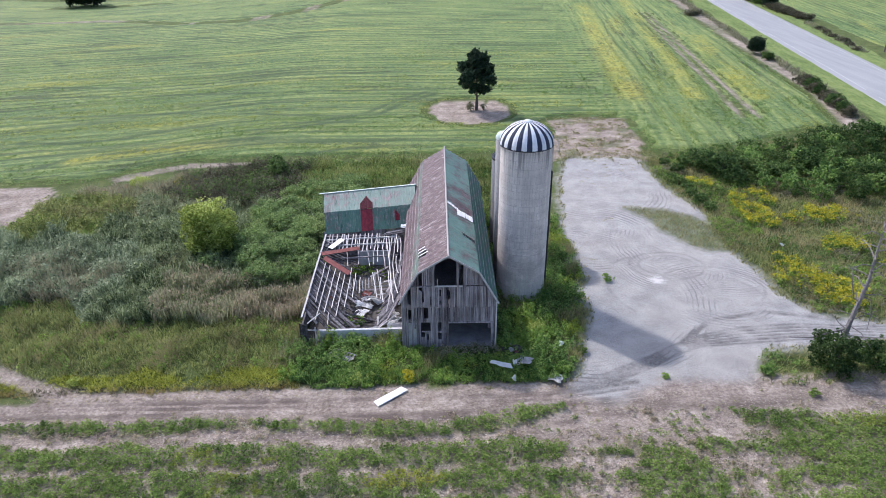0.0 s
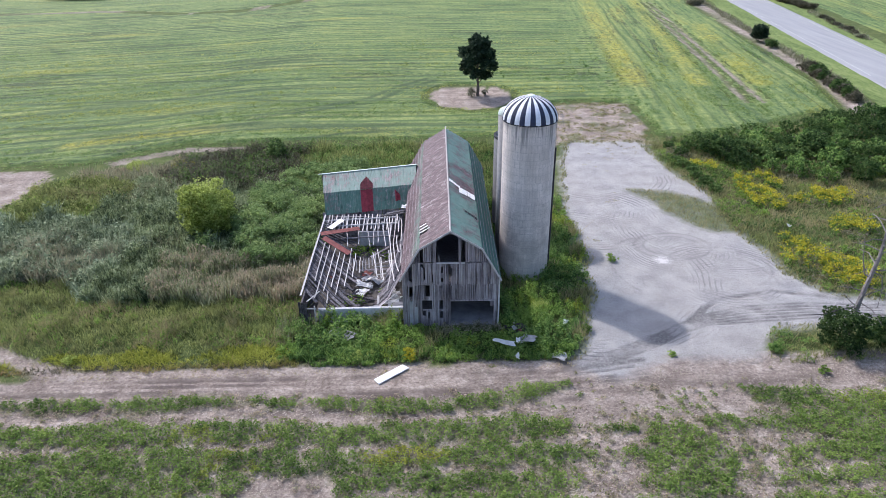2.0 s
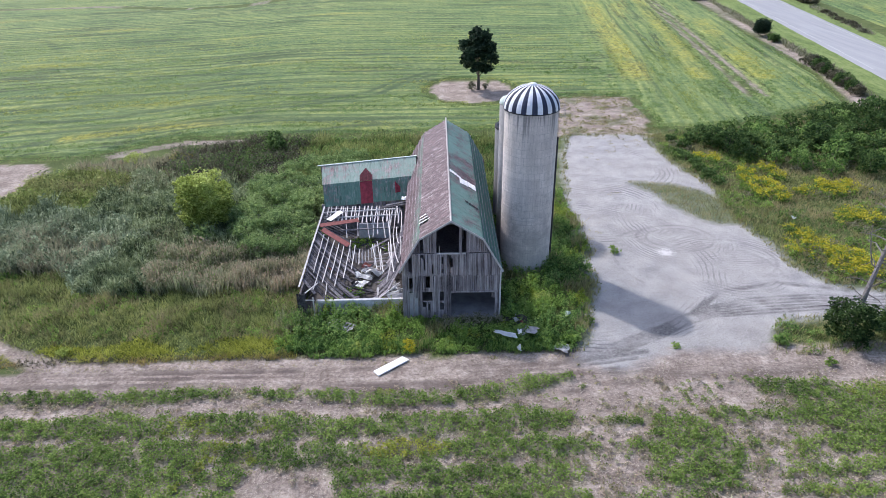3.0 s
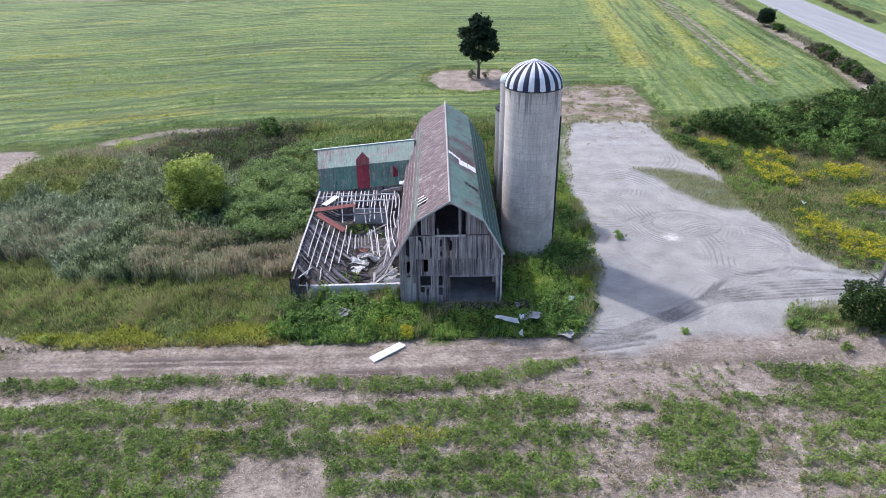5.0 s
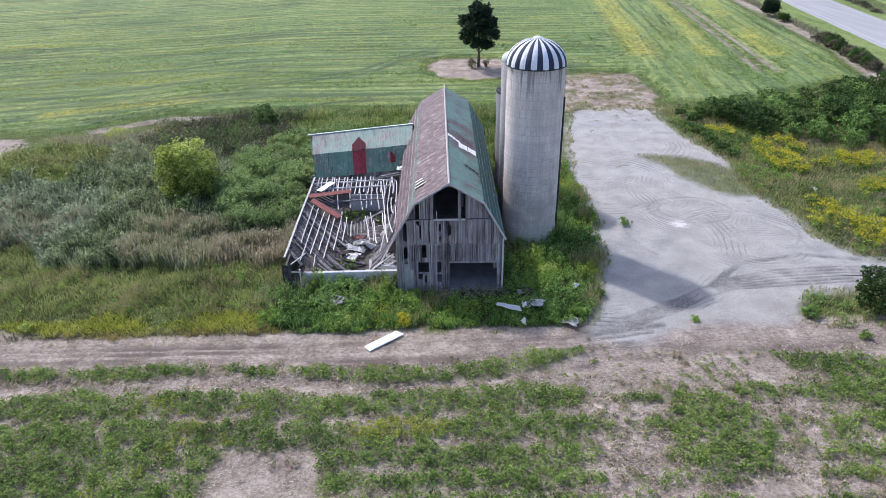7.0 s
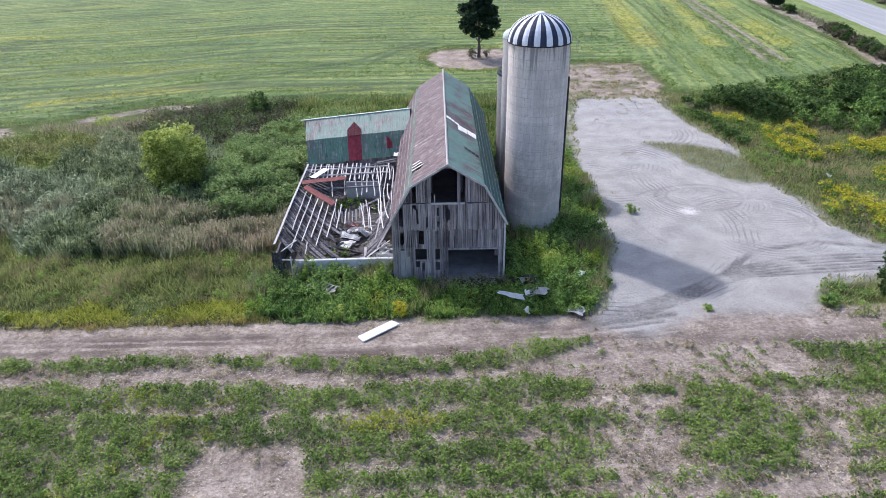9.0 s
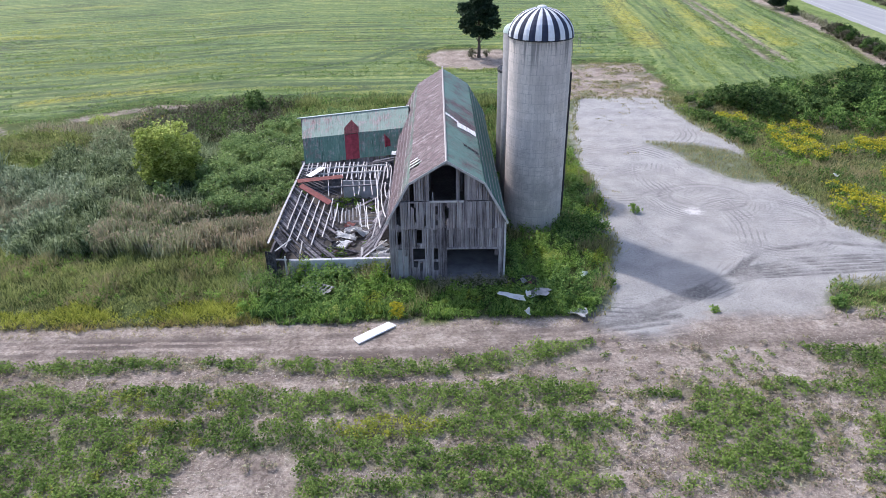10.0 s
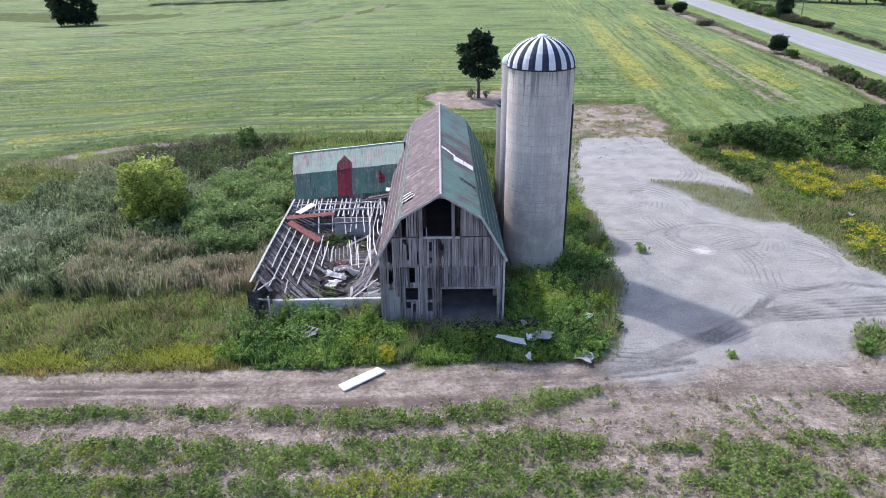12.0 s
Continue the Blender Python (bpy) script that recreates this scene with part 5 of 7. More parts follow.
def crumpled(x, y, z, size, rnd, mat, label, fold=0.10, long=0.0):
    """A torn, folded sheet with an uneven outline."""
    bm = bmesh.new()
    n, turns = 18, 4
    waves = [(rnd.uniform(0, 6.28), rnd.uniform(3, 9), rnd.uniform(0, 6.28)) for _ in range(4)]
    rim = [min(0.62, 0.46 / max(abs(math.cos(a)), abs(math.sin(a)))) * (1 + rnd.uniform(-0.26, 0.10)) for a in (2 * math.pi * k / n for k in range(n))]

    def at(u, v):
        h = sum(math.sin((u * math.cos(d) + v * math.sin(d)) * w + p) for d, w, p in waves)
        return bm.verts.new((u, v, fold * h * 0.5 + rnd.uniform(-0.02, 0.02)))

    mid, rings = at(0, 0), []
    for i in range(1, turns + 1):
        rings.append([at(rim[k] * i / turns * math.cos(2 * math.pi * k / n), rim[k] * i / turns * math.sin(2 * math.pi * k / n)) for k in range(n)])
    for k in range(n):
        bm.faces.new((mid, rings[0][k], rings[0][(k + 1) % n]))
        for r0, r1 in zip(rings, rings[1:]):
            bm.faces.new((r0[k], r1[k], r1[(k + 1) % n], r0[(k + 1) % n]))
    bmesh.ops.solidify(bm, geom=bm.faces[:], thickness=0.02)
    m = pose(x, y, z + 0.1, rnd.uniform(-9, 9), rnd.uniform(-9, 9), rnd.uniform(0, 360) if not long else rnd.uniform(-12, 12)) @ Matrix.Diagonal((size * (1 + long), size * rnd.uniform(0.5, 0.9), size, 1))
    bmesh.ops.transform(bm, matrix=m, verts=bm.verts[:])
    me = bpy.data.meshes.new("scrap_sheet")
    bm.to_mesh(me)
    bm.free()
    me.materials.append(mat)
    tagged(new("scrap_sheet", me), label, "sheet", "scrap sheets")


rubble()

# ---- silos ----
def ring(bm, r, z0, z1, sides=64, r1=None, uv=None):
    r1 = r if r1 is None else r1
    a = [bm.verts.new((r * math.cos(2 * math.pi * k / sides), r * math.sin(2 * math.pi * k / sides), z0)) for k in range(sides)]
    b = [bm.verts.new((r1 * math.cos(2 * math.pi * k / sides), r1 * math.sin(2 * math.pi * k / sides), z1)) for k in range(sides)]
    for k in range(sides):
        f = bm.faces.new((a[k], a[(k + 1) % sides], b[(k + 1) % sides], b[k]))
        if uv is not None:
            for lp, (u, z) in zip(f.loops, ((k, z0), (k + 1, z0), (k + 1, z1), (k, z1))):
                lp[uv].uv = (u * 2 * math.pi * r / sides, z)
    return a, b


def silo():
    rnd = random.Random(2)
    top = empty("silo", pose(9.98, 65.9, 0), "tall grey concrete stave silo with a striped navy and white dome", "silo")
    r, rim, rows = 2.5, 16.35, 21
    h = rim / rows
    for k in range(rows):
        bm = bmesh.new()
        uv = bm.loops.layers.uv.new("UVMap")
        rr = r + rnd.uniform(-0.008, 0.008)
        g = 0.012 if k < 11 else 0.004
        a0, b0 = ring(bm, rr - g * 1.5, k * h, k * h + g, 64, rr, uv)
        ring(bm, rr, k * h + g, (k + 1) * h - g, 64, rr, uv)
        ring(bm, rr, (k + 1) * h - g, (k + 1) * h, 64, rr - g * 1.5, uv)
        ob = part("stave_course", bm, M_CONCRETE, top)
        for p in ob.data.polygons:
            p.use_smooth = True
    for k in range(1, 11):
        bm = bmesh.new()
        zz = k * h + 0.30 * (k % 2)
        ring(bm, r + 0.012, zz, zz + 0.012, 64, r + 0.02)
        ring(bm, r + 0.02, zz + 0.012, zz + 0.024, 64, r + 0.012)
        part("hoop", bm, M_HOOP, top, "thin steel hoop")
    # dome of thirty-two gores
    high, n = 2.15, 32
    for k in range(n):
        bm = bmesh.new()
        rows_v = []
        a0, a1 = 2 * math.pi * k / n + 0.06, 2 * math.pi * (k + 1) / n + 0.06
        for i in range(9):
            t = i / 8 * math.pi / 2 * 0.955
            rad, z = (r + 0.09) * math.cos(t), rim - 0.06 + high * math.sin(t)
            am = (a0 + a1) / 2
            rows_v.append([bm.verts.new(((rad + o) * math.cos(a), (rad + o) * math.sin(a), z + o * 0.5)) for a, o in ((a0, 0), (am, 0.025 * math.cos(t)), (a1, 0))])
        for u, v in zip(rows_v, rows_v[1:]):
            for j in range(2):
                bm.faces.new((u[j], u[j + 1], v[j + 1], v[j]))
        ob = part("dome_gore", bm, M_NAVY if k % 2 else M_WHITE, top, "navy dome panel" if k % 2 else "white dome panel")
    bm = bmesh.new()
    prof = [(0.42, high - 0.10), (0.36, high + 0.03), (0.2, high + 0.10), (0.02, high + 0.12)]
    prof = [(rr2, rim - 0.02 + z) for rr2, z in prof]
    for (r0, z0), (r1, z1) in zip(prof, prof[1:]):
        ring(bm, r0, z0, z1, 20, r1)
    part("dome_cap", bm, M_WHITE, top, "white round cap")
    bm = bmesh.new()
    ring(bm, r + 0.11, rim - 0.12, rim - 0.02, 64)
    ring(bm, r + 0.11, rim - 0.02, rim - 0.02 + 0.001, 64, r - 0.05)
    part("rim_band", bm, M_DARK, top)
    # chute with its own small dome
    bm = bmesh.new()
    tube(bm, [(-2.05, 1.65, 0), (-2.05, 1.65, 16.3)], [0.74, 0.74], 20)
    chute = part("chute", bm, M_GREY, top, "grey unloading chute up the wall")
    for p in chute.data.polygons:
        p.use_smooth = len(p.vertices) == 4
    bm = bmesh.new()
    for i in range(5):
        t0, t1 = i / 5 * math.pi / 2 * 0.98, (i + 1) / 5 * math.pi / 2 * 0.98
        ring(bm, 0.78 * math.cos(t0), 0.72 * math.sin(t0), 0.72 * math.sin(t1), 20, 0.78 * math.cos(t1))
    bmesh.ops.translate(bm, verts=bm.verts[:], vec=(-2.05, 1.65, 16.28))
    part("chute_cap", bm, M_PALE, top, "pale green domed cap")
    bm = tube(bmesh.new(), [(2.70, 0.50, 0.2), (2.70, 0.50, 13.2)], [0.13, 0.13], 8)
    part("filler_pipe", bm, M_DARK, top, "black filler pipe")
    # small platform and ladder
    bm = bmesh.new()
    for x in (2.62, 3.25):
        for y in (0.2, 0.9):
            box(bm, x - 0.012, x + 0.012, y - 0.012, y + 0.012, 15.3, 16.35)
    for z in (15.3, 15.85, 16.33):
        for y in (0.2, 0.9):
            box(bm, 2.6, 3.27, y - 0.01, y + 0.01, z, z + 0.02)
        for x in (2.62, 3.25):
            box(bm, x - 0.01, x + 0.01, 0.2, 0.9, z, z + 0.02)
    part("platform", bm, M_GREY, top, "small steel inspection platform")
    bm = bmesh.new()
    for y in (1.0, 1.4):
        box(bm, 2.82, 2.85, y - 0.02, y + 0.02, 2, 15.4)
    for k in range(44):
        box(bm, 2.82, 2.85, 1.0, 1.4, 2.1 + k * 0.3, 2.13 + k * 0.3)
    part("ladder", bm, M_GREY, top, "thin steel ladder")

    other = empty("short_silo", pose(9.9, 76.2, 0), "shorter open-topped grey silo behind the striped one", "silo")
    bm = bmesh.new()
    uv = bm.loops.layers.uv.new("UVMap")
    ring(bm, 2.15, 0, 11.3, 48, 2.15, uv)
    ring(bm, 2.15, 11.3, 11.301, 48, 2.03)
    ring(bm, 2.03, 11.3, 6.0, 48, 2.03)
    ob = part("stave_wall", bm, M_GREY, other)
    bm = bmesh.new()
    ring(bm, 2.19, 11.15, 11.36, 48)
    ring(bm, 2.19, 11.36, 11.361, 48, 2.0)
    part("rim", bm, M_DARK, other, "dark metal rim")


silo()

# ---- plants ----
def leaf_quads(centres, size, tilt=0.9, stretch=1.6, rise=0.0):
    """Leaves: kite-shaped quads turned at random about each centre."""
    n = len(centres)
    d = RNG.normal(size=(n, 3))
    d[:, 2] = d[:, 2] * 0.6 + rise
    d /= np.linalg.norm(d, axis=1)[:, None]
    up = RNG.normal(size=(n, 3)) * tilt + np.array((0, 0, 1.0))
    s = np.cross(d, up)
    s /= np.linalg.norm(s, axis=1)[:, None] + 1e-9
    w = (size * RNG.uniform(0.6, 1.3, n))[:, None]
    a, b = d * w * stretch * 0.5, s * w * 0.5
    return np.stack([centres - a, centres + b - a * 0.1, centres + a, centres - b - a * 0.1], 1)


def blades(base, height, width, lean=0.35):
    """Grass or reed blades: thin quads that rise from the ground, tips narrowed."""
    n = len(base)
    ang = RNG.uniform(0, 2 * math.pi, n)
    side = np.stack([np.cos(ang), np.sin(ang), np.zeros(n)], 1) * (width * RNG.uniform(0.6, 1.3, n))[:, None]
    tip = base + np.stack([RNG.normal(0, lean, n) * height, RNG.normal(0, lean, n) * height, height], 1)
    return np.stack([base - side, base + side, tip + side * 0.25, tip - side * 0.25], 1)


def scatter(box4, per_m2, test=None):
    x0, x1, y0, y1 = box4
    n = int((x1 - x0) * (y1 - y0) * per_m2)
    p = np.stack([RNG.uniform(x0, x1, n), RNG.uniform(y0, y1, n)], 1)
    return p[test(p[:, 0], p[:, 1])] if test is not None else p


def on_ground(p, z=0.0):
    return np.concatenate([p, np.full((len(p), 1), 0.0) + np.reshape(z, (-1, 1)) if np.ndim(z) else np.full((len(p), 1), z)], 1)


def plants(p, leaves, radius, height, leaf, rise=0.7, stretch=2.0, tilt=0.9):
    """Low leafy plants: a dome of leaves over each plan point."""
    n = len(p)
    h = height * RNG.uniform(0.6, 1.25, n)
    k = np.repeat(np.arange(n), leaves)
    th, r = RNG.uniform(0, 2 * math.pi, n * leaves), np.sqrt(RNG.uniform(0, 1, n * leaves))
    rr = radius * RNG.uniform(0.7, 1.25, n)[k]
    c = np.stack([p[k, 0] + rr * r * np.cos(th), p[k, 1] + rr * r * np.sin(th), h[k] * (np.sqrt(1 - r * r * 0.85) * RNG.uniform(0.45, 1.0, n * leaves))], 1)
    return leaf_quads(c, np.full(n * leaves, leaf), tilt, stretch, rise)


def stuff(name, quads, mat, label, category, accent=None):
    return tagged(new(name, quads_mesh(name, quads, mat, accent)), label, category, kind="stuff")


def near_rows(x, y):
    edge = 46.9 + (value_noise(x, y, 3, 87) - 0.5) * 1.0 - 0.9 * (x < 3) + 0.02 * np.maximum(-x, 0)
    return (row_cover(x, y) + RNG.normal(0, 0.05, np.shape(x)) > 0.5) & (y < edge)


p = scatter((-40, 44, 28, 48), 11.0, near_rows)
full = np.clip(row_cover(p[:, 0], p[:, 1]) - 0.3, 0.3, 1)
q = plants(p, 16, 0.30, 0.36 + 0.42 * full, 0.112, 0.25, 1.4, 0.6)
acc = np.repeat((np.hypot((p[:, 0] + 2.0) / 3.2, (p[:, 1] - 39.3) / 0.8) < 1) * RNG.uniform(0.1, 0.7, len(p)) + (value_noise(p[:, 0], p[:, 1], 4, 91) > 0.74) * RNG.uniform(0, 0.4, len(p)), 16)
stuff("soybean_rows", q, M_SOYA, "ragged rows of green soybean plants on bare soil", "crop", acc)
p = scatter((-40, 44, 26, 47.5), 4.5, lambda x, y: ((np.abs(row_cover(x, y) - 0.36) < 0.14) | ((x > 9) & (value_noise(x, y, 1.6, 98, 2) > 0.60))) & (y < 46.5))
p = np.concatenate([p, scatter((-34, -15, 44.6, 47.0), 3.0, lambda x, y: value_noise(x, y, 1.6, 78, 2) > 0.45)])
stuff("soil_weeds", plants(p, 14, 0.26, 0.34, 0.08, 0.6, 2.2), M_REED, "grey-green thin weeds between the crop rows", "weeds", RNG.uniform(0.2, 1.0, len(p) * 14))
p = scatter((-45, 48, 24, 50), 11, lambda x, y: (row_cover(x, y) < 0.55) & ((y < 45.4) | (value_noise(x, y, 1.5, 90) > 0.62) | (x > 13)) & ~inside(x, y, YARD, 0.8) & (value_noise(x, y, 2.6, 89, 3) > 0.38))
stuff("straw", blades(on_ground(p, 0.03), RNG.uniform(0.02, 0.16, len(p)), 0.022, 1.3), M_BROWN, "dry straw and stubble on bare soil", "straw")
p = scatter((-45, 50, 24, 50), 20, lambda x, y: (row_cover(x, y) < 0.5) & ((y < 46) | (x > 13)) & ~inside(x, y, YARD, 0.8) & (value_noise(x, y, 3.0, 89, 3) > 0.36))
ang = np.where(RNG.uniform(0, 1, len(p)) < 0.6, RNG.normal(0, 0.5, len(p)) + 1.1 * (value_noise(p[:, 0], p[:, 1], 6, 79, 2) - 0.5), RNG.uniform(0, math.pi, len(p)))
run = np.stack([np.cos(ang), np.sin(ang), np.zeros(len(p))], 1) * RNG.uniform(0.03, 0.11, len(p))[:, None]
side = np.stack([-np.sin(ang), np.cos(ang), np.zeros(len(p))], 1) * 0.012
lie = on_ground(p, 0.07 + 0.03 * RNG.uniform(0, 1, len(p)))
stuff("straw", np.stack([lie - run - side, lie + run - side, lie + run + side, lie - run + side], 1), M_STRAW, "pale straw lying on bare soil", "straw")

p = scatter((8, 28, 28, 46), 1.5, lambda x, y: (row_cover(x, y) < 0.5) & (value_noise(x, y, 2.0, 99, 2) > 0.50))
stuff("soil_weeds", plants(p, 30, 0.26, 0.34, 0.08, 0.3, 1.5, 0.6), M_SOYA, "single soybean tufts on bare soil", "crop", np.zeros(len(p) * 30))

# weeds on the bare patches
p = scatter((-40, 48, 22, 50), 0.9, lambda x, y: (value_noise(x, y, 4, 93) > 0.50) & ((y < 46) | (value_noise(x, y, 2, 92) > 0.66)))
stuff("soil_weeds", plants(p, 10, 0.2, 0.24, 0.09), M_GRASS, "small dry weeds on bare soil", "weeds", RNG.uniform(0, 0.8, len(p) * 10))
p = scatter((20, 37, 105, 128), 3.2, lambda x, y: value_noise(x, y, 2.2, 94) > 0.46)
stuff("soil_weeds", plants(p, 12, 0.32, 0.3, 0.10), M_GRASS, "patchy weeds on bare ground by the field", "weeds", RNG.uniform(0.1, 0.9, len(p) * 12))
p = scatter((16, 38, 50, 106), 0.5, lambda x, y: inside(x, y, YARD, 1.0) & (value_noise(x, y, 6, 95, 3) > 0.66) & (y > 62))
stuff("yard_weeds", plants(p, 16, 0.4, 0.12, 0.07), M_GRASS, "low weeds in the gravel yard", "weeds", RNG.uniform(0.3, 1.0, len(p) * 16))
p = scatter((26, 38, 73, 88), 26, lambda x, y: inside(x, y, ISLAND, 1.2, 9))
stuff("grass_island", blades(on_ground(p), RNG.uniform(0.08, 0.36, len(p)), 0.035), M_GRASS, "strip of grass growing through the gravel", "grass", RNG.uniform(0.3, 1.0, len(p)) * np.clip(value_noise(p[:, 0], p[:, 1], 4, 96) * 2, 0, 1))

# front bed of weeds between the track and the buildings
def bed(x, y):
    return (x > -11.2 + (value_noise(x, y, 2.5, 108, 2) - 0.5) * 7) & (y > 50.2 + (value_noise(x, y, 3, 101) - 0.5) * 1.2) & ~inside(x, y, YARD, 1.0) & ~inside(x, y, [(-9.6, 56.4), (-9.6, 57.2), (-2.3, 57.2), (-2.3, 55.4), (6.6, 55.4), (7.4, 83), (-2.5, 84), (-11.8, 75), (-11.8, 56.4)])


def mixed_bed(box4, density, height, label_place, deep=0.60, grassy=0.70):
    """Weeds of several kinds in drifts: broad leaves, darker clumps, pale seeding grass, dead stalks."""
    p = scatter(box4, density, bed)
    X, Y = p[:, 0], p[:, 1]
    drift, clump = value_noise(X, Y, 3.2, 105, 3), value_noise(X, Y, 1.3, 106, 2)
    edge = value_noise(X, Y, 2.0, 107, 2) + 0.55 * np.clip((X - 12.5) / 3, 0, 1) * np.clip((62 - Y) / 3, 0, 1)
    dead = (np.hypot((X - 3.6) / 3.2, (Y - 54.6) / 0.9) < 1.0) & (clump > 0.4)
    dark = ~dead & (drift > deep) & (edge < 0.75)
    pale = ~dead & ~dark & (edge > grassy)
    rest = ~(dead | dark | pale)
    h = height * (0.55 + 0.9 * clump) * (0.55 + 0.45 * np.clip((Y - 50.5) / 3, 0, 1)) * (1 + 0.55 * (X < -2.2) * (Y > 55.0))
    for m, mat, lab, leaf, count in ((rest, M_WEED, "lush green broad-leaved weeds ", 0.10, 32), (dark, M_DEEP, "dark green leafy weeds ", 0.12, 30), (dead, M_BROWN, "brown dead weeds ", 0.08, 30)):
        if m.any():
            stuff("weed_bed", plants(p[m], count, 0.3, h[m], leaf, 0.2, 1.9, 0.55), mat, lab + label_place, "weeds", np.repeat((drift[m] < 0.36) * RNG.uniform(0, 0.35, m.sum()), count))
    k = np.repeat(p[pale], 10, 0) + RNG.normal(0, 0.14, (pale.sum() * 10, 2))
    stuff("rough_grass", blades(on_ground(k), np.repeat(h[pale], 10) * RNG.uniform(0.5, 1.05, len(k)), 0.035, 0.35), M_GRASS, "pale seeding grass " + label_place, "grass", RNG.uniform(0, 0.75, len(k)))


field_leaves()
p = scatter((-12, 11, 50.0, 52.6), 9, lambda x, y: bed(x, y) & (value_noise(x, y, 1.6, 104, 2) > 0.42))
k = np.repeat(p, 9, 0) + RNG.normal(0, 0.13, (len(p) * 9, 2))
stuff("rough_grass", blades(on_ground(k), RNG.uniform(0.35, 0.85, len(k)), 0.04, 0.3), M_DEEP, "fresh upright grass along the track", "grass", np.zeros(len(k)))
mixed_bed((-14, 11, 50, 57), 8.0, 1.0, "before the barn")
mixed_bed((6.5, 20, 50, 84), 6.5, 1.15, "round the foot of the silo", 0.50, 0.72)
p = scatter((-11, -2.6, 57.5, 74), 5, lambda x, y: (np.hypot((x + 7.2) / 1.1, (y - 60.0) / 0.8) < 1) | (np.hypot((x + 6.6) / 1.7, (y - 70.4) / 1.2) < 1) | (value_noise(x, y, 2, 103) > 0.74))
stuff("ruin_weeds", plants(p, 16, 0.35, 0.6, 0.15), M_WEED, "weeds growing through the fallen wing", "weeds", np.zeros(len(p) * 16))


# tall growth left of the buildings
def scrub(x, y):
    return inside(x, y, [(-75, 47.8), (-36, 48.4), (-30, 50.4), (-11, 50.2), (-11.9, 57), (-11.9, 76), (-4, 84), (8, 84), (12, 104), (-5, 105.0), (-24, 104), (-30, 101.5), (-38, 99), (-47, 95.5), (-51, 92), (-54, 82), (-56, 70), (-75, 60)], 1.0, 111) & (line_distance(x, y, LEFT_RUT) > 0.9)


def tall_blades(p, height, width, lean, each, spread_m, name, mat, label, category, tint):
    """Tufts of blades at plan points; tint: share of the dry colour at each blade."""
    q = np.repeat(p, each, 0) + RNG.normal(0, spread_m, (len(p) * each, 2))
    h = np.repeat(height, each) * RNG.uniform(0.65, 1.12, len(q))
    stuff(name, blades(on_ground(q), h, width, lean), mat, label, category, np.clip(np.repeat(tint, each) * RNG.uniform(0.3, 1.3, len(q)), 0, 1))


p = scatter((-75, 14, 50, 106), 15, scrub)
X, Y = p[:, 0], p[:, 1]
n1, n2, n3 = value_noise(X, Y, 8, 113, 3), value_noise(X, Y, 3.5, 114, 3), value_noise(X, Y, 16, 115, 2)
front = Y < 54.5 + (n1 - 0.5) * 5
meadow = ~front & (Y < 61 + (n1 - 0.5) * 9 + np.clip((-30 - X) / 6, 0, 3))
plume = ~front & ~meadow & (X > -27 + (n1 - 0.5) * 8) & (Y < 69 + (n2 - 0.5) * 5)
brush = ~front & (Y > 86 + (n1 - 0.5) * 14 + np.clip((-30 - X) * 0.5, 0, 12))
reed = ~(front | meadow | plume | brush)
tuft = value_noise(X, Y, 1.5, 116, 2)
swell = (0.55 + 0.6 * n2) * np.clip(0.25 + 1.7 * tuft, 0.4, 1.6)
strip = front & (Y < 52.6 + (n2 - 0.5) * 2.4)
tall_blades(p[strip], 0.36 * swell[strip], 0.045, 0.7, 7, 0.15, "rough_grass", M_STRIP, "yellow-green meadow grass along the track", "grass", np.clip((50.9 - Y[strip]) * 1.2, 0, 0.9))
m = front & ~strip
tall_blades(p[m], 0.45 * swell[m], 0.035, 0.5, 5, 0.15, "rough_grass", M_GRASS, "olive meadow grass beside the track", "grass", np.clip((n2[m] - 0.36) * 2.2, 0, 0.75))
m = meadow
tall_blades(p[m], 0.7 * swell[m], 0.04, 0.42, 5, 0.15, "rough_grass", M_GRASS, "rough meadow grass going to seed", "grass", np.clip((n2[m] - 0.36) * 1.8, 0, 0.65))
k = p[(m | (front & ~strip)) & (n2 > 0.5)][::4]
stuff("meadow_weeds", plants(k, 16, 0.3, 0.8, 0.09), M_WEED, "green broad-leaved weeds in the meadow", "weeds", np.zeros(len(k) * 16))
m = plume
tall_blades(p[m], 1.5 * swell[m], 0.06, 0.2, 4, 0.16, "dry_stalks", M_REED, "tall pale brown seeding stalks beside the ruin", "tall weeds", np.clip((n2[m] - 0.2) * 1.2, 0.1, 0.9))
k = p[m & (tuft > 0.5)][::4]
stuff("meadow_weeds", plants(k, 16, 0.32, 1.2, 0.09), M_WEED, "green weeds among the dry stalks", "weeds", np.zeros(len(k) * 16))
b = p[plume]
c = on_ground(b, 1.5 * swell[plume] * RNG.uniform(0.75, 1.05, plume.sum()))
stuff("seed_heads", leaf_quads(c, np.full(len(c), 0.13), 0.5, 3.0, 1.2), M_REED, "pinkish brown seed heads over the tall stalks", "seed heads", RNG.uniform(0.5, 1, len(c)))
silver = reed & (X < -33 + (n1 - 0.5) * 16) & (Y < 80 + (n2 - 0.5) * 8)
fresh = reed & ~silver & (X < -40 + (n1 - 0.5) * 10)
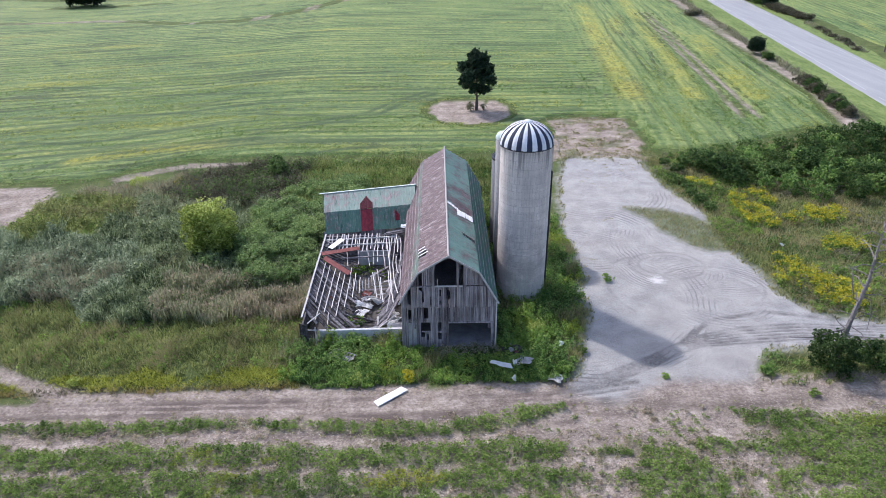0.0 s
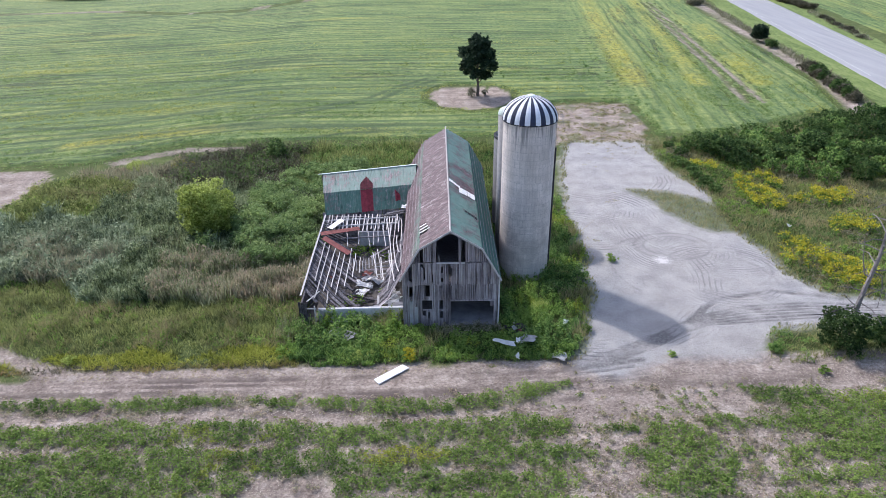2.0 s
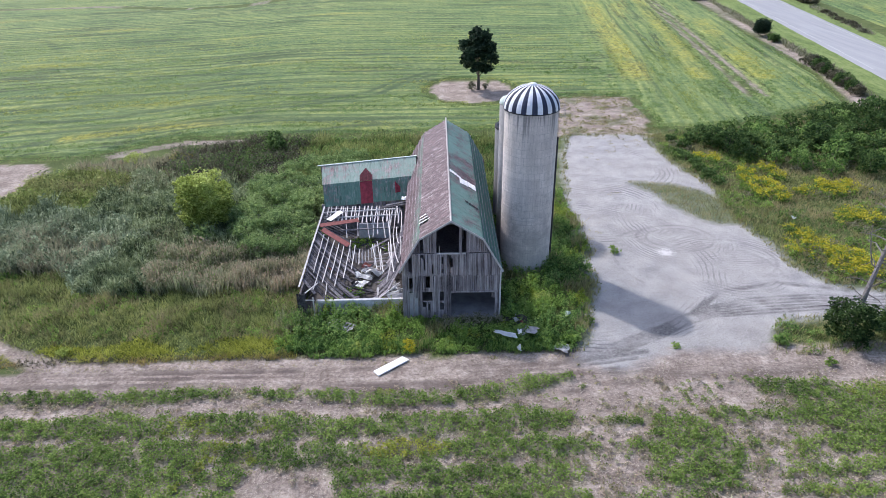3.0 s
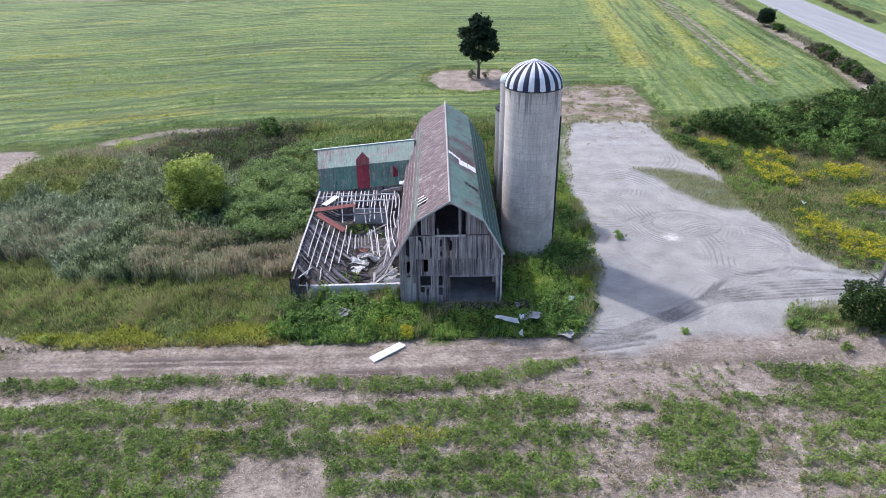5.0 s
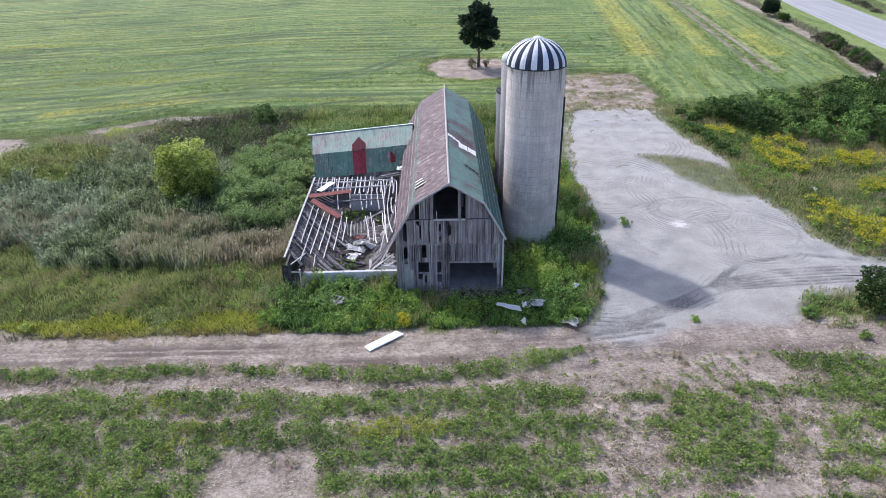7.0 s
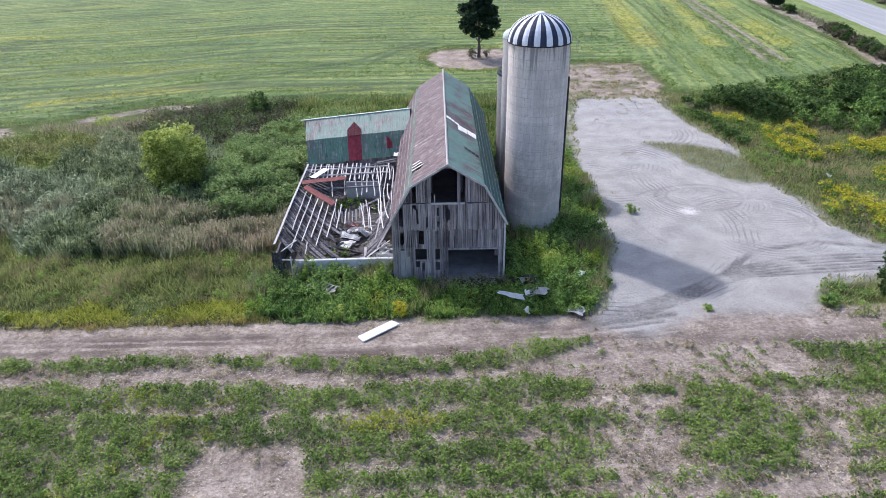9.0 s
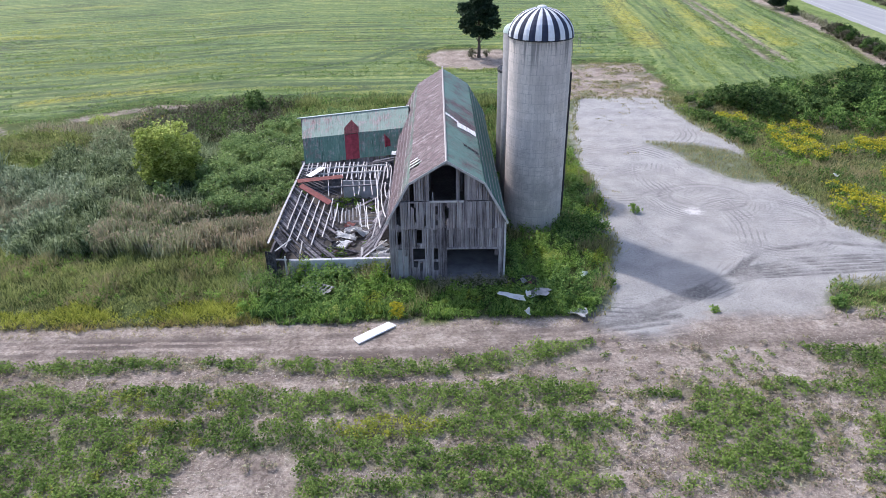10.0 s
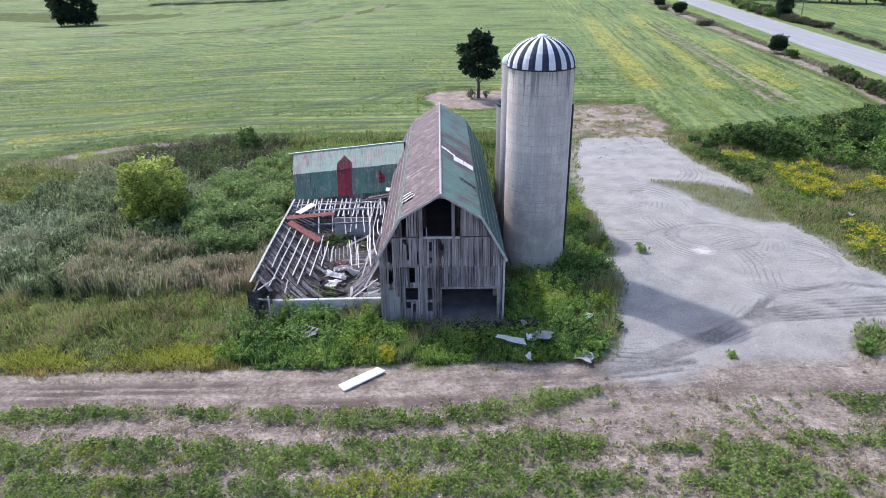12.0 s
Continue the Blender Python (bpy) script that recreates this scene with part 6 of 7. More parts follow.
for m, mat, word in ((silver, M_SILVER, "silvery grey-green"), (fresh, M_GRASS, "yellow-green"), (reed & ~silver & ~fresh, M_REED, "grey-green")):
    tall_blades(p[m], (1.1 if word == "yellow-green" else 1.55) * swell[m], 0.05, 0.26, 4, 0.2, "reeds", mat, "dense " + word + " reeds", "reeds", np.clip((n1[m] - 0.60) * 3.0, 0, 0.5))
    k = np.flatnonzero(m)[::2]
    c = on_ground(p[k], 1.6 * swell[k] * RNG.uniform(0.7, 1.0, len(k)))
    stuff("reed_leaves", leaf_quads(c, np.full(len(c), 0.14), 0.7, 2.8), mat, "drooping " + word + " reed leaves", "reeds", np.zeros(len(c)))
    k = np.flatnonzero(m & (tuft > 0.42))[::6]
    stuff("reed_leaves", plants(p[k], 24, 0.55, (1.1 if word == "yellow-green" else 1.75) * swell[k], 0.17, 0.5, 2.6, 0.8), mat, "broad-leaved " + word + " reed tufts", "reeds", np.zeros(len(k) * 24))
k = np.flatnonzero(fresh | (meadow & (n3 > 0.5)))[::5]
stuff("meadow_weeds", plants(p[k], 18, 0.4, 0.9, 0.12, 0.4, 2.2), M_WEED, "green broad-leaved weeds in the meadow", "weeds", np.zeros(len(k) * 18))
umber = brush & (X > -36 + (n2 - 0.5) * 6) & (X < -17.5 + (n2 - 0.5) * 5)
k = np.flatnonzero(umber)
tall_blades(p[k], 1.6 * swell[k], 0.06, 0.35, 2, 0.18, "brown_brush", M_UMBER, "brown dying brush at the field edge", "brush", np.zeros(len(k)))
k = np.flatnonzero(umber & (tuft > 0.34))[::3]
stuff("brush_weeds", plants(p[k], 20, 0.55, 1.5 + 1.3 * n1[k], 0.14), M_UMBER, "dark brown leafy brush at the field edge", "brush")
k = np.flatnonzero(umber & (n2 > 0.46))[::5]
stuff("brush_weeds", plants(p[k], 20, 0.6, 1.6 + 1.4 * n1[k], 0.15), M_SHRUB, "dark green leafy brush at the field edge", "brush")
k = np.flatnonzero(brush & ~umber & (X < -30))
tall_blades(p[k], 1.3 * swell[k], 0.055, 0.3, 3, 0.18, "dry_stalks", M_REED, "grey-brown seeding stalks at the field edge", "tall weeds", np.clip((n2[k] - 0.1) * 1.1, 0.1, 0.8))
k = np.flatnonzero(brush & ~umber & (X > -30))
tall_blades(p[k], 1.5 * swell[k], 0.055, 0.3, 4, 0.18, "reeds", M_GRASS, "tall green grass at the field edge", "grass", np.clip((n2[k] - 0.5) * 1.2, 0, 0.4))
k = np.flatnonzero(brush & (((n1 > 0.54) & ~umber) | (X > -14)))[::4]
stuff("brush_weeds", plants(p[k], 16, 0.45, 1.4, 0.15), M_DEEP, "dark green weeds at the field edge", "weeds", np.zeros(len(k) * 16))


# growth right of the yard
def right_side(x, y):
    return inside(x, y, [(33.9, 106), (33.9, 99.5), (35.2, 92), (36.2, 84), (35.8, 73), (36.6, 65), (38.4, 59.9), (45.5, 57.2), (75, 52.4), (90, 60), (85, 118), (68, 116), (50, 108)], 0.6, 121) & (yard_cover(x, y) < 0.5)


p = scatter((34, 84, 53, 116), 7, right_side)
h = 0.25 + 0.6 * value_noise(p[:, 0], p[:, 1], 5, 122, 3)
pp = np.repeat(p, 3, 0) + RNG.normal(0, 0.15, (len(p) * 3, 2))
stuff("rough_grass", blades(on_ground(pp), np.repeat(h, 3) * RNG.uniform(0.6, 1.1, len(pp)), 0.055, 0.45), M_GRASS, "rough grass and weeds beside the gravel yard", "grass", np.clip((value_noise(pp[:, 0], pp[:, 1], 5, 123, 3) - 0.22) * 2.6, 0.1, 1) * RNG.uniform(0.3, 1, len(pp)))
for seed, share, mat, lab in ((125, 0.60, M_BROWN, "brown dying weeds beside the yard"), (126, 0.56, M_WEED, "green weeds beside the yard"), (127, 0.60, M_SHRUB, "dark green weeds beside the yard")):
    k = scatter((34, 85, 54, 112), 1.6, lambda x, y: right_side(x, y) & (value_noise(x, y, 4.5, seed, 3) > share))
    stuff("verge_weeds", plants(k, 20, 0.45, 0.8, 0.12), mat, lab, "weeds", np.zeros(len(k) * 20))
k = scatter((-13.8, -10.6, 53.8, 57.0), 6)
w = scatter((-13.6, -9.7, 54.2, 56.3), 7)
stuff("weed_bed", plants(w, 40, 0.32, RNG.uniform(0.9, 1.6, len(w)), 0.09, 0.5, 1.9), M_DEEP, "tall leafy weeds at the corner of the ruin", "weeds")
stuff("dry_stalks", blades(on_ground(np.repeat(k, 4, 0) + RNG.normal(0, 0.12, (len(k) * 4, 2))), RNG.uniform(0.5, 1.5, len(k) * 4), 0.03, 0.3), M_REED, "tall stalks at the corner of the ruin", "tall weeds", RNG.uniform(0, 0.6, len(k) * 4))
p = scatter((28, 50, 47.5, 54), 9, lambda x, y: inside(x, y, [(29, 50), (31, 53.8), (44, 54), (50, 53), (50, 48.6), (30, 49)], 0.5, 124))
pp = np.repeat(p, 3, 0) + RNG.normal(0, 0.12, (len(p) * 3, 2))
stuff("rough_grass", blades(on_ground(pp), RNG.uniform(0.2, 0.6, len(pp)), 0.035, 0.55), M_GRASS, "grass clump at the mouth of the drive", "grass", RNG.uniform(0, 0.6, len(pp)))


k = p[value_noise(p[:, 0], p[:, 1], 2.2, 128, 2) > 0.5][::4]
stuff("verge_weeds", plants(k, 26, 0.35, 0.75, 0.09), M_DEEP, "green weeds at the mouth of the drive", "weeds")


def goldenrod():
    drifts = ([(40.2, 86.5), (42.5, 89.5), (44.4, 87), (44.6, 82), (43.6, 79), (40.2, 79.5)], [(44.8, 90.4), (48.2, 90), (46.2, 85)], [(48.6, 84.4), (54.4, 84.6), (55, 80.6), (49.6, 80)], [(45.6, 82.6), (48.2, 82), (47.6, 79.8), (45.4, 80.4)],
              [(39.2, 71.8), (41.2, 71.8), (43.2, 67.8), (40.6, 63.6), (37.8, 64.6)], [(41.2, 68.4), (43.4, 66.4), (45.6, 63.6), (43.8, 59.8), (39.2, 60.4), (39.6, 64)], [(46.8, 75.2), (51.8, 75.8), (51, 71.8), (46.6, 71.8)], [(37.8, 96), (41.6, 94.4), (39.6, 91)], [(50, 69), (58, 70), (60, 64), (52, 62)])

    def drift(x, y):
        return np.any([inside(x, y, d, 0.8, 131) for d in drifts], 0) & (value_noise(x, y, 1.4, 132, 2) > 0.40)

    p = scatter((36, 60, 58, 97), 4.5, drift)
    h = RNG.uniform(0.7, 1.3, len(p))
    k = np.repeat(np.arange(len(p)), 16)
    c = np.stack([p[k, 0] + RNG.normal(0, 0.24, len(k)), p[k, 1] + RNG.normal(0, 0.24, len(k)), h[k] * RNG.uniform(0.8, 1.05, len(k))], 1)
    stuff("goldenrod", leaf_quads(c, np.full(len(c), 0.13)), M_GOLD, "bright yellow goldenrod in flower", "wild flowers")
    stuff("goldenrod_leaves", plants(p, 12, 0.35, 0.9, 0.16), M_WEED, "green stalks under the goldenrod", "weeds", np.zeros(len(p) * 12))


goldenrod()


def fringe():
    """Tufts that blur the edges of yard, track and field."""
    p = scatter((8, 48, 47, 108), 16, lambda x, y: inside(x, y, YARD, 1.0) & ~(inside(x + 0.7, y, YARD, 1.0) & inside(x - 0.7, y, YARD, 1.0) & inside(x, y + 0.6, YARD, 1.0) & inside(x, y - 0.6, YARD, 1.0)) & (y > 50) & ((y > 53) | (x < 14)) & (RNG.uniform(0, 1, len(x)) < 0.45))
    q = np.repeat(p, 3, 0) + RNG.normal(0, 0.1, (len(p) * 3, 2))
    stuff("edge_grass", blades(on_ground(q), RNG.uniform(0.1, 0.4, len(q)), 0.05, 0.5), M_GRASS, "ragged grass along the gravel edge", "grass", RNG.uniform(0, 0.8, len(q)))
    p = scatter((-60, 12, 49, 51.6), 12, lambda x, y: RNG.uniform(0, 1, len(x)) < 0.5)
    q = np.repeat(p, 4, 0) + RNG.normal(0, 0.1, (len(p) * 4, 2))
    stuff("edge_grass", blades(on_ground(q), RNG.uniform(0.06, 0.2, len(q)), 0.025, 0.7), M_GRASS, "dry brown grass along the dirt track", "grass", RNG.uniform(0.5, 1, len(q)))
    # umber strip: dead grass, with the meadow edge's shadow in its dark colour
    p = scatter((-34, 10, 49.8, 50.9), 16, lambda x, y: y > 50.1 + (value_noise(x, y, 3, 101) - 0.5) * 1.0)
    q = np.repeat(p, 3, 0) + RNG.normal(0, 0.08, (len(p) * 3, 2))
    stuff("edge_grass", blades(on_ground(q), RNG.uniform(0.12, 0.38, len(q)), 0.03, 0.5), M_UMBER, "dead brown stalks and painted edge shadow at the meadow's foot", "grass")


fringe()


def crown(lumps, per, leaf, shell=0.65, low=-0.35):
    """Leaves in many small clumps over a set of lumps (x, y, z, rx, ry, rz)."""
    out = []
    for x, y, z, rx, ry, rz in lumps:
        n = int(per * (rx * ry + ry * rz + rx * rz) / 3)
        clumps = max(6, n // 14)
        d = RNG.normal(size=(clumps, 3))
        d /= np.linalg.norm(d, axis=1)[:, None]
        d[:, 2] = np.where(d[:, 2] < low, -d[:, 2], d[:, 2])
        rad = shell + (1.05 - shell) * RNG.uniform(0, 1, clumps) ** 0.5
        cc = d * rad[:, None] * (1 + 0.18 * RNG.normal(size=(clumps, 1)).clip(-1, 1)) * (rx, ry, rz)
        k = RNG.integers(0, clumps, n)
        spread_r = 0.16 * (rx + ry + rz) / 3
        out.append(cc[k] + RNG.normal(0, spread_r, (n, 3)) + (x, y, z))
    c = np.concatenate(out)
    c[:, 2] = np.maximum(c[:, 2], 0.05)
    return leaf_quads(c, np.full(len(c), leaf))


def bush(name, x, y, size, height, mat, label, category="bush", lumps=7, leaf=0.2, per=420, seed=0, group="", stems=True, ragged=False):
    rnd = random.Random(seed + int(x * 7 + y * 13))
    top = empty(name, pose(x, y, 0), label, category, group)
    ls = [(0, 0, height * 0.52, size * 0.62, size * 0.62, height * 0.46)]
    for i in range(lumps):
        a = 2 * math.pi * i / lumps + rnd.uniform(-0.4, 0.4)
        d = size * rnd.uniform(0.35, 0.7)
        hh = height * rnd.uniform(0.28, 0.72)
        rr = size * rnd.uniform(0.28, 0.45)
        ls.append((d * math.cos(a), d * math.sin(a), hh, rr, rr, min(hh, height * rnd.uniform(0.22, 0.34))))
    if ragged:
        ls = [(0, 0, height * 0.5, size * 0.66, size * 0.66, height * 0.45)]
        for i in range(lumps):
            a, f = i * 2.4, (i + 0.5) / lumps
            d = size * (0.42 + 0.46 * math.sin(math.pi * (0.12 + 0.76 * f))) * rnd.uniform(0.72, 1.1)
            rr = size * rnd.uniform(0.22, 0.36)
            ls.append((d * math.cos(a), d * math.sin(a), height * (0.12 + 0.78 * f) + rnd.uniform(-0.2, 0.3), rr, rr, rr * rnd.uniform(0.7, 1.0)))
    q = crown(ls, per, leaf, low=-0.8)
    piece("foliage", quads_mesh("foliage", q, mat), top)
    if stems:
        for i in range(3):
            bm = bmesh.new()
            a = rnd.uniform(0, 6.28)
            r = size * rnd.uniform(0.15, 0.45)
            tube(bm, [(0.1 * math.cos(a), 0.1 * math.sin(a), 0), (r * 0.5 * math.cos(a), r * 0.5 * math.sin(a), height * 0.35), (r * math.cos(a), r * math.sin(a), height * 0.75)], [0.06, 0.045, 0.015], 5)
            part("stem", bm, M_BARK, top)
    return top


bush("bush", -24.8, 75.6, 2.9, 6.6, M_LIME, "rounded yellow-green bush among the reeds", lumps=26, leaf=0.17, per=850, ragged=True)
bush("bush", -24.0, 71.2, 1.6, 2.3, M_SUMAC, "low green bush beside the yellow-green one", lumps=5)
bush("bush", -21.4, 98.6, 1.9, 3.9, M_SHRUB, "upright dark bush at the field edge", lumps=5)


def thicket(variants, spots, group, seed):
    """Copies of a few grown shrubs at plan spots (x, y, size)."""
    rnd = random.Random(seed)
    for k, (x, y, s) in enumerate(spots):
        src = variants[k % len(variants)]
        copy_thing(src, pose(x, y, -0.05, 0, 0, rnd.uniform(0, 360)) @ Matrix.Diagonal((s * rnd.uniform(0.85, 1.15), s * rnd.uniform(0.85, 1.15), s * rnd.uniform(0.85, 1.1), 1)))


def spots_in(poly, gap, seed, lo=0.75, hi=1.3):
    rnd = random.Random(seed)
    xs, ys = [q[0] for q in poly], [q[1] for q in poly]
    out = []
    for _ in range(4000):
        x, y = rnd.uniform(min(xs), max(xs)), rnd.uniform(min(ys), max(ys))
        if inside(np.array([x]), np.array([y]), poly)[0] and all(math.hypot(x - a, y - b) > gap for a, b, c in out):
            out.append((x, y, rnd.uniform(lo, hi)))
    return out


sumac = [bush("sumac", -14.5, 80.0, 2.3, 2.7, M_SUMAC, "spreading mid-green sumac shrub behind the ruin", "shrub", 11, 0.15, 470, 3, "sumac thicket"), bush("sumac", -16.5, 76.5, 2.0, 2.2, M_SUMAC, "spreading mid-green sumac shrub behind the ruin", "shrub", 10, 0.15, 470, 5, "sumac thicket")]
thicket(sumac, [q for q in spots_in([(-20.5, 73), (-18.5, 68), (-12.8, 66), (-12.8, 80), (-9, 86), (-8, 93), (-16, 94), (-20.5, 86)], 2.3, 4) if math.hypot(q[0] + 14.5, q[1] - 80) > 1.5 and math.hypot(q[0] + 16.5, q[1] - 76.5) > 1.5], "", 6)
belt = [bush("shrub", 46.0, 98.0, 2.2, 2.8, M_THICKET, "dark green shrub in the roadside thicket", "shrub", 12, 0.2, 270, 7, "roadside thicket", ragged=True), bush("shrub", 52.0, 96.0, 1.9, 2.2, M_SHRUB, "mid-green shrub in the roadside thicket", "shrub", 10, 0.2, 270, 8, "roadside thicket", ragged=True),
        bush("shrub", 57.0, 98.0, 2.3, 3.4, M_THICKET, "dark green shrub in the roadside thicket", "shrub", 12, 0.2, 270, 9, "roadside thicket", ragged=True), bush("shrub", 62.0, 96.0, 2.0, 2.5, M_DEEP, "fresh green shrub in the roadside thicket", "shrub", 10, 0.2, 270, 10, "roadside thicket", ragged=True)]
thicket(belt, spots_in([(40.6, 104.0), (42.2, 98.5), (45.5, 93.0), (51, 90.0), (55.5, 86.5), (63, 88), (80, 84), (84, 88), (80, 112), (70, 114), (56, 107)], 2.75, 14), "", 16)
low = [bush("shrub", 38.0, 99.5, 1.2, 1.3, M_SHRUB, "low green shrub at the edge of the yard", "shrub", 5, 0.2, 500, 11, "yard edge shrubs")]
thicket(low, [(36.4, 96.8, 0.8), (36.7, 94.6, 0.95), (37.2, 92.4, 0.9), (37.0, 90.2, 0.8), (37.4, 87.8, 1.0), (37.8, 85.4, 0.85), (39.6, 101.6, 1.2), (37.2, 102.6, 0.9)], "", 18)


def tree(name, x, y, height, spread_r, bole, mat, label, leaf=0.3, per=420, seed=1, group="", skirt=False):
    rnd = random.Random(seed)
    top = empty(name, pose(x, y, float(ground_height(np.array([x]), np.array([y]))[0])), label, "tree", group)
    bm = bmesh.new()
    r = 0.028 * height
    tube(bm, [(0, 0, -0.1), (0.05, 0.02, bole * 0.6), (-0.05, 0.05, height * 0.55), (0.1, 0, height * 0.85)], [r * 1.3, r, r * 0.6, r * 0.15], 9)
    part("trunk", bm, M_BARK, top)
    ls = []
    for i in range(15):
        a = i * 2.4 + rnd.uniform(-0.4, 0.4)
        f = i / 14
        z = bole + (height - bole) * (0.14 + 0.78 * f)
        d = spread_r * (0.75 * math.sin(math.pi * (0.22 + 0.72 * f))) * rnd.uniform(0.75, 1.1)
        rr = spread_r * rnd.uniform(0.30, 0.45)
        e = (d * math.cos(a), d * math.sin(a), z)
        bm = bmesh.new()
        tube(bm, [(0, 0, z - d * 0.7 - 0.3), (e[0] * 0.5, e[1] * 0.5, z - d * 0.25), e], [r * 0.4, r * 0.25, 0.02], 6)
        part("limb", bm, M_BARK, top)
        ls.append((*e, rr, rr, rr * 0.8))
    ls.append((0, 0, height * 0.62, spread_r * 0.5, spread_r * 0.5, height * 0.2))
    if skirt:
        ls += [(spread_r * 0.5 * k, 0, 2.0, spread_r * 0.3, spread_r * 0.3, 2.0) for k in (-0.9, 0, 0.9)]
    piece("crown", quads_mesh("crown", crown(ls, per, leaf, 0.5), mat), top)
    return top


tree("tree", 10.6, 134.3, 10.9, 3.4, 2.6, M_DARKLEAF, "lone dark green tree on bare ground in the field", 0.34, 420, 3)
bush("shrub", 9.3, 134.0, 0.9, 1.7, M_BROWN, "small brown shrub at the foot of the lone tree", "shrub", 4, 0.2)
bush("shrub", 12.0, 134.6, 0.7, 1.1, M_BROWN, "small brown shrub at the foot of the lone tree", "shrub", 4, 0.2)
tree("tree", -146.0, 326.0, 22.0, 9.4, 0.3, M_DARKLEAF, "broad dark tree far out in the field", 0.6, 150, 5, skirt=True)


def roadside():
    for x, y, s, h, mat, lab in ((86.2, 181.6, 2.6, 4.2, M_DARKLEAF, "round dark bush beside the road ditch"), (86.0, 174.6, 1.9, 1.8, M_SHRUB, "low bush beside the road ditch"), (92.0, 244.0, 2.8, 2.0, M_BROWN, "brown bush beside the road ditch"),
                                 (97.0, 283.0, 2.6, 4.2, M_DARKLEAF, "dark bush beside the road ditch"), (100.0, 316.0, 2.6, 4.0, M_DARKLEAF, "dark bush beside the road ditch"), (96.5, 300.0, 2.2, 1.8, M_BROWN, "brown bush beside the road ditch"),
                                 (124.0, 258.0, 3.2, 7.5, M_DARKLEAF, "tall dark bush across the road"), (126.0, 263.5, 2.4, 3.6, M_DARKLEAF, "dark bush across the road")):
        bush("bush", x, y, s, h, mat, lab, "bush", 7, 0.22, 620, group="roadside bushes", stems=False)
    rnd = random.Random(22)
    for k in range(9):
        f = k / 8
        bush("bush", 123.2 + 1.4 * f + rnd.uniform(-0.4, 0.4), 256.0 - 25 * f, rnd.uniform(2.4, 3.2) * (1 - 0.35 * f), rnd.uniform(2.2, 3.0) * (1 - 0.4 * f), M_UMBER, "dark brown hedge bush across the road", "bush", 7, 0.24, 420, 70 + k, "roadside bushes", False)
    for k in range(9):
        f = k / 8
        bush("bush", 125.0 + 9.0 * f + rnd.uniform(-0.8, 0.8), 268 + 52 * f, rnd.uniform(2.8, 3.8), rnd.uniform(2.4, 3.6), (M_SHRUB, M_UMBER, M_SHRUB)[k % 3], "brown bush across the road" if k % 3 == 1 else "green bush across the road", "bush", 7, 0.3, 260, 80 + k, "roadside bushes", False)
    for k in range(6):
        f = k / 5
        bush("bush", 119.5 - 5.0 * f + rnd.uniform(-0.6, 0.6), 214 - 30 * f, rnd.uniform(1.2, 2.0), rnd.uniform(0.7, 1.3), M_UMBER, "low brown bush across the road", "bush", 5, 0.22, 420, 90 + k, "roadside bushes", False)
    p = np.concatenate([scatter((74, 106, 118, 330), 3.0, lambda x, y: np.abs(line_distance(x, y, [(a + 2.2, b) for a, b in DITCH]) - 0.3) < 1.2 * value_noise(x, y, 8, 142, 2) + 0.2), scatter((112, 128, 178, 262), 1.6, lambda x, y: line_distance(x, y, [(114.6, 182), (118.5, 207), (122, 226)]) < 1.6)])
    stuff("ditch_grass", blades(on_ground(np.repeat(p, 3, 0) + RNG.normal(0, 0.3, (3 * len(p), 2))), RNG.uniform(0.3, 0.9, 3 * len(p)), 0.10, 0.5), M_BROWN, "brown dead grass along the road ditches", "grass")
    rnd = random.Random(21)
    for k in range(13):
        f = k / 12
        bush("bush", 79.6 + 3.6 * f + rnd.uniform(-0.5, 0.5), 126 + 25 * f + rnd.uniform(-0.6, 0.6), rnd.uniform(1.4, 2.2), rnd.uniform(1.4, 2.4), (M_UMBER, M_THICKET, M_UMBER)[k % 3], "dark green bush along the ditch" if k % 3 == 1 else "dark brown bush along the ditch", "bush", 6, 0.2, 420, k, "roadside bushes", False)
    for x, y, h in ((137.7, 271.7, 11.0), (119.5, 181.1, 11.0)):
        pole = empty("utility_pole", pose(x, y, 0), "grey wooden utility pole in the field across the road", "pole", "utility poles")
        part("pole", tube(bmesh.new(), [(0, 0, -0.3), (0, 0, h)], [0.17, 0.12], 8), M_BARK, pole)
        part("crossarm", one_box(-1.1, 1.1, -0.06, 0.06, h - 0.7, h - 0.55), M_BARK, pole)
    wood = [tree("tree", 165.0, 335.0, 13.0, 6.5, 2.0, M_DARKLEAF, "dark tree in the distant wood edge", 1.1, 34, 31, "distant wood"), tree("tree", 178.0, 325.0, 11.0, 6.0, 1.6, M_SHRUB, "dark tree in the distant wood edge", 1.1, 34, 32, "distant wood")]
    rnd = random.Random(33)
    thicket(wood, [(148 + 4.6 * k + rnd.uniform(-2, 2), 343 - 4.0 * k + rnd.uniform(-3, 8), rnd.uniform(0.6, 0.95)) for k in range(24)], "", 34)
    hedge = [bush("hedge_bush", -118.0, 392.0, 4.5, 4.0, M_DARKLEAF, "dark hedge bush far across the fields", "bush", 7, 0.7, 60, 41, "distant hedge")]
    thicket(hedge, [(-136 + 6 * k, 391 + rnd.uniform(-2, 2), rnd.uniform(0.7, 1.1)) for k in range(12) if k != 3], "", 43)


roadside()


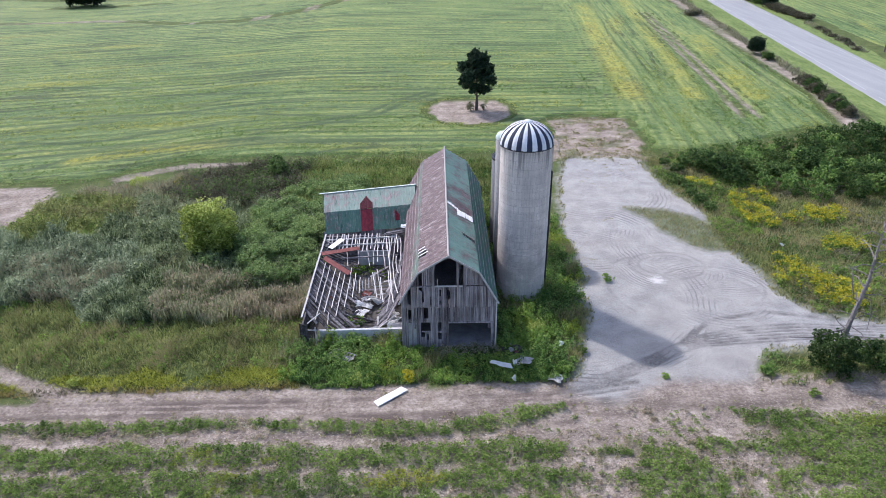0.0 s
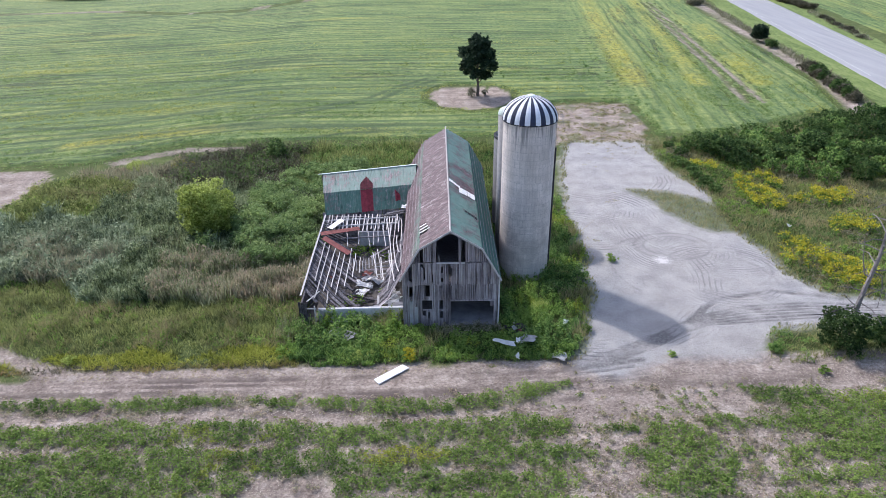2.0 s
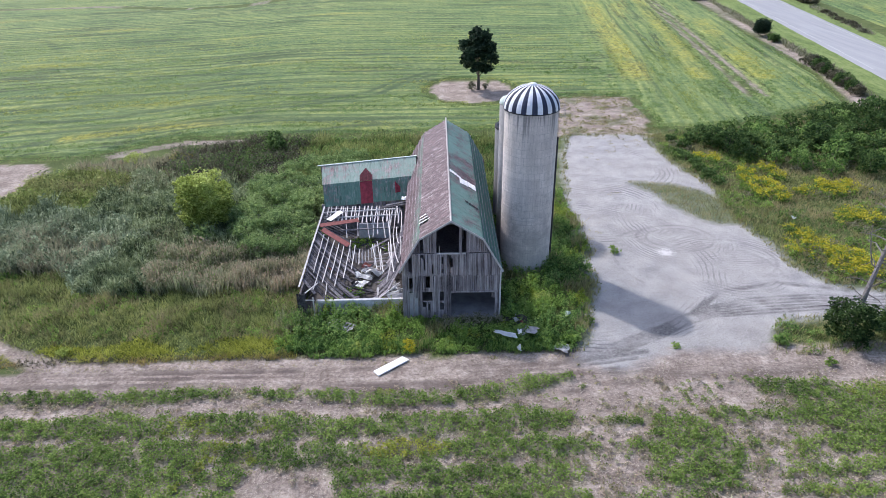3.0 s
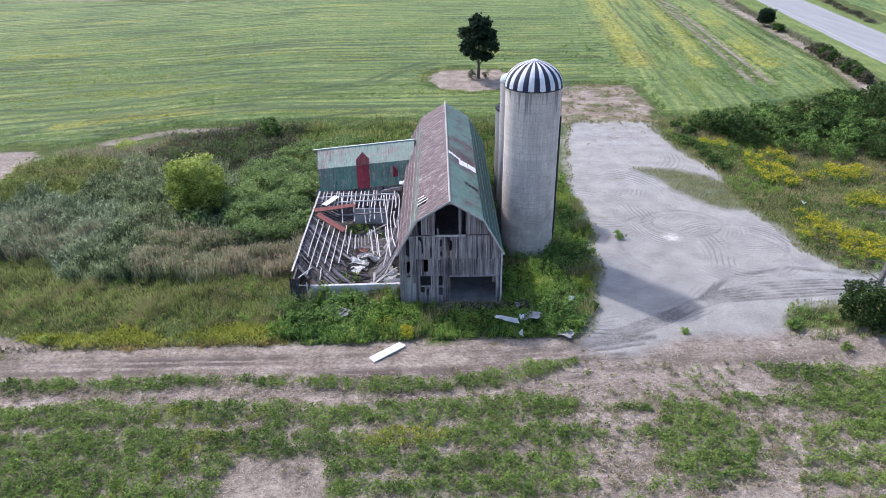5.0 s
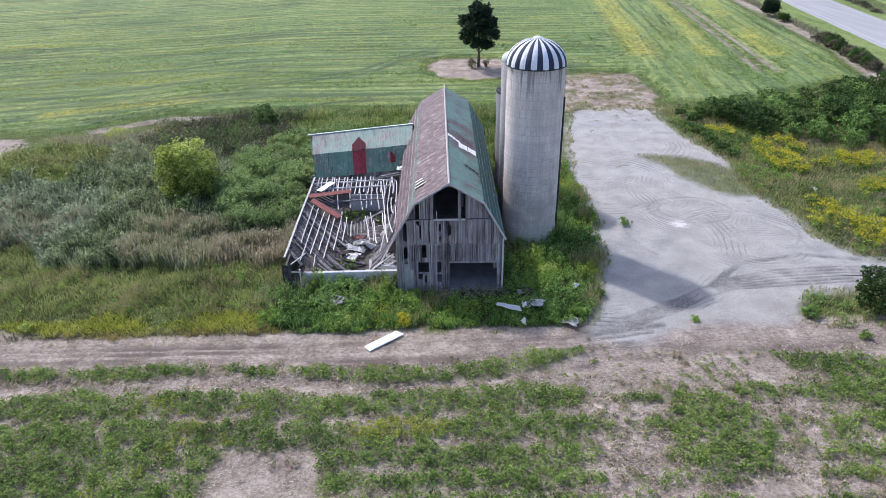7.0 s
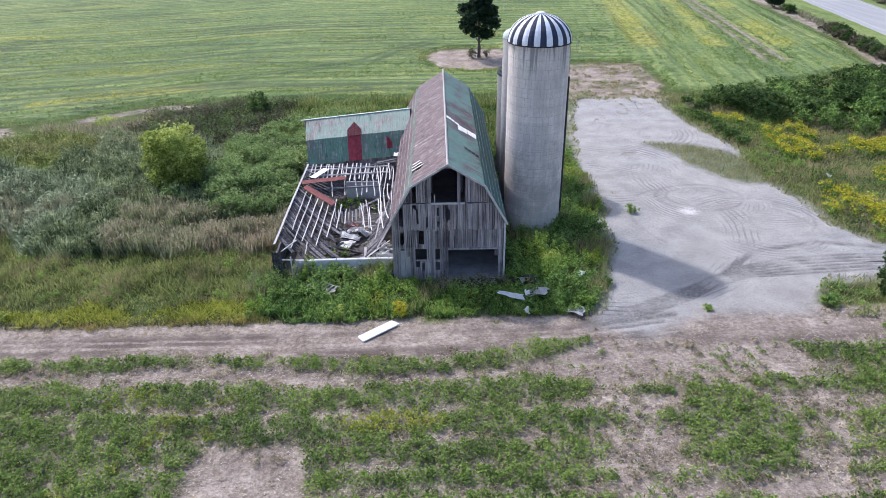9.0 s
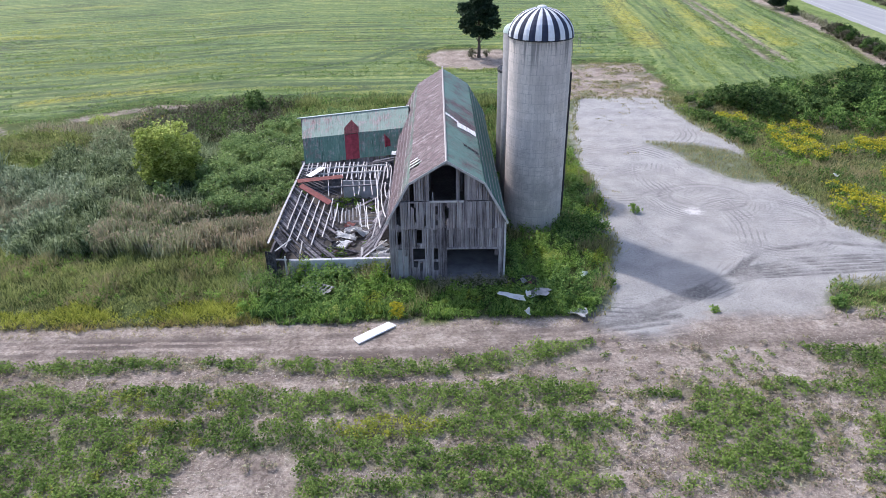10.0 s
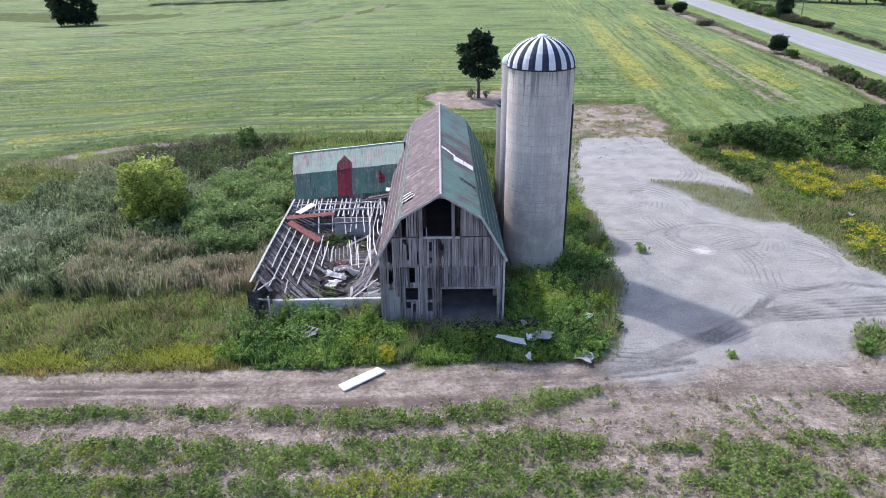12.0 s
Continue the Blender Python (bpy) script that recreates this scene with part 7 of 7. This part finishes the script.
def dead_tree():
    rnd = random.Random(8)
    top = empty("dead_tree", pose(36.9, 52.4, 0), "bare bleached dead tree leaning over a bush", "dead tree")
    spine = [(0.0, 0, 0), (0.3, 0.05, 4.0), (0.85, 0.1, 8.0), (0.85, 0.2, 10.6), (0.95, 0.3, 13.4)]
    part("trunk", tube(bmesh.new(), spine, [0.28, 0.21, 0.15, 0.09, 0.03], 9), M_DEADWOOD, top)
    for pts, rad in (([(0.1, 0, 3.2), (-1.4, -0.2, 3.0), (-3.0, -0.4, 2.7), (-4.7, -0.5, 2.75)], (0.098, 0.075, 0.053, 0.015)), ([(0.6, -0.1, 6.6), (1.3, -0.3, 6.3), (1.6, -0.4, 5.0), (1.7, -0.4, 3.2)], (0.068, 0.053, 0.038, 0.015)),
                     ([(0.5, 0, 6.0), (-0.3, -0.3, 6.6), (-0.9, -0.4, 8.2), (-1.3, -0.4, 10.2)], (0.075, 0.060, 0.045, 0.015)), ([(0.2, -0.2, 4.4), (-0.6, -0.8, 3.4), (-1.6, -1.2, 2.4)], (0.075, 0.060, 0.022)), ([(0.8, 0, 9.0), (1.8, 0.2, 9.6), (2.9, 0.3, 9.4), (3.8, 0.4, 9.8)], (0.068, 0.053, 0.038, 0.015))):
        part("branch", tube(bmesh.new(), pts, rad, 6), M_DEADWOOD, top)
    for k in range(26):
        f = 0.16 + 0.80 * k / 25
        i = min(int(f * 4), 3)
        a = Vector(spine[i]).lerp(Vector(spine[i + 1]), f * 4 - i)
        ang = k * 2.3 + rnd.uniform(-0.5, 0.5)
        ln = rnd.uniform(1.4, 3.6) * (1.1 - 0.5 * f)
        mid = a + Vector((math.cos(ang) * ln * 0.5, math.sin(ang) * ln * 0.5, rnd.uniform(-0.1, 0.5)))
        tip = a + Vector((math.cos(ang) * ln, math.sin(ang) * ln, rnd.uniform(-0.9, 0.7)))
        bm = tube(bmesh.new(), [a, mid, tip], [0.06, 0.04, 0.012], 5)
        for j in range(3):
            o = mid.lerp(tip, rnd.uniform(0.1, 0.8))
            tube(bm, [o, o + Vector((rnd.uniform(-0.6, 0.6), rnd.uniform(-0.6, 0.6), rnd.uniform(-0.5, 0.5)))], [0.022, 0.008], 4)
        part("branch", bm, M_DEADWOOD, top)
    bush("bush", 35.7, 50.9, 2.1, 3.6, M_SHADE, "dark green bush under the dead tree", "bush", 16, 0.14, 900, 51, ragged=True)
    bush("bush", 39.9, 51.0, 1.9, 2.3, M_THICKET, "green bush beside the dead tree", "bush", 12, 0.14, 900, 52, ragged=True)
    bush("bush", 29.7, 50.6, 0.8, 0.9, M_DEEP, "bright green weed clump at the drive", "weed", 5, 0.15, 700, 53)


dead_tree()


def clumps():
    """Single weed clumps that stand out."""
    for x, y, s, h, mat, lab in ((-1.7, 50.8, 0.75, 0.95, M_GOLD, "yellow flowering goldenrod clump by the track"), (-6.1, 51.0, 0.6, 0.7, M_LIME, "pale green weed clump by the track"), (-5.0, 51.2, 0.55, 0.7, M_LIME, "pale green weed clump by the track"),
                                 (19.7, 67.4, 0.7, 0.7, M_WEED, "green weed clump in the gravel"), (20.7, 50.3, 0.45, 0.4, M_WEED, "green weed clump in the gravel"), (14.2, 54.3, 0.7, 0.6, M_WEED, "green weed clump at the gravel edge"),
                                 (11.7, 51.3, 0.8, 1.0, M_WEED, "green weed clump at the gravel edge"), (32.3, 47.4, 0.5, 0.7, M_WEED, "green weed clump on bare soil"), (10.6, 58.0, 0.9, 1.0, M_LIME, "pale green weed clump near the silo"),
                                 (-30.6, 51.6, 0.7, 0.6, M_LIME, "pale green weed clump by the track"), (-34.5, 97.5, 2.2, 1.2, M_GOLD, "yellow goldenrod patch at the field edge"), (-41.0, 98.0, 2.4, 0.9, M_LIME, "yellow-green patch at the field edge")):
        bush("weed_clump", x, y, s, h, mat, lab, "weed", 5, 0.09, 1500, 61, "weed clumps", False)


clumps()


# ---- scrap in front of the barn ----
def scrap():
    rnd = random.Random(19)
    quad = [(-4.55, 48.05), (-4.14, 47.44), (-1.71, 49.46), (-2.27, 49.93)]
    bm = bmesh.new()
    a = [bm.verts.new((x, y, 0.05)) for x, y in quad]
    f = bm.faces.new(a)
    r = bmesh.ops.extrude_face_region(bm, geom=[f])
    bmesh.ops.translate(bm, verts=[v for v in r["geom"] if isinstance(v, bmesh.types.BMVert)], vec=(0, 0, 0.10))
    bmesh.ops.recalc_face_normals(bm, faces=bm.faces[:])
    me = bpy.data.meshes.new("white_board")
    bm.to_mesh(me)
    bm.free()
    me.materials.append(M_RUBBISH)
    tagged(new("white_board", me), "long white sheet of board lying on the dirt track", "board")
    for x, y, z, s, mat, lab, fold, long in (
            (6.5, 51.8, 0.75, 1.15, M_RUBBISH, "crumpled white plastic sheet in the weeds", 0.09, 1.0),
            (7.7, 52.0, 0.8, 0.6, M_RUBBISH, "crumpled white plastic sheet in the weeds", 0.2, 0),
            (8.5, 52.2, 0.7, 1.6, M_WALL, "grey scrap panel in the weeds", 0.05, 0.2),
            (7.8, 53.9, 0.7, 1.6, M_MUCK_SHADE, "brown heap of rubbish in the weeds", 0.2, 0.3),
            (7.6, 53.8, 0.85, 0.7, M_BATTEN, "pale scrap on a rubbish heap", 0.2, 0),
            (8.0, 53.4, 0.85, 0.6, M_RUST_RED, "rusty scrap on a rubbish heap", 0.2, 0),
            (7.4, 50.1, 0.5, 0.7, M_RUBBISH, "small white scrap in the weeds", 0.2, 0),
            (12.1, 54.5, 0.75, 1.2, M_PALE, "pale green scrap panel in the grass", 0.14, 0),
            (11.0, 50.3, 0.2, 1.5, M_WALL, "pale concrete slab piece beside the track", 0.05, 0),
            (-7.0, 53.6, 0.5, 1.0, M_WALL, "grey panel in the weeds", 0.05, 0),
            (42.0, 73.8, 0.5, 0.6, M_RUBBISH, "white scrap among the goldenrod", 0.2, 0)):
        crumpled(x, y, z, s, rnd, mat, lab, fold, long)
    for k in range(5):
        x, y = 8.2 + rnd.uniform(-0.8, 0.9), 53.6 + rnd.uniform(-0.8, 0.8)
        a = rnd.uniform(0, 3.1)
        me = bpy.data.meshes.new("loose_board")
        bm = beam(bmesh.new(), (x, y, 0.42), (x + 1.2 * math.cos(a), y + 1.2 * math.sin(a), 0.5), 0.12, 0.04)
        bm.to_mesh(me)
        bm.free()
        me.materials.append(M_BATTEN)
        tagged(new("loose_board", me), "grey loose board in the scrap heap", "board", "scrap boards")
    frame_ob = empty("slatted_frame", pose(-7.7, 54.1, 0.55, 8, -6, -38), "grey slatted frame lying in the weeds", "frame")
    for y in (-0.5, 0.5):
        part("rail", one_box(-1.3, 1.3, y - 0.05, y + 0.05, 0, 0.07), M_GREY, frame_ob)
    for k in range(7):
        part("slat", one_box(-1.25 + k * 0.4, -1.13 + k * 0.4, -0.5, 0.5, 0.07, 0.1), M_GREY, frame_ob)
    post = empty("marker_post", pose(43.4, 99.7, 0, 0, 12, 0), "short pale leaning post at the thicket edge", "post")
    part("shaft", tube(bmesh.new(), [(0, 0, 0), (0, 0, 1.6)], [0.06, 0.05], 6), M_BATTEN, post)


scrap()


def stones():
    """Loose stones and bits of litter on the gravel."""
    pts = scatter((14, 40, 49, 104), 0.35, lambda x, y: inside(x, y, YARD, 1.0) & ~inside(x, y, ISLAND, 1.6, 9))
    bm = bmesh.new()
    rnd = random.Random(77)
    for x, y in pts:
        s = rnd.uniform(0.025, 0.075)
        r = bmesh.ops.create_icosphere(bm, subdivisions=1, radius=s)["verts"]
        for v in r:
            v.co *= rnd.uniform(0.7, 1.2)
            v.co.z *= 0.6
        bmesh.ops.translate(bm, verts=r, vec=(x, y, 0.05))
    me = bpy.data.meshes.new("stones")
    bm.to_mesh(me)
    bm.free()
    me.materials.append(M_GREY)
    tagged(new("stones", me), "loose grey stones scattered on the gravel", "stones", kind="stuff")


stones()
